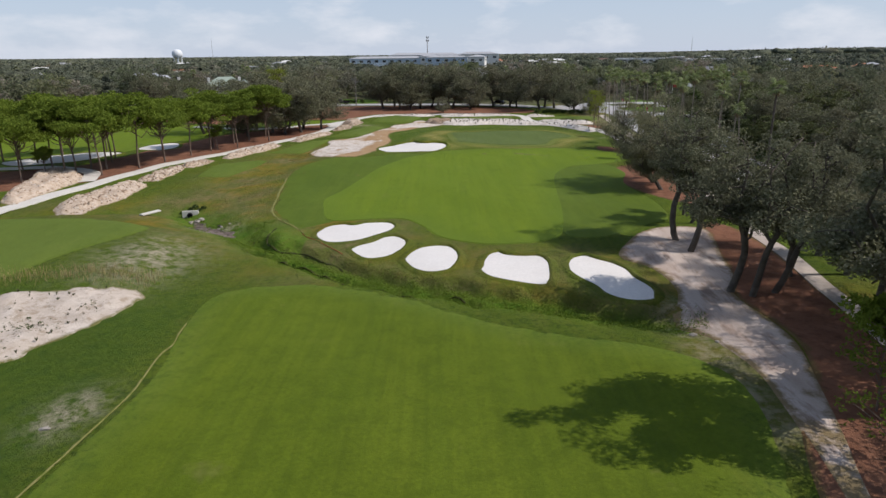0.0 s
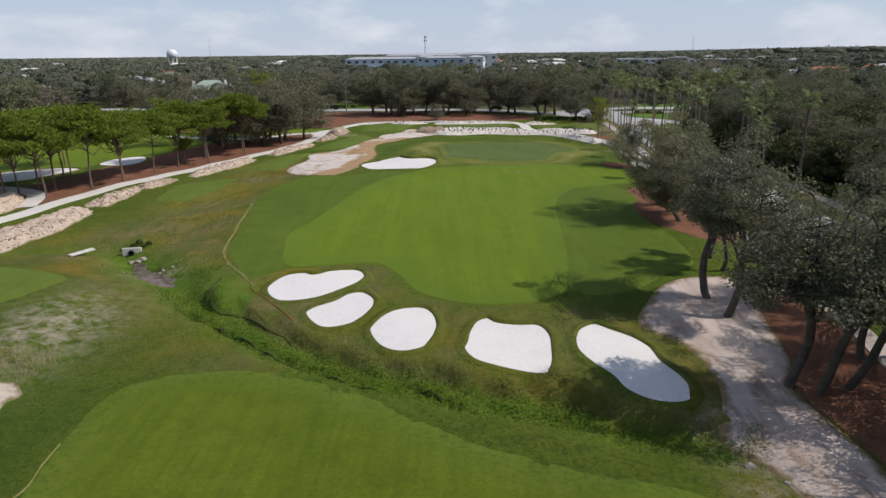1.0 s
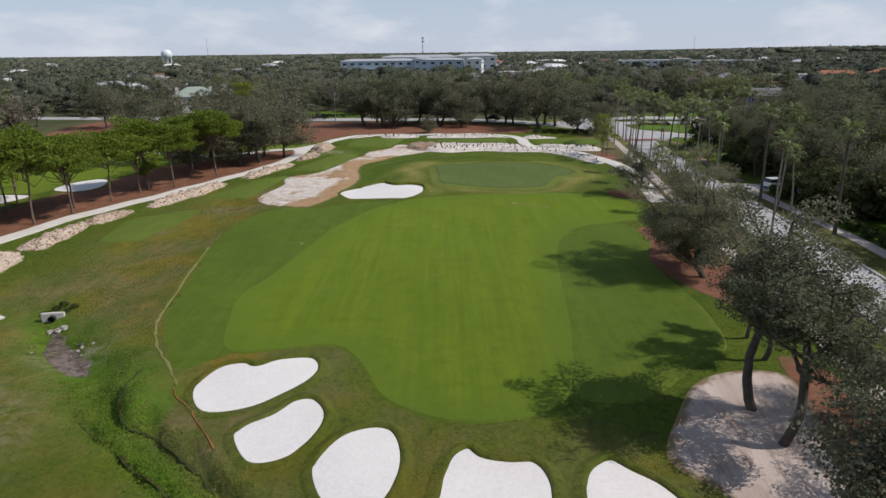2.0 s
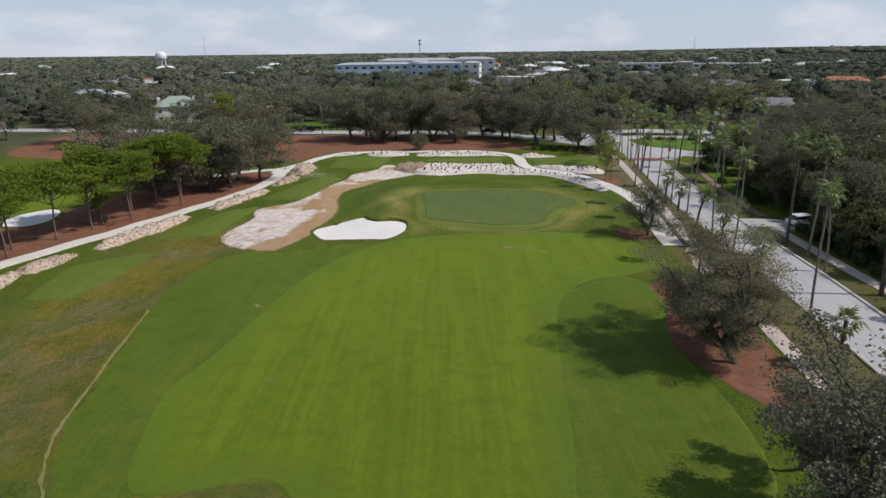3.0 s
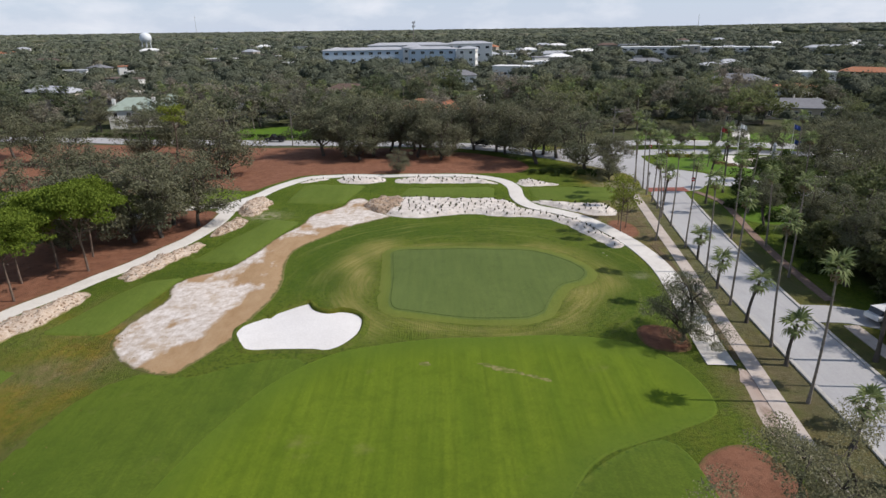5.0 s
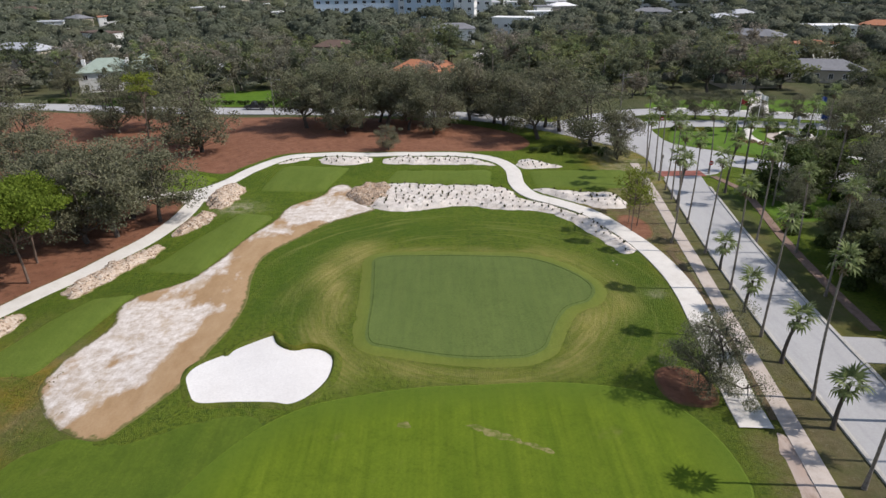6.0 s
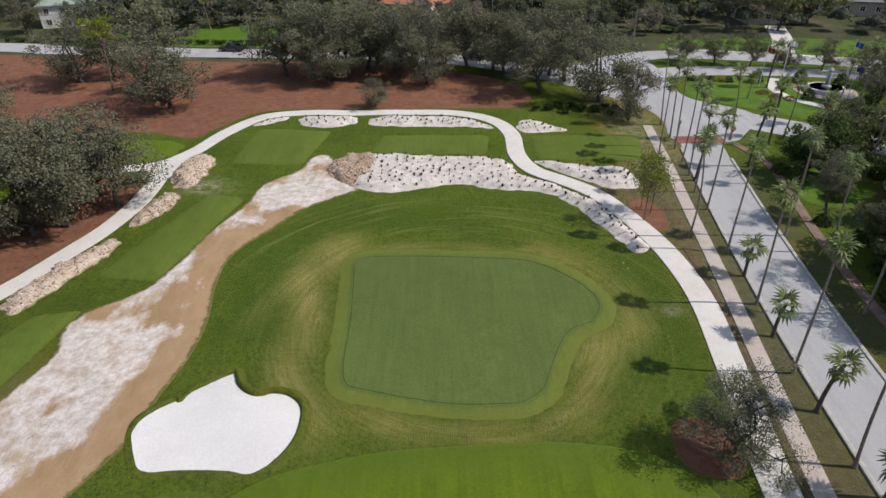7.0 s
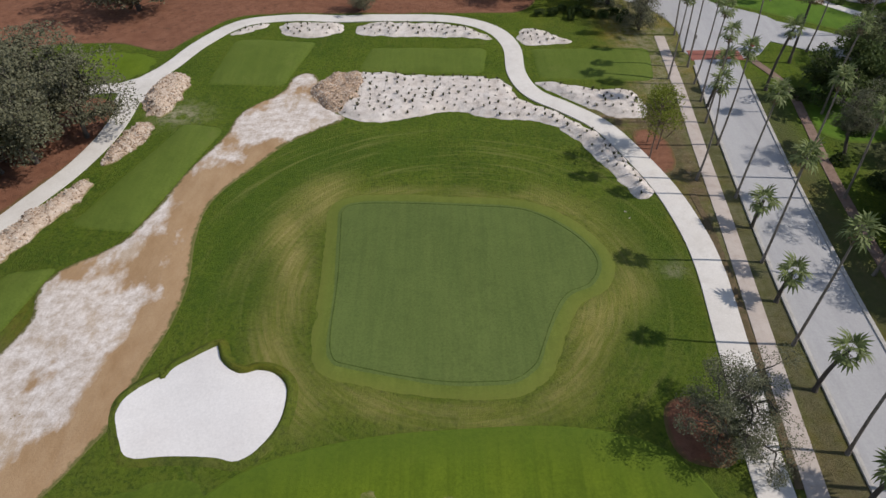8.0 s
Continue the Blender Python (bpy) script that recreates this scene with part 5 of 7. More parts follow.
def pine_meshes(seed, h, r, clear=0.55, tufts=2600, spike=0.3, mat=None, tr=0.17, limbs=17, flat=0.0, split=False):
    """Pine: bare stem, rising limbs and pads of needle tufts; flat spreads the pads into an umbrella."""
    rng = np.random.default_rng(seed)
    parts = []
    lean = rng.normal(size=2) * 0.35
    top = np.array([lean[0], lean[1], h * 0.93])
    t, path = limb(rng, (0, 0, -0.3), top, tr, tr * 0.35, 0.02, 9, 7)
    parts.append(t)
    centres, sizes = [], []
    for k in range(limbs):
        az = 2.4 * k + rng.uniform(-0.3, 0.3)
        z0 = h * rng.uniform(clear * 0.95, 0.86)
        if flat:
            rad = r * math.sqrt((k + 0.6) / limbs) * rng.uniform(0.8, 1.02)
            zt = h * (0.95 - flat * (rad / r) ** 2 + rng.uniform(-0.05, 0.03))
            z0 = min(z0, zt - 0.10 * h - 0.2 * rad)
        else:
            rad = r * rng.uniform(0.35, 0.95)
            zt = min(h * 0.97, z0 + h * rng.uniform(0.1, 0.26))
        u = np.clip((z0 + 0.3) / (top[2] + 0.3), 0, 0.97)
        at = np.array([np.interp(u, np.linspace(0, 1, 9), path[:, q]) for q in range(3)])
        end = np.array([at[0] + rad * np.cos(az), at[1] + rad * np.sin(az), zt])
        t, lp = limb(rng, at, end, tr * 0.42, 0.03, 0.1, 5, 5)
        parts.append(t)
        for q in range(3):
            centres.append(end + rng.normal(size=3) * (r * 0.15, r * 0.15, 0.2))
            sizes.append(r * rng.uniform(0.15, 0.26))
        if not flat or k % 3 == 0:
            centres.append(lp[3])
            sizes.append(r * 0.15)
    for q in range(6):
        centres.append(top + rng.normal(size=3) * (r * 0.28, r * 0.28, 0.25) + (0, 0, 0.2))
        sizes.append(r * rng.uniform(0.18, 0.28))
    V, F = merge(parts)
    if split:
        V, F = parts[0]
    trunk = fast_mesh("trunk", V, F, [M_PINEBARK], smooth=True)
    twigs = [fast_mesh("branch", *p, [M_PINEBARK], smooth=True) for p in parts[1:]] if split else []
    C, S = np.array(centres), np.array(sizes)
    pick = rng.choice(len(C), tufts, p=S ** 2 / (S ** 2).sum())
    off = rng.normal(size=(tufts, 3))
    off /= np.linalg.norm(off, axis=1)[:, None]
    off *= rng.uniform(0.3, 1.0, (tufts, 1)) ** 0.5 * S[pick][:, None] * 1.5
    off[:, 2] = off[:, 2] * (0.42 if flat else 0.6) + 0.1
    P = C[pick] + off
    Vs = []
    for q in range(3):
        d = rng.normal(size=(tufts, 3))
        d[:, 2] = np.abs(d[:, 2]) * 0.7 + 0.35
        d /= np.linalg.norm(d, axis=1)[:, None]
        s = np.cross(d, rng.normal(size=(tufts, 3)))
        s /= np.linalg.norm(s, axis=1)[:, None]
        L = spike * rng.uniform(0.7, 1.3, (tufts, 1))
        Vs.append(np.stack([P - s * L * 0.2, P + d * L * 0.6 - s * L * 0.3, P + d * L * 1.1, P + d * L * 0.6 + s * L * 0.3], 1))
    V = np.concatenate(Vs).reshape(-1, 3)
    crown = fast_mesh("crown", V, np.arange(len(V)).reshape(-1, 4), [mat or M_PINE])
    return (trunk, crown, *twigs)


def tree(name, meshes, x, y, turn, scale, label, group):
    e = empty(name, x, y, None, turn, scale)
    tagged(e, label, "tree", group)
    part("trunk", meshes[0], e)
    part("crown", meshes[1], e)
    for twig in meshes[2:]:
        part("branch", twig, e)
    return e


OAKS = [oak_meshes(11, 11.5, 6.0, 0.24, 9500, 0.15, 0.0, 0.28, 9), oak_meshes(12, 11.0, 6.6, 0.2, 9800, 0.15, 0.6, 0.3, 9), oak_meshes(13, 12.2, 5.6, 0.26, 9300, 0.15, -0.4, 0.28, 9), oak_meshes(14, 10.5, 7.0, 0.16, 10000, 0.152, 0.0, 0.3, 10)]
FINE = [oak_meshes(15, 13.2, 5.5, 0.44, 17500, 0.08, 0.3, 0.28, 9), oak_meshes(16, 12.4, 6.2, 0.34, 20000, 0.085, -0.4, 0.3, 9)]
LEANING = oak_meshes(18, 12.4, 4.0, 0.42, 15000, 0.08, 1.9, 0.2, 8)
LOFTY = oak_meshes(61, 14.6, 4.1, 0.45, 34000, 0.085, 0.0, 0.25, 10)
THIN = [oak_meshes(21, 12.0, 4.1, 0.42, 19000, 0.08, 0.5, 0.22, 8), oak_meshes(22, 12.4, 4.0, 0.45, 18000, 0.08, -0.2, 0.24, 8)]
SMALL = oak_meshes(31, 6.6, 3.9, 0.14, 27000, 0.056, 0.15, 0.15, 10, None, 0.9)
BROAD = oak_meshes(17, 11.6, 4.9, 0.15, 62000, 0.062, 1.3, 0.28, 14, M_OLIVE)
PINES = [pine_meshes(41, 10.8, 4.4, 0.42, 6400, 0.27, None, 0.17, 24, 0.26), pine_meshes(42, 11.4, 4.3, 0.46, 6200, 0.27, None, 0.17, 22, 0.3), pine_meshes(43, 10.0, 4.7, 0.4, 6600, 0.27, None, 0.17, 26, 0.24), pine_meshes(44, 9.0, 2.6, 0.42, 1900)]
YOUNG = pine_meshes(51, 8.2, 2.3, 0.26, 900, 0.17, M_BRIGHT, 0.09, 18, 0.0, True)
LEANER = pine_meshes(53, 13.0, 2.8, 0.62, 800, 0.3, M_BRIGHT, 0.2, 12)
SAPLING = pine_meshes(54, 6.0, 2.2, 0.2, 420, 0.2, None, 0.07, 15)
SCRUB = pine_meshes(52, 7.5, 2.8, 0.25, 1800, 0.3, None, 0.1, 16)

rng = np.random.default_rng(77)
OAK_LABEL = "spreading grey-green live oak with crooked limbs"
# right edge of the course
for x, y, m, size, turn in [(21.4, 56.1, THIN[0], 1.08, 0.5), (21.3, 52.8, THIN[1], 0.92, 2.0), (20.6, 43.2, THIN[0], 1.02, 4.2), (21.9, 42.4, LEANING, 1.0, -1.3), (23.6, 42.8, LEANING, 0.95, -0.7), (26.6, 46.2, FINE[1], 0.66, 1.0), (28.0, 82.6, BROAD, 0.95, 2.9), (27.4, 78.3, BROAD, 0.86, 2.4), (25, 62.5, THIN[0], 0.72, 3.0), (26.0, 33, FINE[0], 0.72, 5.0), (27, 55, FINE[1], 0.62, 0.3), (25.5, 66, THIN[1], 0.5, 1.2), (32.0, 36, FINE[1], 0.85, 4.0), (30.6, 30.5, FINE[1], 0.85, 2.2), (29.4, 24, FINE[0], 0.85, 0.9), (29.4, 40.4, FINE[1], 0.74, 3.6), (30.8, 46, FINE[0], 0.7, 1.9), (28.4, 36, THIN[0], 0.85, 0.2), (31.4, 51, FINE[1], 0.7, 5.2), (26.8, 28.6, FINE[1], 0.62, 2.7)]:
    tree("live_oak", m, x, y, turn, size, OAK_LABEL + " beside the fairway", "oaks by the fairway")
tree("young_pine", SAPLING, 18.6, 22.9, 2.0, 0.75, "sparse young pine with bright needle tufts on the mulch", "pines by the track")
tree("young_pine", SAPLING, 20.6, 26.8, 0.6, 0.9, "sparse young pine with bright needle tufts on the mulch", "pines by the track")
tree("pine_tree", SCRUB, 22.9, 28.2, 0.4, 0.95, "leafy green pine on the mulch bed edge", "pines by the track")
tree("live_oak", LOFTY, 20.9, 26.0, 1.4, 1.05, OAK_LABEL + " near the sandy track", "oaks by the fairway")
tree("live_oak", FINE[0], 25.5, 18.5, 2.4, 0.9, OAK_LABEL + " near the sandy track", "oaks by the fairway")
tree("small_oak", SMALL, 31.3, 113.3, 0.3, 1.0, "small open oak with thin grey foliage by the path", "")
for x, y, s in ((34.4, 147.2, 1.0), (35.6, 149.0, 0.85), (34.9, 150.4, 0.7)):
    tree("young_cypress", YOUNG, x, y, rng.uniform(0, 6), s, "slender young tree with yellow-green foliage", "young trees by the path")
# left row of pines
for k, (x, y) in enumerate([(-68, 101.8), (-58.1, 96.7), (-58.2, 99.6), (-57.9, 103.5), (-52.9, 97.2), (-55.3, 103.4), (-57.8, 110), (-50, 103.6), (-48.1, 109), (-49.6, 112.4), (-46.6, 117), (-44.9, 122.8), (-43.2, 131.6), (-40.9, 126.4), (-41.6, 136.6), (-37, 135.4), (-64.4, 103.9), (-70.3, 109.4), (-59.8, 115.4), (-66.2, 125), (-62, 92), (-74, 96), (-72, 120), (-78, 112), (-39.2, 140.8), (-46, 127)]):
    tree("pine_tree", PINES[k % 3], x, y, rng.uniform(0, 6.28), rng.uniform(0.85, 1.05), "tall pine with a bright green umbrella crown", "pine row")
for x, y in ((-44.2, 124.4), (-60.5, 95.4)):
    tree("pine_tree", PINES[3], x, y, rng.uniform(0, 6.28), 0.5, "low young pine with green needles", "pine row")
# left oak cluster and the oaks along the main road
for k, (x, y, s) in enumerate([(-29.3, 153.3, 0.8), (-34, 155.4, 0.95), (-33, 148.6, 0.92), (-36, 147, 0.9), (-40.5, 152, 0.95), (-46, 158, 0.9), (-38.5, 160, 0.75), (-44, 144, 0.85), (-52, 163, 0.9), (-56, 150, 0.9), (-44, 201, 0.7), (-60, 208, 0.95), (-55, 211, 0.8), (-84, 205, 0.9), (-95, 212, 0.9), (-66, 186, 0.9)]):
    tree("live_oak", OAKS[k % 4], x, y, rng.uniform(0, 6.28), s * 1.12, OAK_LABEL + " on the mulch", "oaks on the mulch")
for k, (x, y, s) in enumerate([(-19.3, 208, 1.1), (-14, 206, 1.05), (-10, 202.6, 0.75), (-7.5, 207, 1.1), (-2, 209, 1.1), (3, 205, 0.95), (8.1, 201.4, 0.8), (9.6, 208, 1.0), (11.6, 216, 0.9), (16.3, 213, 1.0), (21.5, 210, 1.0), (23.5, 208, 0.9), (29.2, 196, 1.1), (34.5, 202, 1.1), (38.6, 190.4, 1.0), (32, 206, 1.0), (-4, 213, 1.0), (42.5, 184, 0.6), (41, 180.5, 0.45), (-16, 214, 1.0), (2, 214, 1.0)]):
    tree("live_oak", OAKS[(k + 1) % 4], x, y, rng.uniform(0, 6.28), s * 1.08, OAK_LABEL + " by the main road", "oaks by the main road")
tree("live_oak", OAKS[3], -37.0, 192.2, 0.8, 1.3, "broad grey-green live oak standing alone on the mulch", "oaks on the mulch")
tree("pine_tree", LEANER, -51.5, 202.3, 1.0, 1.0, "tall leaning pine with a thin yellow-green crown", "")
tree("live_oak", OAKS[3], -0.1, 188.8, 0.0, 0.42, "small oak with a pale straight trunk by the path", "")


# palms
def frond_mesh(seed, length=1.15, blades=9, droop=0.5, mat=None):
    """A fan frond on its stalk, pointing along +x."""
    rng = np.random.default_rng(seed)
    V, F = [(0, -0.02, 0), (0, 0.02, 0), (length * 0.55, 0.015, 0.02), (length * 0.55, -0.015, 0.02)], [(0, 1, 2, 3)]
    hub = np.array([length * 0.5, 0, 0.02])
    for k in range(blades):
        a = np.radians(-105 + 210 * k / (blades - 1) + rng.uniform(-4, 4))
        L = length * (0.85 - 0.25 * abs(k / (blades - 1) - 0.5)) * rng.uniform(0.9, 1.1)
        d, s = np.array([np.cos(a), np.sin(a), 0]), np.array([-np.sin(a), np.cos(a), 0])
        mid = hub + d * L * 0.55
        mid[2] += 0.05 if k % 2 else -0.02
        tip = hub + d * L
        tip[2] -= droop * L * 0.45 * rng.uniform(0.6, 1.2)
        o = len(V)
        V += [tuple(hub), tuple(mid - s * L * 0.11), tuple(tip), tuple(mid + s * L * 0.11)]
        F.append((o, o + 1, o + 2, o + 3))
    return fast_mesh("frond", V, F, [mat or M_PALM])


FRONDS = [frond_mesh(1), frond_mesh(2, 1.05, 9, 0.8)]
BIGFRONDS = [frond_mesh(3, 1.3, 11, 0.6), frond_mesh(4, 1.2, 11, 0.9)]
DEAD = frond_mesh(5, 0.9, 5, 1.2, M_DEADFROND)


def palm(x, y, h, seed, big=False, label="", lean=(0, 0), group="street palms"):
    r = np.random.default_rng(seed)
    e = empty("palm_tree", x, y)
    tagged(e, label, "palm tree", group)
    u = np.linspace(0, 1, 9)
    bow = r.normal(size=2) * h * 0.012
    path = np.stack([lean[0] * u ** 1.5 + bow[0] * np.sin(u * 3), lean[1] * u ** 1.5 + bow[1] * np.sin(u * 3), -0.2 + (h - 0.6) * u], 1)
    base = 0.19 if big else 0.125
    radii = base * (1 - 0.42 * u)
    radii[0] *= 1.5
    if big:
        radii[-3:] *= 1.25
    V, F = tube(path, radii, 8)
    part("trunk", fast_mesh("trunk", V, F, [M_BARK if big else M_PALMBARK], smooth=True), e)
    top = path[-1]
    kinds = BIGFRONDS if big else FRONDS
    n = 10 if big else 11
    for k in range(n):
        f = part("frond", kinds[k % 2], e)
        el = np.interp(k / (n - 1), (0, 0.5, 1), (70, 20, -35)) + r.uniform(-8, 8)
        f.location = (top[0], top[1], top[2] + 0.1 - 0.35 * k / n)
        f.rotation_euler = (r.uniform(-0.3, 0.3), -radians(el), 2.4 * k + r.uniform(-0.2, 0.2))
        f.scale = (r.uniform(0.85, 1.1),) * 3
    for k in range(4):
        f = part("dead_frond", DEAD, e)
        f.location = (top[0], top[1], top[2] - 0.35)
        f.rotation_euler = (r.uniform(-0.4, 0.4), radians(r.uniform(60, 85)), 1.6 * k + r.uniform(-0.4, 0.4))
    return e


TALL = "tall slender fan palm with a grey trunk by the street"
SHORT = "short fan palm with a thick trunk by the street"
for k, (x, y, h) in enumerate([(45.7, 178.4, 13), (45.4, 173, 12.2), (44.7, 168.4, 12.6), (44.2, 163.8, 12), (41.3, 165.2, 11.4), (43.7, 159.4, 12.6), (42.7, 154.4, 12), (42.6, 149.8, 12.4), (38.3, 143.3, 12.2), (41.3, 140.2, 12.6), (40.4, 130.8, 12.5), (39.3, 121.4, 12.8), (39.1, 112, 13), (37.4, 102.6, 12.5), (36.7, 85.5, 12.5)]):
    palm(x, y, h, 100 + k, False, TALL, tuple(rng.normal(size=2) * 0.25))
for k, (x, y, h, l) in enumerate([(39.8, 126, 4.2, (0.3, 0.1)), (39.1, 117.1, 5.2, (0.9, 0.3)), (44, 157.9, 7, (0.5, 0)), (38.7, 108.5, 4.8, (0.3, 0)), (34.8, 78.1, 4.4, (0, 0)), (41.2, 135.5, 4.0, (0.2, 0.2)), (37.6, 97, 4.5, (0.3, 0))]):
    palm(x, y, h, 140 + k, True, SHORT, l)
for k, (x, y, h) in enumerate([(52.6, 161.9, 9), (48.8, 143.2, 12.4), (52, 139.8, 11), (53.8, 171.5, 11), (58.5, 169.2, 10), (71.9, 177.3, 11.5), (75.3, 177.2, 13), (62.3, 172.6, 9), (46.9, 109, 13), (47, 104.5, 13.4), (45.8, 99, 9), (49.5, 129, 12.5), (47.2, 92, 12.5), (64, 190, 5), (57, 156, 12), (66, 158, 12.5), (70, 196, 8)]):
    palm(x, y, h, 170 + k, k % 4 == 0, "tall fan palm with a slender trunk among the gardens", tuple(rng.normal(size=2) * 0.4), "garden palms")


pr = np.random.default_rng(88)
for k in range(34):
    u = pr.random()
    x, y = -95 + 200 * ((k * 0.618) % 1.0), 236 + 75 * u
    palm(x, y, pr.uniform(8, 13), 300 + k, k % 3 == 0, "fan palm standing among the suburb trees", tuple(pr.normal(size=2) * 0.5), "suburb palms")


# ---------------------------------------------------------------- woods
def woodland(name, pts, hs, rs, cards, size, seed, label, ring=9, rows=4, core_shade=0.6):
    """Many crowns in one mesh: a lumpy leafy dome each, coloured darker as inner shade, with leaf sprays standing out
    of it.
    """
    r = np.random.default_rng(seed)
    n = len(pts)
    tone = np.clip(r.beta(1.5, 1.7, n), 0, 1)
    el = np.linspace(-0.35, 1.35, rows + 1)
    az = np.linspace(0, 2 * np.pi, ring, endpoint=False)
    D = np.stack([np.cos(el)[:, None] * np.cos(az + 0.3 * el[:, None]), np.cos(el)[:, None] * np.sin(az + 0.3 * el[:, None]), np.repeat(np.sin(el)[:, None], ring, 1)], 2).reshape(-1, 3)
    ph = r.uniform(0, 6.28, (n, 1, 3))
    size3 = np.stack([rs, rs, hs * 0.4], 1)[:, None, :]
    mid = np.stack([pts[:, 0], pts[:, 1], hs * 0.58], 1)[:, None, :]

    def lumps(d):
        return 0.82 + 0.2 * np.sin(d[..., 0] * 4.1 + ph[..., 0]) * np.sin(d[..., 1] * 4.6 + ph[..., 1]) + 0.1 * np.sin(d[..., 2] * 7 + ph[..., 2] + d[..., 0] * 6)

    d = np.repeat(D[None], n, 0)
    V1 = mid + d * (0.8 * lumps(d) + r.uniform(-0.1, 0.1, d.shape[:2]))[..., None] * size3
    q = []
    for a in range(rows):
        for k in range(ring):
            q.append((a * ring + k, a * ring + (k + 1) % ring, (a + 1) * ring + (k + 1) % ring, (a + 1) * ring + k))
    F1 = (np.array(q)[None] + (np.arange(n) * len(D))[:, None, None]).reshape(-1, 4)
    V1 = V1.reshape(-1, 3)
    t1 = np.repeat(tone, len(D))
    d = r.normal(size=(n, cards, 3))
    d[:, :, 2] = np.abs(d[:, :, 2]) * 1.1 - 0.2
    d /= np.linalg.norm(d, axis=2)[:, :, None]
    C = (mid + d * (lumps(d) + r.uniform(-0.16, 0.14, d.shape[:2]))[..., None] * size3).reshape(-1, 3)
    m = len(C)
    nrm = d.reshape(-1, 3) * 0.5 + r.normal(size=(m, 3)) * 0.6
    nrm /= np.linalg.norm(nrm, axis=1)[:, None]
    a = np.cross(nrm, r.normal(size=(m, 3)))
    a /= np.linalg.norm(a, axis=1)[:, None]
    b = np.cross(nrm, a)
    s = size * r.uniform(0.5, 1.4, (m, 1))
    V2 = np.stack([C - a * s, C - b * s * 0.6, C + a * s * 0.9, C + b * s * 0.65], 1).reshape(-1, 3)
    F2 = np.arange(4 * m).reshape(m, 4) + len(V1)
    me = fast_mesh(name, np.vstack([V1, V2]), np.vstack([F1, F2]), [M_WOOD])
    me.polygons.foreach_set("use_smooth", np.arange(len(F1) + len(F2)) < len(F1))
    add_float(me, "tint", np.concatenate([t1, np.repeat(tone, cards * 4)]))
    add_float(me, "core_shade", np.concatenate([0 * t1 + core_shade, np.zeros(4 * m)]))
    return tagged(new(name, me), label, "woods", "", "stuff")


CLEAR = [region([(52, 160), (80, 150), (112, 140), (140, 178), (128, 212), (112, 236), (84, 238), (58, 236), (46, 215)]), region([(-110, 225), (-60, 233), (-10, 226), (20, 222), (50, 226), (75, 222), (130, 207), (125, 196), (95, 196), (60, 196), (50, 170), (54, 60), (30, -20), (-110, -20), (-95, 90)])]


def scatter(seed, y0, y1, spacing, spread=0.78):
    r = np.random.default_rng(seed)
    out = []
    y = y0
    while y < y1:
        half = 40 + y * spread
        for x in np.arange(-half, half, spacing):
            out.append((x + r.uniform(-0.45, 0.45) * spacing, y + r.uniform(-0.45, 0.45) * spacing))
        y += spacing * 0.92
    P = np.array(out)
    keep = np.ones(len(P), bool)
    for c in CLEAR:
        keep &= signed(P, c, 5) < 0
    for c, d in ((MAIN, 8), (LANE, 6)):
        keep &= line_distance(P, c) > d
    for x, y, rad in GAPS:
        keep &= np.hypot(P[:, 0] - x, P[:, 1] - y) > rad
    return P[keep], r


LANE = smooth_line([(10, 258), (16, 290), (26, 330), (38, 380)])
HOUSE_SPOTS = []
hr = np.random.default_rng(9)
while len(HOUSE_SPOTS) < 60:
    hy = 300 + 620 * hr.random() ** 1.1
    hx = hr.uniform(-0.7, 0.7) * hy
    if not (-95 < hx < 60 and 470 < hy < 590) and not (130 < hx < 300 and 560 < hy < 640):
        HOUSE_SPOTS.append((hx, hy))
PALE_SPOTS = [(74, 600, 24, 0), (98, 596, 20, 1), (112, 640, 26, 0), (70, 480, 16, 0), (16, 372, 18, 2), (178, 363, 22, 0), (357, 655, 40, 1), (384, 648, 34, 1), (-88, 508, 20, 0)]
GAPS = [(hx, hy - 9, 0.55 * hw + 4) for hx, hy, hw, _ in PALE_SPOTS] + [(-340, 850, 12)] + [(hx, hy - 7, 7 + 0.012 * hy) for hx, hy in HOUSE_SPOTS] + [(-88, 258, 17), (4, 262, 12), (118, 262, 17), (92, 225, 14), (-35, 240, 9), (-10, 560, 50), (30, 540, 45), (-50, 508, 24), (-14, 500, 22), (24, 492, 22), (160, 535, 30), (220, 545, 30), (-125, 470, 16)]
P, r = scatter(1, 60, 330, 11.5, 0.74)
P = P[(P[:, 1] > 228) | (P[:, 0] < -100) | ((P[:, 0] > 62) & (P[:, 1] > 95))]
LIGHT = [oak_meshes(81, 10.5, 6.2, 0.16, 2100, 0.3, 0.3, 0.26, 6, M_MIXED), oak_meshes(82, 9.5, 5.8, 0.14, 2000, 0.3, -0.3, 0.26, 6, M_MIXED), oak_meshes(83, 11.5, 5.4, 0.2, 1900, 0.3, 0.0, 0.26, 6, M_MIXED)]
P = P[np.argsort(np.hypot(P[:, 0] - 10, P[:, 1] - 140))]
REST, P = P[280:], P[:280]
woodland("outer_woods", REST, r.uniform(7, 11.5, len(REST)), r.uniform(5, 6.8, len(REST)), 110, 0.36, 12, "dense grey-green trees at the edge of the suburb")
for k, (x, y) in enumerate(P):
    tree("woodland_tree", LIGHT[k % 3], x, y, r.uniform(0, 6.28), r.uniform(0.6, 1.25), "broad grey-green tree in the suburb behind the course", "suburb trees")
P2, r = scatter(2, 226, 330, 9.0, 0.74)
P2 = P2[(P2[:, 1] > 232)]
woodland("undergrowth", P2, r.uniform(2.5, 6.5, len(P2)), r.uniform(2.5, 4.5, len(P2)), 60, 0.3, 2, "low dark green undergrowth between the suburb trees")
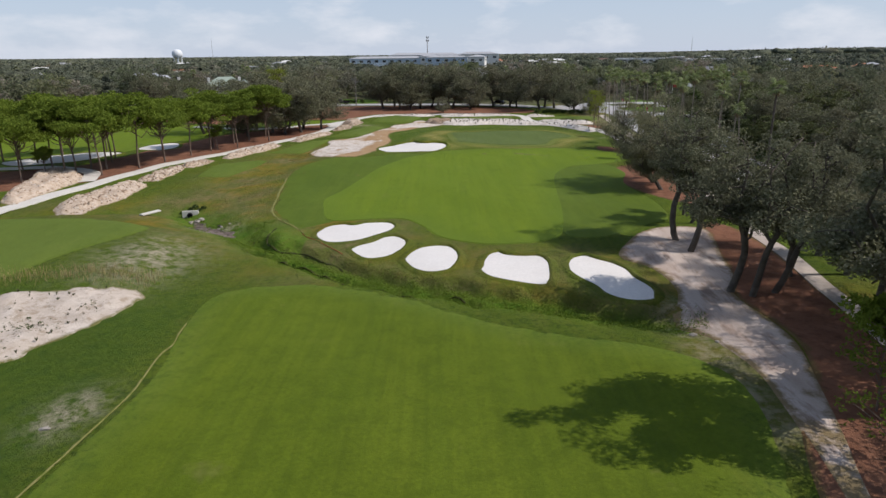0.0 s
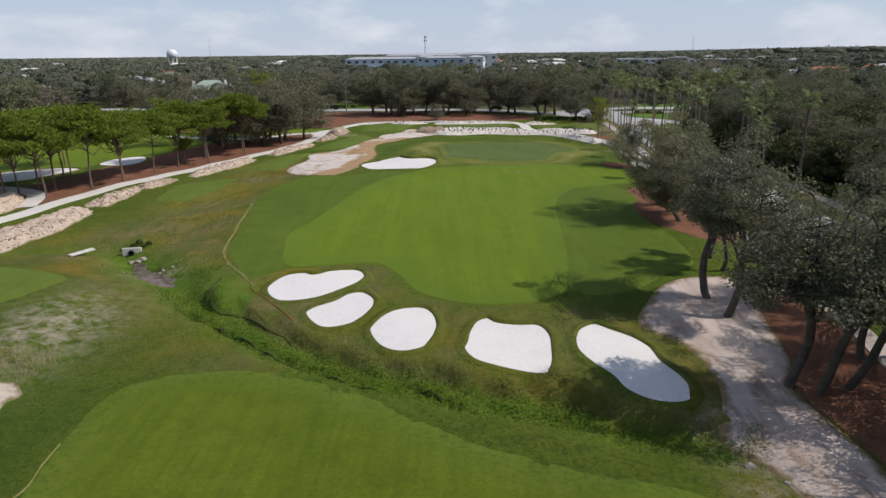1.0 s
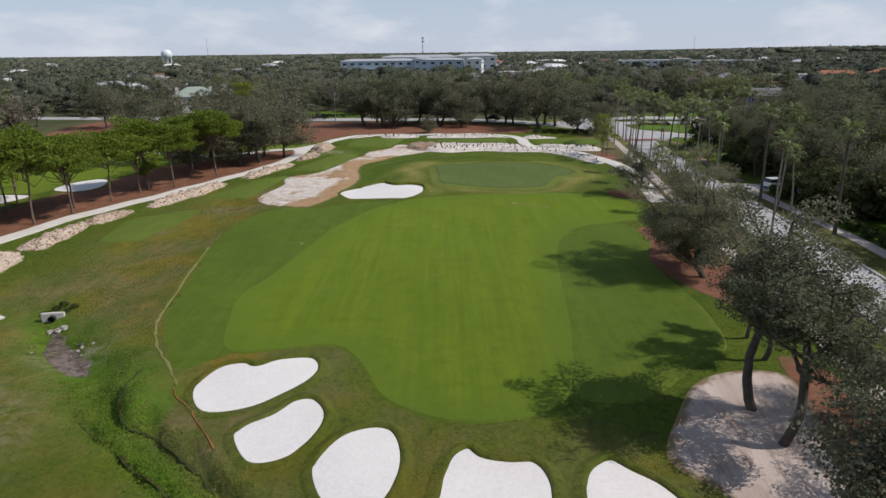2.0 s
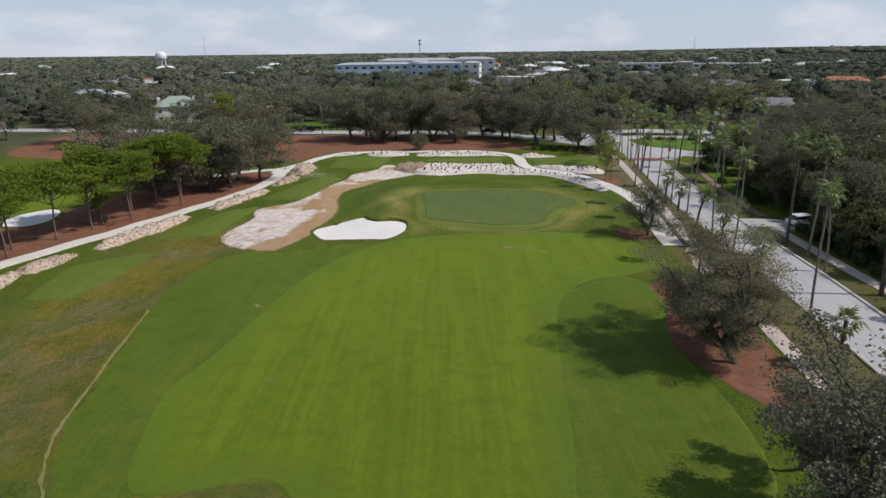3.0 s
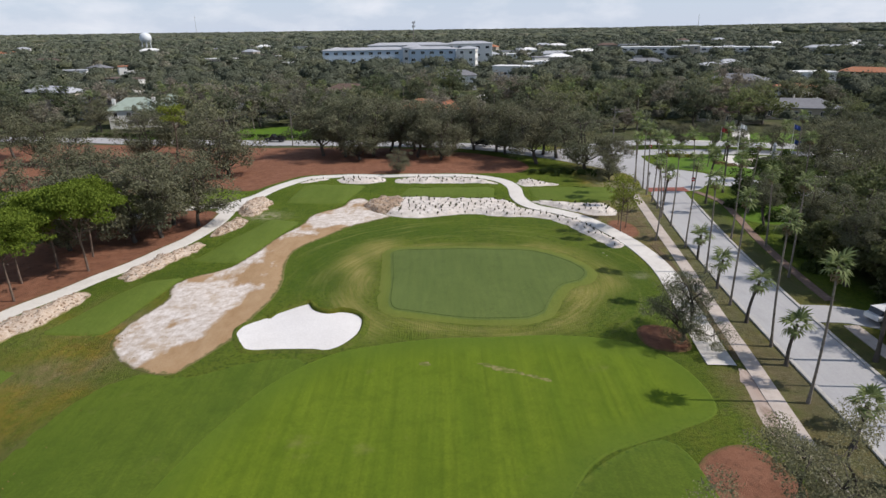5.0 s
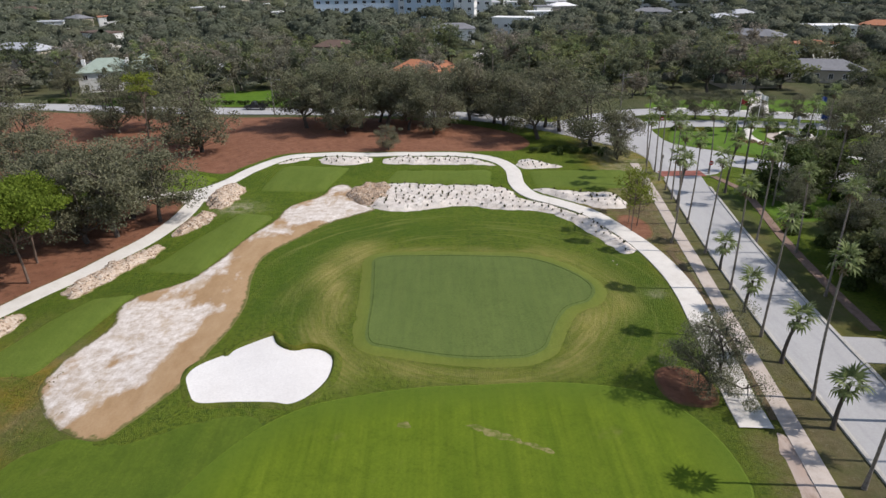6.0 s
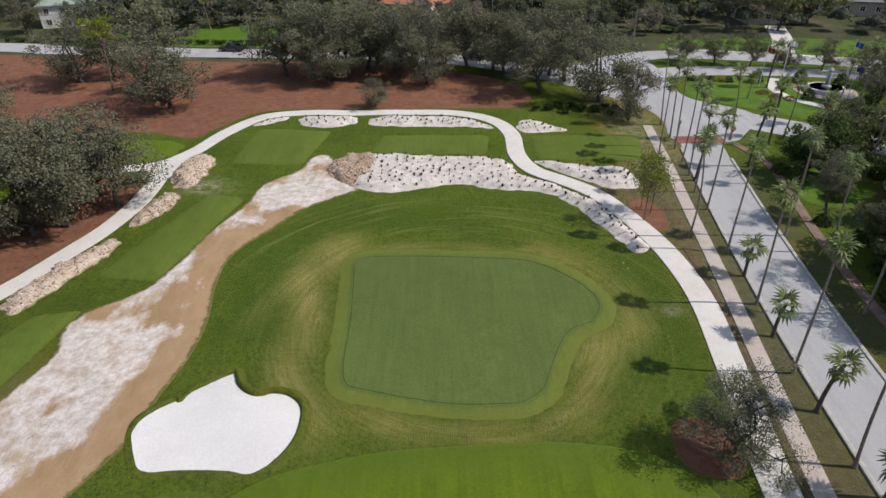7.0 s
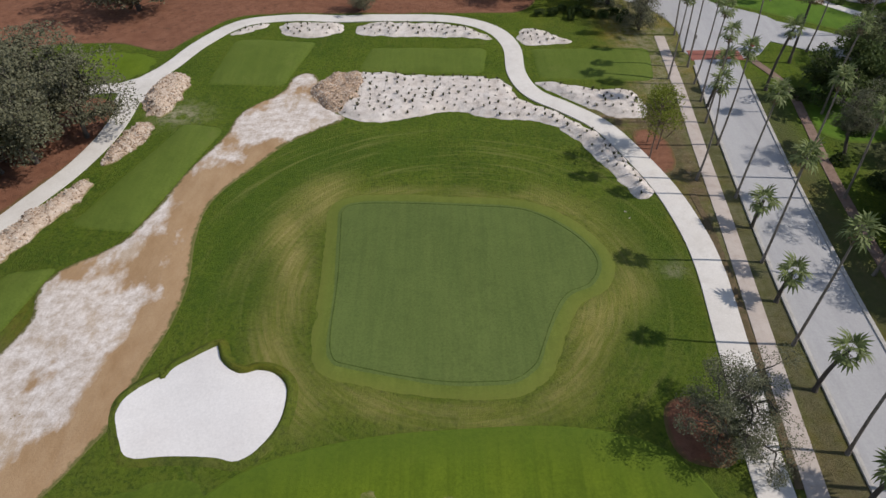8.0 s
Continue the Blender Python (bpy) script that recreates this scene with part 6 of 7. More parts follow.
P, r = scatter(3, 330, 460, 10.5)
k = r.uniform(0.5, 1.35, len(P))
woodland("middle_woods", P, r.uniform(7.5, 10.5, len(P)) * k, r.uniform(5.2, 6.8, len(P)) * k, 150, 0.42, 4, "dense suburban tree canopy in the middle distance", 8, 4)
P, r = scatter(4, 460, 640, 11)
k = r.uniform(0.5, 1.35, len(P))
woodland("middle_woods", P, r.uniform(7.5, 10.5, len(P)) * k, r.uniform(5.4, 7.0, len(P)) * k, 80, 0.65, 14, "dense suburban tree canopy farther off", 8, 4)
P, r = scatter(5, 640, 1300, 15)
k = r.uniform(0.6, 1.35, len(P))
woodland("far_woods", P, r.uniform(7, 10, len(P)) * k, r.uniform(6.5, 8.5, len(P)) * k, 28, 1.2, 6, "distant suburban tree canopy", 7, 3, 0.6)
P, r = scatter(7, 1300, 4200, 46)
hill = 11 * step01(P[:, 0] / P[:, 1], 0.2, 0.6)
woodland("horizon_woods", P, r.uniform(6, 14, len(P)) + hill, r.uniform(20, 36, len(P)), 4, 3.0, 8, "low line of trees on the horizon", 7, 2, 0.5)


# ---------------------------------------------------------------- buildings
M_WALLWHITE = plain_mat("white_stucco", (0.72, 0.71, 0.68), 0.9, 0, 0.15)
M_WALLBLUE = plain_mat("blue_grey_siding", (0.46, 0.55, 0.64), 0.8, 0, 0.15)
M_WALLTAN = plain_mat("tan_stucco", (0.46, 0.40, 0.32), 0.9, 0, 0.2)
M_ROOFGREEN = plain_mat("pale_green_metal_roof", (0.30, 0.36, 0.30), 0.6, 0, 0.2, 0.6)
M_ROOFGREY = plain_mat("grey_shingle_roof", (0.20, 0.20, 0.21), 0.85, 0, 0.3, 0.8)
M_ROOFPALE = plain_mat("pale_grey_roof", (0.40, 0.41, 0.43), 0.8, 0, 0.25, 0.4)
M_ROOFORANGE = plain_mat("orange_clay_tile_roof", (0.42, 0.17, 0.085), 0.85, 0, 0.35, 1.5)
M_ROOFBROWN = plain_mat("brown_shingle_roof", (0.13, 0.085, 0.065), 0.9, 0, 0.35, 1.5)
M_PANE = plain_mat("dark_window_glass", (0.03, 0.035, 0.04), 0.12, 0, 0.1, 1.0, 0.6)
M_TRIM = plain_mat("white_trim", (0.75, 0.74, 0.72), 0.7, 0, 0.1)
M_STEEL = plain_mat("galvanised_steel", (0.36, 0.37, 0.38), 0.5, 0.6, 0.2)
M_POLE = plain_mat("grey_weathered_pole", (0.22, 0.20, 0.18), 0.85, 0, 0.25)
M_TANK = plain_mat("white_tank_paint", (0.70, 0.73, 0.75), 0.5, 0, 0.15, 0.1)
M_BLACKPAINT = plain_mat("black_car_paint", (0.015, 0.016, 0.018), 0.25, 0, 0.1, 3.0, 0.6)
M_WHITEPAINT = plain_mat("white_car_paint", (0.70, 0.71, 0.72), 0.3, 0, 0.05, 3.0, 0.6)
M_TYRE = plain_mat("black_tyre_rubber", (0.02, 0.02, 0.02), 0.9)
M_ROCK = speckled_mat("grey_field_stone", (0.30, 0.27, 0.23), (0.42, 0.38, 0.33), (0.17, 0.15, 0.12), 3.0, 0.95, 0.7, 0.04, 0.5)
M_SIGNRED = plain_mat("red_sign_face", (0.45, 0.03, 0.03), 0.5)
M_FLAGRED = plain_mat("red_flag_cloth", (0.40, 0.05, 0.05), 0.8)
M_FLAGBLUE = plain_mat("blue_flag_cloth", (0.05, 0.09, 0.32), 0.8)
M_FLOWER = leaf_mat("flower_bed_leaves", (0.20, 0.10, 0.06), (0.28, 0.16, 0.12), (0.14, 0.12, 0.04), 0.8, 0.1)
M_YELLOWSHRUB = leaf_mat("golden_shrub_leaves", (0.24, 0.22, 0.03), (0.34, 0.30, 0.05), (0.2, 0.2, 0.05), 0.8, 0.2)
M_WATER = plain_mat("fountain_water", (0.10, 0.15, 0.17), 0.08, 0, 0.2, 1.0, 0.6)


def box_bm(x0, x1, y0, y1, z0, z1, bevel=0.0):
    bm = bmesh.new()
    bmesh.ops.create_cube(bm, size=1.0, matrix=Matrix.Translation(((x0 + x1) / 2, (y0 + y1) / 2, (z0 + z1) / 2)) @ Matrix.Diagonal((x1 - x0, y1 - y0, z1 - z0, 1)))
    if bevel:
        bmesh.ops.bevel(bm, geom=bm.edges[:], offset=bevel, segments=2, affect="EDGES")
    return bm


def hip_bm(w, d, z, rise, eave=0.5):
    """A hip roof over a plan w by d, with eaves and a fascia."""
    bm = bmesh.new()
    x, y = w / 2 + eave, d / 2 + eave
    ridge = max(x - y, 0.3)
    lo = [bm.verts.new(p) for p in ((-x, -y, z - 0.25), (x, -y, z - 0.25), (x, y, z - 0.25), (-x, y, z - 0.25))]
    up = [bm.verts.new(p) for p in ((-x, -y, z), (x, -y, z), (x, y, z), (-x, y, z))]
    a, b = bm.verts.new((-ridge, 0, z + rise)), bm.verts.new((ridge, 0, z + rise))
    bm.faces.new(lo[::-1])
    for i in range(4):
        bm.faces.new((lo[i], lo[(i + 1) % 4], up[(i + 1) % 4], up[i]))
    bm.faces.new((up[0], up[1], b, a))
    bm.faces.new((up[2], up[3], a, b))
    bm.faces.new((up[1], up[2], b))
    bm.faces.new((up[3], up[0], a))
    return bm


def window_meshes(w, h):
    """Frame and pane of a window facing -y."""
    bm = bmesh.new()
    t = 0.09
    for x0, x1, z0, z1 in ((-w / 2 - t, -w / 2, -h / 2 - t, h / 2 + t), (w / 2, w / 2 + t, -h / 2 - t, h / 2 + t), (-w / 2, w / 2, h / 2, h / 2 + t), (-w / 2, w / 2, -h / 2 - t, -h / 2), (-0.03, 0.03, -h / 2, h / 2)):
        bmesh.ops.create_cube(bm, size=1.0, matrix=Matrix.Translation(((x0 + x1) / 2, -0.05, (z0 + z1) / 2)) @ Matrix.Diagonal((x1 - x0, 0.12, z1 - z0, 1)))
    f = bpy.data.meshes.new("window_frame")
    bm.to_mesh(f)
    bm.free()
    f.materials.append(M_TRIM)
    bm = box_bm(-w / 2, w / 2, -0.03, 0.02, -h / 2, h / 2)
    p = bpy.data.meshes.new("pane")
    bm.to_mesh(p)
    bm.free()
    p.materials.append(M_PANE)
    return f, p


WINDOWS = {}


def add_window(parent, x, y, z, turn, w, h):
    if (w, h) not in WINDOWS:
        WINDOWS[(w, h)] = window_meshes(w, h)
    f, p = WINDOWS[(w, h)]
    fr = part("window", f, parent)
    fr.matrix_basis = pose(x, y, z, 0, 0, turn)
    part("pane", p, fr)


def house(name, x, y, w, d, h, turn, wall, roof, rise, label, category="house", storeys=1, per=3.2, chimneys=(), flat=False, group="", win=(1.1, 1.3), z=0.0):
    e = empty(name, x, y, z, radians(turn))
    tagged(e, label, category, group)
    part("wall", (box_bm(-w / 2, w / 2, -d / 2, d / 2, -0.5, h), wall), e)
    if flat:
        part("roof", (box_bm(-w / 2 - 0.3, w / 2 + 0.3, -d / 2 - 0.3, d / 2 + 0.3, h, h + 0.5, 0.05), roof), e)
    else:
        part("roof", (hip_bm(w, d, h + 0.25, rise), roof), e)
    sh = h / storeys
    for s in range(storeys):
        zc = sh * (s + 0.55)
        n = max(1, int(w / per))
        for k in range(n):
            add_window(e, -w / 2 + w * (k + 0.5) / n, -d / 2, zc, 0, *win)
        n = max(1, int(d / per))
        for k in range(n):
            for side, tr in ((-1, -90), (1, 90)):
                add_window(e, side * w / 2, -d / 2 + d * (k + 0.5) / n, zc, tr, *win)
    for cx, cy, ch in chimneys:
        part("chimney", (box_bm(cx - 0.5, cx + 0.5, cy - 0.5, cy + 0.5, h, h + ch, 0.06), M_WALLWHITE), e, "white square chimney")
    return e


house("house", -87, 262, 15, 10, 5.4, 18, M_WALLWHITE, M_ROOFGREEN, 3.2, "large white house with a pale green hip roof", storeys=2, chimneys=((-6.2, 0, 3.2), (5.4, -1.5, 3.4)))
house("house", -78, 268, 10, 9, 5.8, 18, M_WALLWHITE, M_ROOFGREEN, 3.2, "white house wing with a pale green hip roof", storeys=2)
house("house", -108, 283, 14, 10, 5, 6, M_WALLWHITE, M_ROOFGREY, 3.0, "house with a dark grey roof among trees", storeys=2, chimneys=((5.5, 0, 3.4), (-6, 1, 3.2)))
house("house", -63, 274, 11, 8, 4, -6, M_WALLWHITE, M_ROOFPALE, 1.8, "small white house behind palms")
house("house", 3, 262, 14, 10, 4.2, -14, M_WALLTAN, M_ROOFORANGE, 2.9, "house with an orange clay tile hip roof")
house("house", 11, 265, 10, 9, 3.8, 20, M_WALLTAN, M_ROOFORANGE, 2.6, "house wing with an orange clay tile roof")
house("house", 121, 262, 22, 11, 3.4, -16, M_WALLTAN, M_ROOFGREY, 2.4, "low house with a dark grey shingle roof")
house("house", 96, 254, 16, 10, 3.4, 5, M_WALLTAN, M_ROOFBROWN, 2.2, "low house with a brown roof among oaks")
house("house", 62, 106, 16, 11, 3.3, 68, M_WALLTAN, M_ROOFBROWN, 2.3, "tan house with a brown hip roof behind the hedge")
house("house", 67, 142, 12, 9, 3.3, 82, M_WALLWHITE, M_ROOFPALE, 2.0, "white house with a pale roof behind garden trees")
# apartment block
APT = "long apartment block with white and blue-grey walls"
house("apartment_building", -44, 528, 60, 16, 13.4, 6, M_WALLBLUE, M_ROOFPALE, 1.5, APT, "building", 3, 6, win=(2.6, 1.7))
house("apartment_building", 3, 520, 32, 16, 13.8, -4, M_WALLBLUE, M_ROOFPALE, 1.5, APT, "building", 3, 6, win=(2.6, 1.7))
house("apartment_building", -11, 532, 14, 20, 14.6, 0, M_WALLWHITE, M_ROOFPALE, 2.2, "white stair tower of the apartment block", "building", 3, 4.5, win=(2.0, 1.6))
house("apartment_building", 27, 514, 12, 22, 14, -8, M_WALLWHITE, M_ROOFPALE, 1.5, "white end wing of the apartment block", "building", 3, 4.5, win=(2.0, 1.6))
house("apartment_building", -15, 556, 60, 15, 15.6, 4, M_WALLWHITE, M_ROOFPALE, 1.7, APT, "building", 3, 6, win=(2.6, 1.7))
house("apartment_building", 30, 560, 34, 15, 16, -5, M_WALLWHITE, M_ROOFPALE, 1.7, APT, "building", 3, 6, win=(2.6, 1.7))
house("office_building", 182, 600, 52, 14, 10.5, -14, M_WALLWHITE, M_TRIM, 0, "long white flat-roofed building with dark windows", "building", 3, 5.5, flat=True, win=(3.2, 1.3))
house("office_building", 208, 590, 12, 16, 11.5, -14, M_WALLTAN, M_TRIM, 0, "cream end block of a flat-roofed building", "building", 3, 5.5, flat=True, win=(2.2, 1.3))
house("office_building", 248, 606, 62, 14, 9.5, -14, M_WALLWHITE, M_TRIM, 0, "long white flat-roofed building with dark windows", "building", 3, 5.5, flat=True, win=(3.2, 1.3))
house("warehouse", -152, 545, 24, 12, 8.0, 4, M_WALLTAN, M_TRIM, 0, "low building with a white flat roof", "building", 1, 6, flat=True)
house("warehouse", -116, 590, 16, 10, 7.5, 4, M_WALLTAN, M_TRIM, 0, "low building with a white flat roof", "building", 1, 6, flat=True)

for k, (x, y) in enumerate(HOUSE_SPOTS):
    flat = k % 3 == 0
    roof = (M_ROOFPALE, M_ROOFGREY, M_TRIM, M_ROOFPALE, M_ROOFBROWN, M_TRIM, M_ROOFORANGE)[k % 7]
    house("house", x, y, hr.uniform(11, 22), hr.uniform(8, 11), hr.uniform(4.0, 6.5) + 0.003 * y, hr.uniform(-40, 40), (M_WALLWHITE, M_WALLTAN, M_WALLWHITE)[k % 3], roof, 2.0, "pale suburban house half hidden by trees", "house", 1, 5, flat=flat, group="houses among the trees", win=(1.6, 1.2))


for x, y, w, kind in PALE_SPOTS:
    house("house", x, y, w, 10, 6.5, -8 + (x * 7) % 17, M_WALLWHITE, (M_TRIM, M_ROOFPALE, M_ROOFGREY)[kind], 2.2, "pale low building with a light roof among trees", "building", 2, 4, flat=kind == 0, group="houses among the trees", win=(1.6, 1.2))


# water tower, masts
def water_tower(x, y):
    e = empty("water_tower", x, y, 0, 0.0, 0.74)
    tagged(e, "white bulb water tower on the horizon", "water tower")
    bm = bmesh.new()
    prof = [(0.2, 0), (6.0, 1.0), (8.4, 3.5), (9, 7), (8.4, 10.5), (6.0, 13.6), (2.2, 15), (0.2, 15.2)]
    n = 28
    rings = [[bm.verts.new((r * math.cos(2 * math.pi * k / n), r * math.sin(2 * math.pi * k / n), 19.5 + z)) for k in range(n)] for r, z in prof]
    for a, b in zip(rings, rings[1:]):
        for k in range(n):
            bm.faces.new((a[k], a[(k + 1) % n], b[(k + 1) % n], b[k])).smooth = True
    part("tank", (bm, M_TANK), e)
    for k in range(6):
        a = 2 * math.pi * k / 6
        V, F = tube([(8 * math.cos(a), 8 * math.sin(a), 0), (7 * math.cos(a), 7 * math.sin(a), 22)], [0.5, 0.45], 8)
        part("leg", fast_mesh("leg", V, F, [M_TANK]), e)
    V, F = tube([(0, 0, 0), (0, 0, 21)], [1.1, 1.1], 10)
    part("riser", fast_mesh("riser", V, F, [M_TANK]), e)


water_tower(-340, 850)


def mast(x, y, h, top, label, arms=True):
    e = empty("radio_mast", x, y, 0)
    tagged(e, label, "mast")
    V, F = tube([(0, 0, 0), (0, 0, h)], [0.4, 0.25], 8)
    part("pole", fast_mesh("pole", V, F, [M_POLE]), e)
    if arms:
        for z in (h - 1.2, h - 4.2):
            for k in range(3):
                a = 2.1 * k
                part("antenna", (box_bm(1.2 * math.cos(a) - 0.25, 1.2 * math.cos(a) + 0.25, 1.2 * math.sin(a) - 0.2, 1.2 * math.sin(a) + 0.2, z - 1.0, z + 1.0, 0.05), M_POLE), e)
            part("platform", (box_bm(-1.3, 1.3, -0.12, 0.12, z - 0.15, z + 0.15), M_POLE), e)


mast(-15, 640, 33, True, "grey telephone mast above the trees")
mast(-610, 1760, 60, False, "thin distant radio mast", False)
mast(560, 1500, 46, False, "thin distant radio mast", False)


def utility_pole(x, y, h, turn, label):
    e = empty("utility_pole", x, y, None, radians(turn))
    tagged(e, label, "utility pole")
    V, F = tube([(0, 0, -0.3), (0, 0, h)], [0.17, 0.11], 8)
    part("pole", fast_mesh("pole", V, F, [M_POLE]), e)
    part("crossarm", (box_bm(-1.1, 1.1, -0.06, 0.06, h - 0.9, h - 0.75, 0.01), M_POLE), e)
    for k in (-0.9, 0, 0.9):
        part("insulator", (box_bm(k - 0.06, k + 0.06, -0.06, 0.06, h - 0.75, h - 0.5, 0.02), M_STEEL), e)
    V, F = tube([(0, 0, h - 1.6), (0.8, 0, h - 1.3), (1.7, 0, h - 1.25)], [0.05, 0.05, 0.05], 6)
    part("lamp_arm", fast_mesh("lamp_arm", V, F, [M_STEEL]), e)
    part("lamp_head", (box_bm(1.5, 2.1, -0.13, 0.13, h - 1.36, h - 1.2, 0.03), M_STEEL), e)


utility_pole(-29.9, 222.8, 9.4, 10, "grey utility pole with a street lamp arm")
utility_pole(53.5, 226.0, 8.5, -10, "grey utility pole by the boulevard")


# vehicles
def vehicle(name, x, y, turn, paint, length, width, height, label, pickup=False):
    e = empty(name, x, y, z_at(x, y) + 0.09, radians(turn))
    tagged(e, label, "car")
    L, W = length / 2, width / 2
    bm = bmesh.new()
    side = [(-L, 0.45), (-L, 0.95), (-L * 0.62, 1.0), (L * 0.45, 1.0), (L * 0.97, 0.85), (L, 0.45)]
    va = [bm.verts.new((px, -W, pz)) for px, pz in side]
    vb = [bm.verts.new((px, W, pz)) for px, pz in side]
    bm.faces.new(va)
    bm.faces.new(vb[::-1])
    for i in range(len(side)):
        j = (i + 1) % len(side)
        bm.faces.new((va[j], va[i], vb[i], vb[j]))
    bmesh.ops.bevel(bm, geom=bm.edges[:], offset=0.07, segments=2, affect="EDGES")
    part("body", (bm, paint), e)
    back = -L * 0.1 if pickup else -L * 0.85
    cab = [(back, 1.0), (back + 0.25, height), (L * 0.22, height), (L * 0.48, 1.0)]
    bm = bmesh.new()
    va = [bm.verts.new((px, -W * 0.88, pz)) for px, pz in cab]
    vb = [bm.verts.new((px, W * 0.88, pz)) for px, pz in cab]
    bm.faces.new(va)
    bm.faces.new(vb[::-1])
    for i in range(4):
        j = (i + 1) % 4
        bm.faces.new((va[j], va[i], vb[i], vb[j]))
    bmesh.ops.bevel(bm, geom=bm.edges[:], offset=0.06, segments=2, affect="EDGES")
    c = part("cabin", (bm, M_PANE), e, "dark glazed cabin")
    part("roof", (box_bm(back + 0.22, L * 0.24, -W * 0.86, W * 0.86, height - 0.01, height + 0.06, 0.02), paint), c)
    if pickup:
        part("cargo_rail", (box_bm(-L * 0.98, -L * 0.12, -W, -W + 0.1, 0.95, 1.3, 0.02), paint), e)
        part("cargo_rail", (box_bm(-L * 0.98, -L * 0.12, W - 0.1, W, 0.95, 1.3, 0.02), paint), e)
    for wx in (-L * 0.6, L * 0.62):
        for wy in (-W + 0.08, W - 0.08):
            V, F = tube([(wx, wy - 0.13, 0.34), (wx, wy - 0.125, 0.34), (wx, wy + 0.125, 0.34), (wx, wy + 0.13, 0.34)], [0.2, 0.35, 0.35, 0.2], 14)
            part("wheel", fast_mesh("wheel", V, F, [M_TYRE]), e)


vehicle("pickup_truck", -36, 229.2, 172, M_BLACKPAINT, 5.8, 2.0, 1.85, "black pickup truck on the main road", True)
vehicle("car", 18.4, 218.6, 152, M_BLACKPAINT, 4.6, 1.8, 1.5, "dark car on the main road behind the oaks")
vehicle("car", 53.4, 117.0, 12, M_WHITEPAINT, 4.7, 1.8, 1.5, "white car parked in a driveway by the hedge")


# ---------------------------------------------------------------- right-hand gardens
patch("lawn", region([(54.4, 191.4), (57, 200), (60, 202.8), (68, 203), (76, 201.6), (74, 192), (78, 184), (86, 176), (80, 171.5), (73, 176.6), (66.4, 181.8), (60, 187)]), M_LAWN, 0.09, 1.6, 0.1, 1.0, label="bright green lawn of the garden island", category="lawn")
patch("lawn", region([(58, 213), (64, 214.2), (74, 212.2), (88, 208.6), (104, 203.6), (104, 202.6), (88, 206.9), (74, 210.4), (64, 211.8)]), M_FAIRDARK, 0.075, 1.6, 0.08, 0.6, label="grass median of the boulevard", category="lawn")
patch("lawn", region([(60, 225), (72, 223), (86, 219), (104, 213), (118, 210), (116, 224), (100, 232), (80, 234), (64, 232)]), M_LAWN, 0.05, 2.0, label="green front lawn across the boulevard", category="lawn")
patch("lawn", region([(-52, 235), (-38, 233), (-26, 232), (-24, 238), (-28, 250), (-40, 256), (-54, 250)]), M_LAWN, 0.05, 2.0, label="green front lawn across the main road", category="lawn")
patch("lawn", region([(-78, 237), (-66, 236), (-66, 246), (-78, 250)]), M_LAWN, 0.05, 2.0, label="green front lawn across the main road", category="lawn")
patch("lawn", region([(50, 90), (55, 92), (58, 100), (56, 108), (51, 104)]), M_LAWN, 0.05, 1.5, label="green front lawn behind the hedge", category="lawn")
patch("lawn", region([(55, 152), (61, 150), (66, 156), (64, 164), (58, 163)]), M_LAWN, 0.05, 1.5, label="green garden lawn", category="lawn")
ribbon("driveway", smooth_line([(46.4, 119), (50, 118.4), (55, 115.5), (60, 113.8)]), 4.2, M_ROAD, 0.07, "grey driveway off the street", "driveway")
ribbon("driveway", smooth_line([(83, 217), (86, 224), (90, 233), (94, 246)]), 4.5, M_PATH, 0.1, "pale concrete driveway across the boulevard", "driveway")
ribbon("side_street", LANE, 7.0, M_PATH, 0.06, "pale side street between the houses", "road")
ribbon("garden_walk", smooth_line([(54, 170), (55.6, 163), (54.6, 155), (52.8, 145), (51.6, 136), (50.8, 128), (50.4, 122)]), 1.1, M_OLDBRICK, 0.08, "faded reddish brick garden walk beside the street", "path", across=2)
ribbon("garden_walk", smooth_line([(49, 116), (48.8, 108), (48.6, 98), (48.4, 88), (47, 74)]), 1.5, M_WALKWAY, 0.08, "old tan concrete sidewalk across the street", "path", across=2)
ribbon("garden_walk", smooth_line([(61, 224.6), (72, 222.4), (86, 218.4), (100, 213.8)]), 1.3, M_PATH, 0.09, "pale sidewalk across the boulevard", "path", across=2)
ribbon("garden_walk", smooth_line([(74, 201.6), (71.4, 197), (71, 192), (73, 187.6), (77, 183), (84, 178), (92, 172)]), 1.8, M_PATH, 0.21, "pale curving walk on the garden island", "path", across=2)


def shrub_mesh(name, n, size, mat, seed, sx=1.0, sy=1.0, sz=1.0, square=0.0):
    """A clipped or loose shrub: leaf sprays over a low mound, thick at the outside."""
    r = np.random.default_rng(seed)
    d = r.normal(size=(n, 3))
    d /= np.linalg.norm(d, axis=1)[:, None]
    if square:
        d = np.sign(d) * np.abs(d) ** (1 - square)
    d[:, 2] = np.abs(d[:, 2])
    k = r.uniform(0.75, 1.03, (n, 1))
    V, F = leaf_quads(d * k * (sx, sy, sz), size, r, 0.3)
    return fast_mesh(name, V, F, [mat])


BALL = shrub_mesh("leaves", 700, 0.16, M_SHRUB, 61, 1.25, 1.25, 2.3)
LOOSE = shrub_mesh("leaves", 420, 0.15, M_SHRUB, 62, 1.0, 1.0, 1.1)
YELLOW = shrub_mesh("leaves", 300, 0.14, M_YELLOWSHRUB, 63, 0.9, 0.9, 0.9)
FLOWER = shrub_mesh("leaves", 420, 0.12, M_FLOWER, 64, 1.6, 1.1, 0.5)
HEDGE = shrub_mesh("leaves", 900, 0.16, M_SHRUB, 65, 2.3, 0.65, 1.25, 0.55)


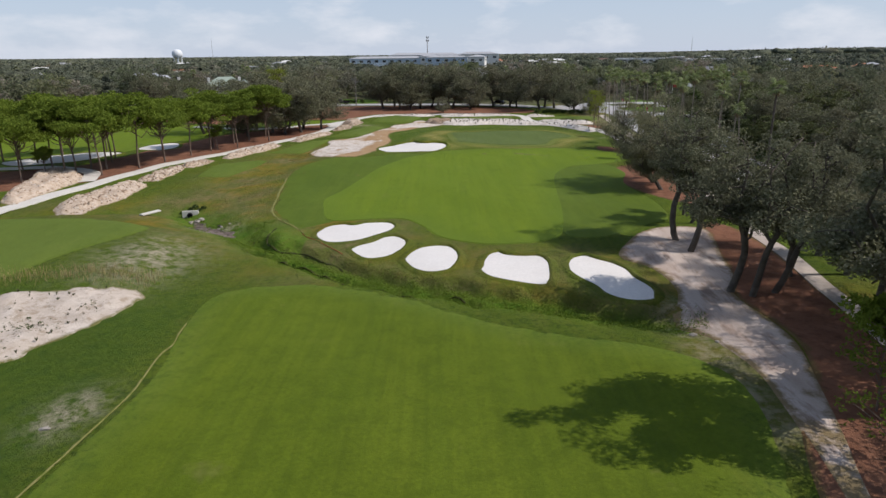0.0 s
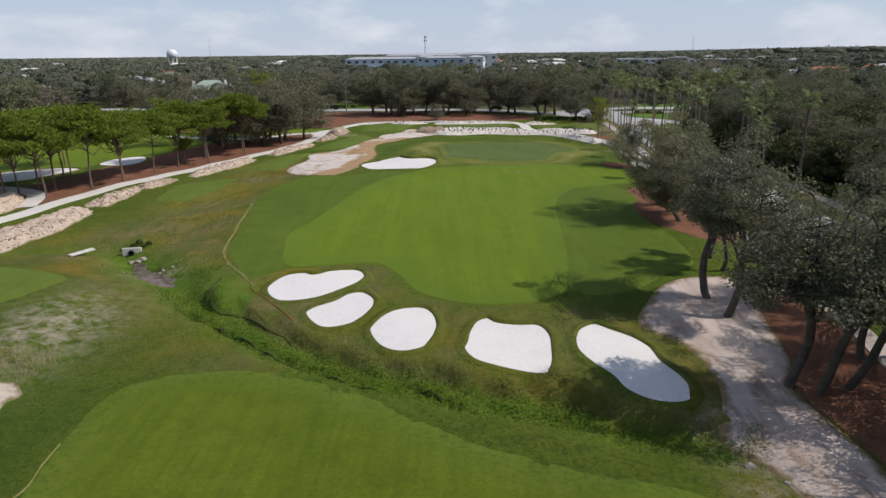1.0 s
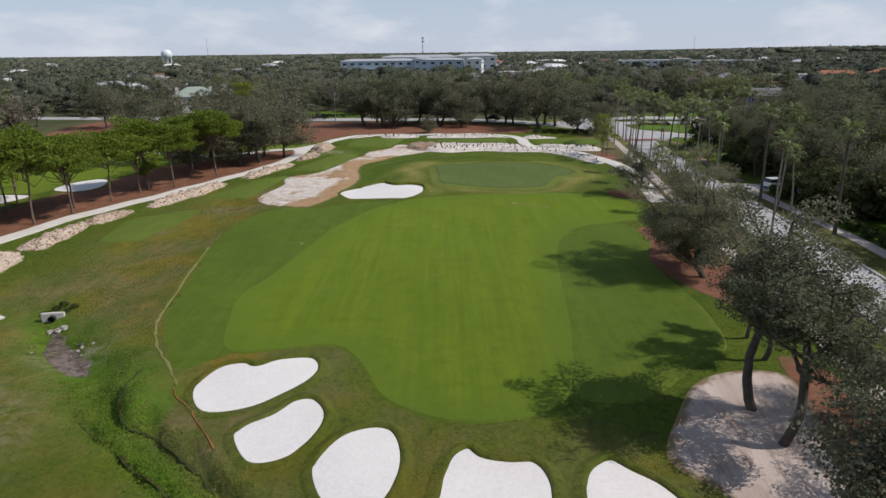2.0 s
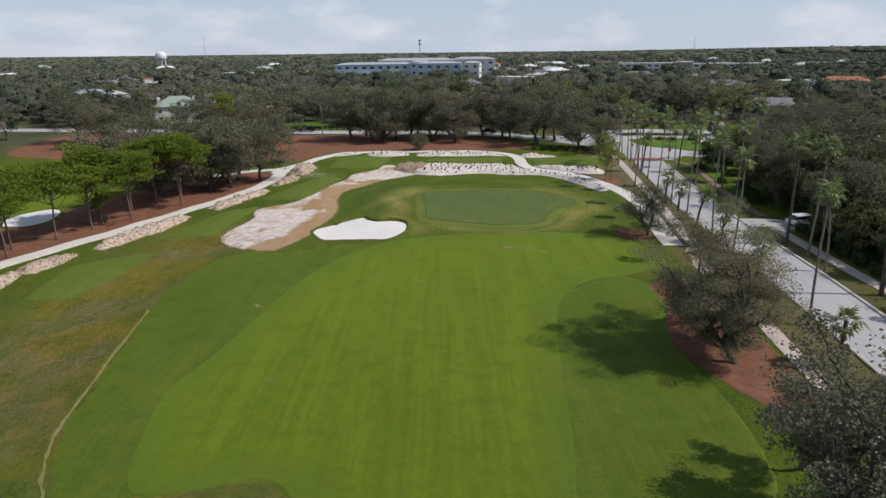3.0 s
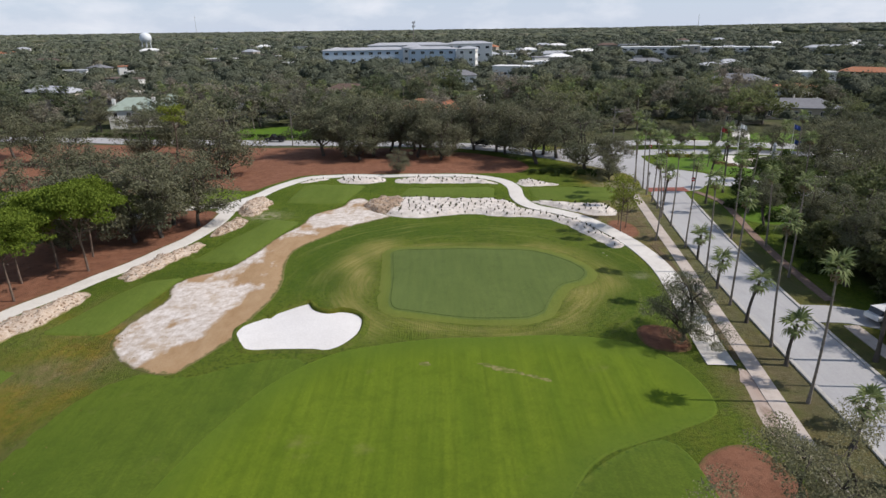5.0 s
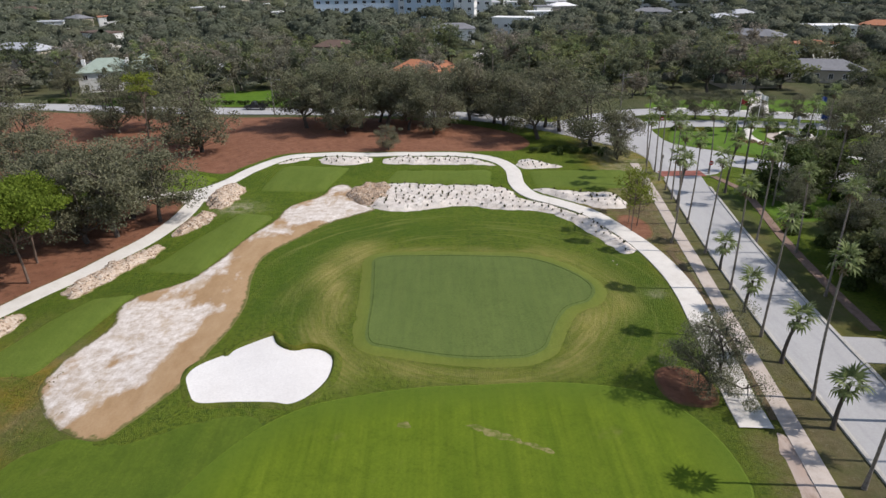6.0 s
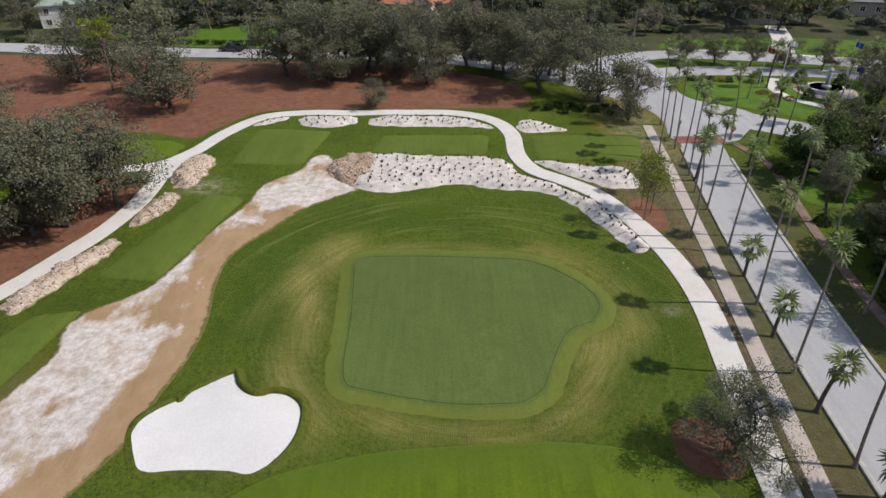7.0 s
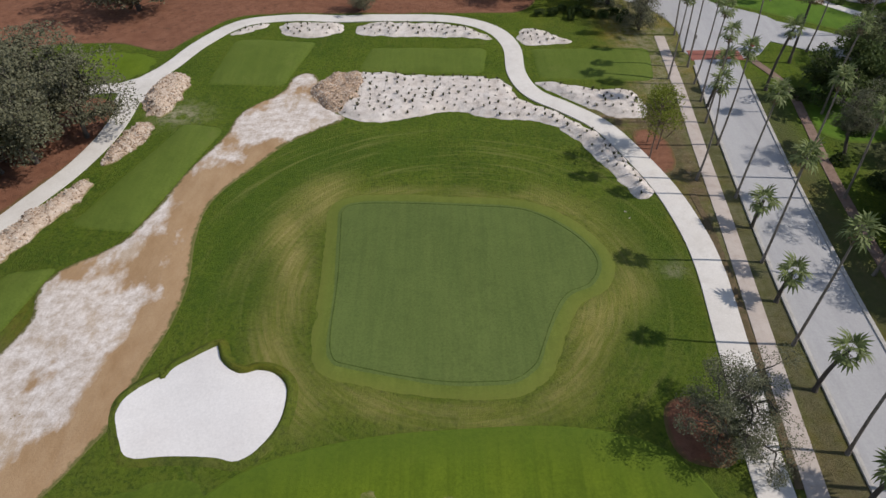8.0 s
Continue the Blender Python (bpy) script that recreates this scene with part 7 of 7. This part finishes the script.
def shrub(me, x, y, turn, s, label, group, name="shrub", dz=0.0):
    ob = new(name, me)
    ob.location, ob.rotation_euler, ob.scale = (x, y, z_at(x, y) + dz), (0, 0, turn), (s,) * 3
    return tagged(ob, label, name.replace("_", " "), group)


for x, y, s in ((69.5, 199.5, 1.0), (77.4, 199, 1.05), (83, 195.6, 1.1), (86.5, 190, 1.0), (74, 189, 0.9), (81, 184.5, 1.0)):
    shrub(BALL, x, y, x, s, "dark green clipped rounded shrub in the garden", "clipped shrubs", dz=0.1)
for k in range(7):
    shrub(YELLOW if k % 3 else LOOSE, 58.4 + k * 1.05, 201.6 - 0.25 * k, k, 0.9, "golden shrub in the garden island bed", "golden shrubs", dz=0.1)
for x, y in ((68, 193), (69.4, 191), (71.2, 189.4), (76.4, 193.4), (79, 190)):
    shrub(FLOWER, x, y, x * 2, 1.0, "low bed of reddish flowering plants", "flower beds", "flower_bed", 0.1)
for k in range(10):
    u = k / 9
    shrub(HEDGE, 51.2 - 1.4 * u, 112 - 30 * u + 0.3, radians(87), 1.0, "dark green clipped hedge along the sidewalk", "hedge", "hedge")
for k in range(16):
    shrub(HEDGE, -92 + k * 4.1, 240.6 - 0.45 * k, radians(-6), 0.9, "dark green clipped hedge along the main road", "main road hedge", "hedge")
for k in range(7):
    shrub(HEDGE, 28 + k * 1.9, 186 - k * 0.25 + (k % 2), k * 0.7, 0.8, "low dark green shrubs under the oaks", "shrubs by the tee", "shrub")


def fountain(x, y):
    e = empty("fountain", x, y, 0.2)
    tagged(e, "round pale stone fountain with a central column", "fountain")
    V, F = tube([(0, 0, -0.2), (0, 0, 0.55), (0, 0, 0.6), (0, 0, 0.6), (0, 0, 0.35)], [3.1, 3.1, 3.1, 2.7, 2.7], 28)
    part("basin", fast_mesh("basin", V, F, [M_PATH]), e)
    V, F = tube([(0, 0, 0.3), (0, 0, 0.45), (0, 0, 0.451)], [2.68, 2.68, 0.02], 28)
    part("water", fast_mesh("water", V, F, [M_WATER]), e)
    V, F = tube([(0, 0, 0.3), (0, 0, 0.9), (0, 0, 1.0), (0, 0, 3.4), (0, 0, 3.6), (0, 0, 4.2)], [0.9, 0.8, 0.42, 0.3, 0.5, 0.05], 10)
    part("column", fast_mesh("column", V, F, [M_ROOFPALE], smooth=False), e)
    V, F = tube([(0, 0, -0.19), (0, 0, -0.08), (0, 0, -0.079)], [5.2, 5.2, 0.05], 32)
    part("paved_ring", fast_mesh("paved_ring", V, F, [M_WALKWAY]), e)


fountain(79.6, 194)


def flagpole(x, y, h, cloth, label):
    e = empty("flagpole", x, y, 0.1)
    tagged(e, label, "flagpole", "flagpoles")
    V, F = tube([(0, 0, -0.1), (0, 0, h)], [0.07, 0.04], 8)
    part("pole", fast_mesh("pole", V, F, [M_TRIM]), e)
    bm = bmesh.new()
    bmesh.ops.create_grid(bm, x_segments=8, y_segments=3, size=0.5)
    for v in bm.verts:
        v.co = Vector(((v.co.x + 0.5) * 1.3 + 0.06, 0.12 * math.sin(v.co.x * 9), h - 0.7 + v.co.y * 0.9 - 0.5 * (v.co.x + 0.5)))
    part("flag", (bm, cloth), e)


flagpole(68.8, 196.4, 7.5, M_FLAGRED, "white flagpole with a hanging red flag")
flagpole(75.0, 201.0, 7.5, M_TRIM, "white flagpole with a hanging white flag")
flagpole(86.0, 199.4, 7.5, M_FLAGBLUE, "white flagpole with a hanging blue flag")
flagpole(80.8, 189.0, 6.0, M_FLAGBLUE, "white flagpole with a hanging blue flag")


def road_sign(x, y, face, turn):
    e = empty("road_sign", x, y, 0.05, radians(turn))
    tagged(e, "round red and white road sign on a post", "road sign", "road signs")
    V, F = tube([(0, 0, -0.2), (0, 0, 2.3)], [0.04, 0.04], 6)
    part("post", fast_mesh("post", V, F, [M_STEEL]), e)
    V, F = tube([(0, -0.05, 2.2), (0, -0.049, 2.2), (0, -0.07, 2.2), (0, -0.071, 2.2)], [0.01, 0.38, 0.38, 0.01], 16)
    part("face", fast_mesh("face", V, F, [face]), e)
    part("bar", (box_bm(-0.27, 0.27, -0.085, -0.072, 2.13, 2.27), M_TRIM), e)


road_sign(53.4, 170.2, M_SIGNRED, 10)
road_sign(56.0, 203.0, M_SIGNRED, 0)
e = empty("bollard_light", 45.4, 170.0)
tagged(e, "dark lamp post at the street corner", "street lamp")
V, F = tube([(0, 0, -0.2), (0, 0, 3.2), (0, 0, 3.3), (0, 0, 3.7), (0, 0, 3.8)], [0.07, 0.06, 0.2, 0.18, 0.02], 8)
part("post", fast_mesh("post", V, F, [M_POLE]), e)

for k, (x, y, s) in enumerate([(57, 112, 0.9), (70, 108, 1.1), (74, 140, 1.1), (80, 150, 1.1), (68, 96, 1.1), (52, 82, 0.7), (78, 120, 1.1), (66, 118, 0.9), (57, 96, 0.85), (54.6, 84, 0.85), (70, 152, 0.9), (76, 163, 0.9), (84, 186, 0.95), (92, 178, 1.0), (98, 184, 0.95), (72, 130, 1.0), (55, 74, 0.8), (64, 88, 0.95), (68, 168, 0.6), (88, 170, 0.9), (62, 72, 0.9), (96, 196, 0.9), (56, 62, 0.9), (46, 60, 0.7), (44.5, 46, 0.8), (42.5, 34, 0.8)]):
    tree("live_oak", OAKS[(k * 3 + 1) % 4], x, y, rng.uniform(0, 6.28), s, OAK_LABEL + " in the gardens", "garden oaks")
for k, x in enumerate((61, 66.5, 73, 79, 85.5, 92)):
    tree("live_oak", OAKS[k % 4], x, 213.6 - (x - 61) * 0.28, k, 0.55, "small rounded oak on the boulevard median", "median oaks")
ROUND = oak_meshes(33, 7.5, 4.9, 0.14, 9000, 0.2, 0.0, 0.2, 10, M_SHRUB)
DENSE = [oak_meshes(34, 7.6, 4.6, 0.12, 7500, 0.19, 0.2, 0.2, 10, M_GARDEN), oak_meshes(35, 8.2, 4.3, 0.14, 7500, 0.19, -0.2, 0.2, 10, M_GARDEN)]
for k, (x, y, s) in enumerate([(57.2, 131.4, 1.0), (57.4, 124.4, 0.95), (58.6, 138, 0.95), (53.0, 104, 0.8), (54.6, 98.4, 0.85), (52.6, 109, 0.75), (59, 119.4, 0.8), (60.4, 128, 0.8), (62, 126, 1.2), (63.4, 135, 1.25), (66, 119, 1.3), (60, 118, 0.9), (67, 142, 1.2), (61, 104, 1.1), (56.8, 90, 0.9), (60.5, 82, 1.1), (56.5, 76, 1.0), (66, 108, 1.2), (54.5, 68, 1.0), (71, 100, 1.3), (72, 122, 1.4), (73, 148, 1.2), (57.6, 110.6, 0.8), (58, 99, 0.8), (67, 164, 0.9), (70, 170, 0.8), (76, 156, 1.1)]):
    tree("garden_tree", DENSE[k % 2], x, y, rng.uniform(0, 6.28), s, "dense dark green leafy tree in the gardens", "garden trees")
for x, y, size in ((-93, 250, 0.8), (-80.5, 250.5, 0.72), (-71, 253, 0.8)):
    tree("live_oak", OAKS[0], x, y, x, size, OAK_LABEL + " before the white house", "oaks by the white house")
for x, y, m, size in ((54.6, 126, THIN[0], 0.95), (55.4, 135.5, THIN[1], 0.85), (54.8, 146.5, THIN[0], 0.75), (53.6, 112, THIN[1], 0.8)):
    tree("live_oak", m, x, y, y, size, OAK_LABEL + " in the gardens", "garden oaks")
tree("round_tree", ROUND, 60.5, 158.5, 0.5, 1.0, "dense dark green round-headed garden tree", "")
for k, (x, y, s) in enumerate([(56, 160, 0.9), (59, 152, 1.0), (54.5, 146, 0.8), (56.8, 142, 1.0), (55, 136, 0.9), (53.4, 131, 1.0), (57, 122, 1.1), (65, 164, 1.0), (68, 158, 1.1), (53, 101, 1.0), (56, 99, 1.0), (54, 79, 1.1), (51, 76, 1.0)]):
    shrub(LOOSE, x, y, k, s * 1.3, "loose green garden shrub", "garden shrubs")


# ---------------------------------------------------------------- small plants and stones
def tuft_mesh(seed, blades=16, h=0.5, spread=0.32, mat=None):
    r = np.random.default_rng(seed)
    V, F = [], []
    for k in range(blades):
        a, L, w = r.uniform(0, 6.28), h * r.uniform(0.6, 1.2), 0.045
        d, s = np.array([np.cos(a), np.sin(a)]), np.array([-np.sin(a), np.cos(a)])
        b, t = d * 0.05, d * spread * r.uniform(0.4, 1.2)
        m = (b + t) / 2
        o = len(V)
        V += [(*(b - s * w), -0.05), (*(b + s * w), -0.05), (*(m + s * w * 1.3), L * 0.75), (*t, L), (*(m - s * w * 1.3), L * 0.75)]
        F += [(o, o + 1, o + 2, o + 4), (o + 4, o + 2, o + 3, o + 3)]
    V = np.array(V)
    F4 = [f for f in F if len(set(f)) == 4]
    F3 = [f[:3] for f in F if len(set(f)) == 3]
    me = bpy.data.meshes.new("grass_clump")
    me.from_pydata([tuple(v) for v in V], [], [tuple(f) for f in F4 + F3])
    me.materials.append(mat or M_TUFT)
    return me


TUFTS = [tuft_mesh(1), tuft_mesh(2, 20, 0.42, 0.4), tuft_mesh(3, 13, 0.6, 0.3)]
tr = np.random.default_rng(15)
for bi, count in ((0, 175), (2, 34), (3, 22), (4, 44), (5, 8), (6, 16)):
    line = region(BANKS[bi][0], 9, 0.5)
    lift = BANKS[bi][2]
    lo, hi = line.min(0), line.max(0)
    Q = tr.uniform(lo, hi, (2500, 2))
    dist = signed(Q, line)
    Q, dist = Q[dist > 0.35], dist[dist > 0.35]
    chosen = []
    for q, dd in zip(Q, dist):
        if all((q[0] - c[0]) ** 2 + (q[1] - c[1]) ** 2 > 0.7 for c in chosen):
            chosen.append(q)
            z = z_at(*q) + 0.05 + lift * float(step01(dd, 0, 1.3))
            ob = new("grass_clump", TUFTS[len(chosen) % 3])
            ob.location, ob.rotation_euler, ob.scale = (q[0], q[1], z - 0.04), (0, 0, tr.uniform(0, 6.28)), (tr.uniform(0.42, 0.85) * tr.uniform(0.8, 1.1),) * 3
            tagged(ob, "small grey-green grass clump on pale sand", "grass clump", "clumps on the sand banks")
        if len(chosen) >= count:
            break


def weeds(name, P, size, mat, seed, label, lift=0.3, up=0.2):
    r = np.random.default_rng(seed)
    z = relief(P[:, 0], P[:, 1])
    C = np.stack([P[:, 0], P[:, 1], z + r.uniform(0, 1, len(P)) ** 1.6 * lift], 1)
    V, F = leaf_quads(C, size, r, up)
    tagged(new(name, fast_mesh(name, V, F, [mat])), label, "weeds", "", "stuff")


def along(line, n, half, seed, offset=0.0):
    r = np.random.default_rng(seed)
    i = r.integers(0, len(line) - 1, n)
    u = r.random((n, 1))
    p = line[i] * (1 - u) + line[i + 1] * u
    t = line[i + 1] - line[i]
    t /= np.linalg.norm(t, axis=1)[:, None]
    nrm = np.stack([-t[:, 1], t[:, 0]], 1)
    return p + nrm * (offset + r.normal(size=(n, 1)) * half)


def off_sand(P):
    keep = np.ones(len(P), bool)
    for line, _ in BUNKERS[:5]:
        keep &= signed(P, line, 6) < -0.9
    return P[keep]


weeds("ditch_weeds", off_sand(along(BANK_TOP, 15000, 0.85, 5, -1.8)), 0.055, M_DITCHWEED, 6, "lush green weeds along the ditch", 0.28, 0.7)
P = along(smooth_line([(-29, 71), (-25.6, 68.6), (-21.4, 66.4), (-18, 62), (-14.6, 58)]), 7000, 1.5, 25)
clump = np.array([noise.noise(Vector((x * 0.5, y * 0.5, 2.0))) for x, y in P])
weeds("ditch_weeds", P[clump > 0.05], 0.05, M_DITCHWEED, 26, "lush green weeds round the muddy pool", 0.2, 0.9)
P = off_sand(along(BANK_TOP, 2600, 0.35, 7, -0.3))
clump = np.array([noise.noise(Vector((x * 0.45, y * 0.45, 7.0))) for x, y in P])
weeds("bank_weeds", P[clump > 0.08], 0.055, M_BANKWEED, 8, "olive weedy growth on the ditch bank", 0.2, 0.6)
P = along(SWALE, 5200, 3.2, 9)
clump = np.array([noise.noise(Vector((x * 0.3, y * 0.3, 11.0))) for x, y in P])
weeds("dry_weeds", P[clump > 0.05], 0.07, M_DRYWEED, 10, "yellow and brown dry weeds in the swale", 0.2, 0.8)
P = along(smooth_line([(-36, 45), (-30, 45), (-26, 45.8), (-22, 45.6)]), 900, 0.8, 12)


def blades(name, P, h, mat, seed, label):
    """Thin upright grass blades, each a bent strip."""
    r = np.random.default_rng(seed)
    n = len(P)
    B = np.stack([P[:, 0], P[:, 1], relief(P[:, 0], P[:, 1])], 1)
    a = r.uniform(0, 6.28, n)
    s = np.stack([np.cos(a), np.sin(a), 0 * a], 1) * 0.012
    L = h * r.uniform(0.5, 1.2, (n, 1))
    T = B + np.concatenate([r.normal(size=(n, 2)) * 0.25 * L, L], 1)
    V = np.stack([B - s, B + s, T + s * 0.4, T - s * 0.4], 1).reshape(-1, 3)
    tagged(new(name, fast_mesh(name, V, np.arange(4 * n).reshape(n, 4), [mat])), label, "grass", "", "stuff")


sr = np.random.default_rng(71)
near_sand = region(BANKS[-1][0], 9, 0.5)
Q = sr.uniform((-34, 29), (-21, 45), (900, 2))
Q = Q[signed(Q, near_sand) > 0.3][:90]
for k, q in enumerate(Q):
    ob = new("grass_clump", TUFTS[k % 3])
    ob.location, ob.rotation_euler, ob.scale = (q[0], q[1], z_at(*q) + 0.25), (0, 0, sr.uniform(0, 6.28)), (sr.uniform(0.15, 0.42),) * 3
    tagged(ob, "small dry grass clump on the sandy slope", "grass clump", "clumps on the sandy slope")
Q = np.concatenate([np.array((-26.6, 37.0)) + sr.normal(size=(420, 2)) * (0.9, 0.6), np.array((-28.4, 34.4)) + sr.normal(size=(300, 2)) * (1.0, 0.7), np.array((-24.4, 40.4)) + sr.normal(size=(90, 2)) * (0.4, 0.3)])
weeds("sand_weeds", Q, 0.075, M_SHRUB, 72, "dark green weeds creeping on the sandy slope", 0.55, 0.5)
blades("straw_grass", P, 0.6, M_STRAW, 13, "tall dry straw-coloured grass on the ridge")


def rock(x, y, s, seed, label, group, flat=0.55, mat=None):
    r = np.random.default_rng(seed)
    bm = bmesh.new()
    bmesh.ops.create_icosphere(bm, subdivisions=2, radius=1.0)
    off = Vector(r.uniform(-9, 9, 3))
    for v in bm.verts:
        v.co *= 0.78 + 0.5 * noise.noise(v.co * 1.3 + off)
    me = bpy.data.meshes.new("rock")
    bm.to_mesh(me)
    bm.free()
    me.materials.append(mat or M_ROCK)
    ob = new("rock", me)
    ob.location, ob.scale, ob.rotation_euler = (x, y, z_at(x, y) + s * 0.15), (s, s * r.uniform(0.6, 1), s * flat), (0, 0, r.uniform(0, 6))
    tagged(ob, label, "rock", group)


for k in range(9):
    rock(-29.2 + tr.normal() * 0.7, 72.8 + tr.normal() * 0.35, tr.uniform(0.15, 0.4), 300 + k, "pale rounded stone at the ditch culvert", "culvert stones")
for k in range(26):
    rock(-25.8 + tr.normal() * 1.5, 68.0 + tr.normal() * 1.3, tr.uniform(0.12, 0.34), 330 + k, "grey stone in the muddy ditch bed", "ditch stones", 0.4, M_BARK if k % 2 else M_ROCK)
ob = new("stone_slab", bpy.data.meshes.new("stone_slab"))
bm = box_bm(-1.25, 1.25, -0.3, 0.3, -0.08, 0.06, 0.03)
bm.to_mesh(ob.data)
bm.free()
ob.data.materials.append(M_PATH)
ob.matrix_basis = pose(-33.9, 71.2, z_at(-33.9, 71.2) + 0.3, 3, 0, 62)
tagged(ob, "pale concrete slab laid across the ditch", "slab")
for x, y, s in ((-11.6, 27.9, 0.12), (5.9, 29.3, 0.12), (29.8, 138.2, 0.16), (30.0, 137.2, 0.14), (15.6, 36.6, 0.35), (16.4, 35.0, 0.2), (-18.9, 26.1, 0.3)):
    rock(x, y, s, int(400 + x * 7), "small pale stone lying on the grass", "stones on the grass", 0.4)


def culvert(x, y, turn):
    e = empty("culvert", x, y, z_at(x, y), radians(turn))
    tagged(e, "small white concrete culvert end in the ditch", "culvert")
    bm = box_bm(-0.95, 0.95, -0.14, 0.14, -0.25, 0.62, 0.04)
    part("headwall", (bm, M_PATH), e)
    V, F = tube([(0, -0.5, 0.14), (0, -0.15, 0.14), (0, -0.14, 0.14), (0, -0.45, 0.14)], [0.3, 0.3, 0.24, 0.24], 16)
    part("pipe", fast_mesh("pipe", V, F, [M_TYRE], smooth=True), e, "dark open pipe end")


culvert(-30.7, 74.6, 8)
for k in range(5):
    shrub(LOOSE, -32.0 + k * 0.62 + 0.25 * (k % 2), 75.9 + 0.5 * ((k * 7) % 3 - 1), k, 0.3 + 0.05 * (k % 3), "dark green low weeds by the culvert", "culvert shrubs")
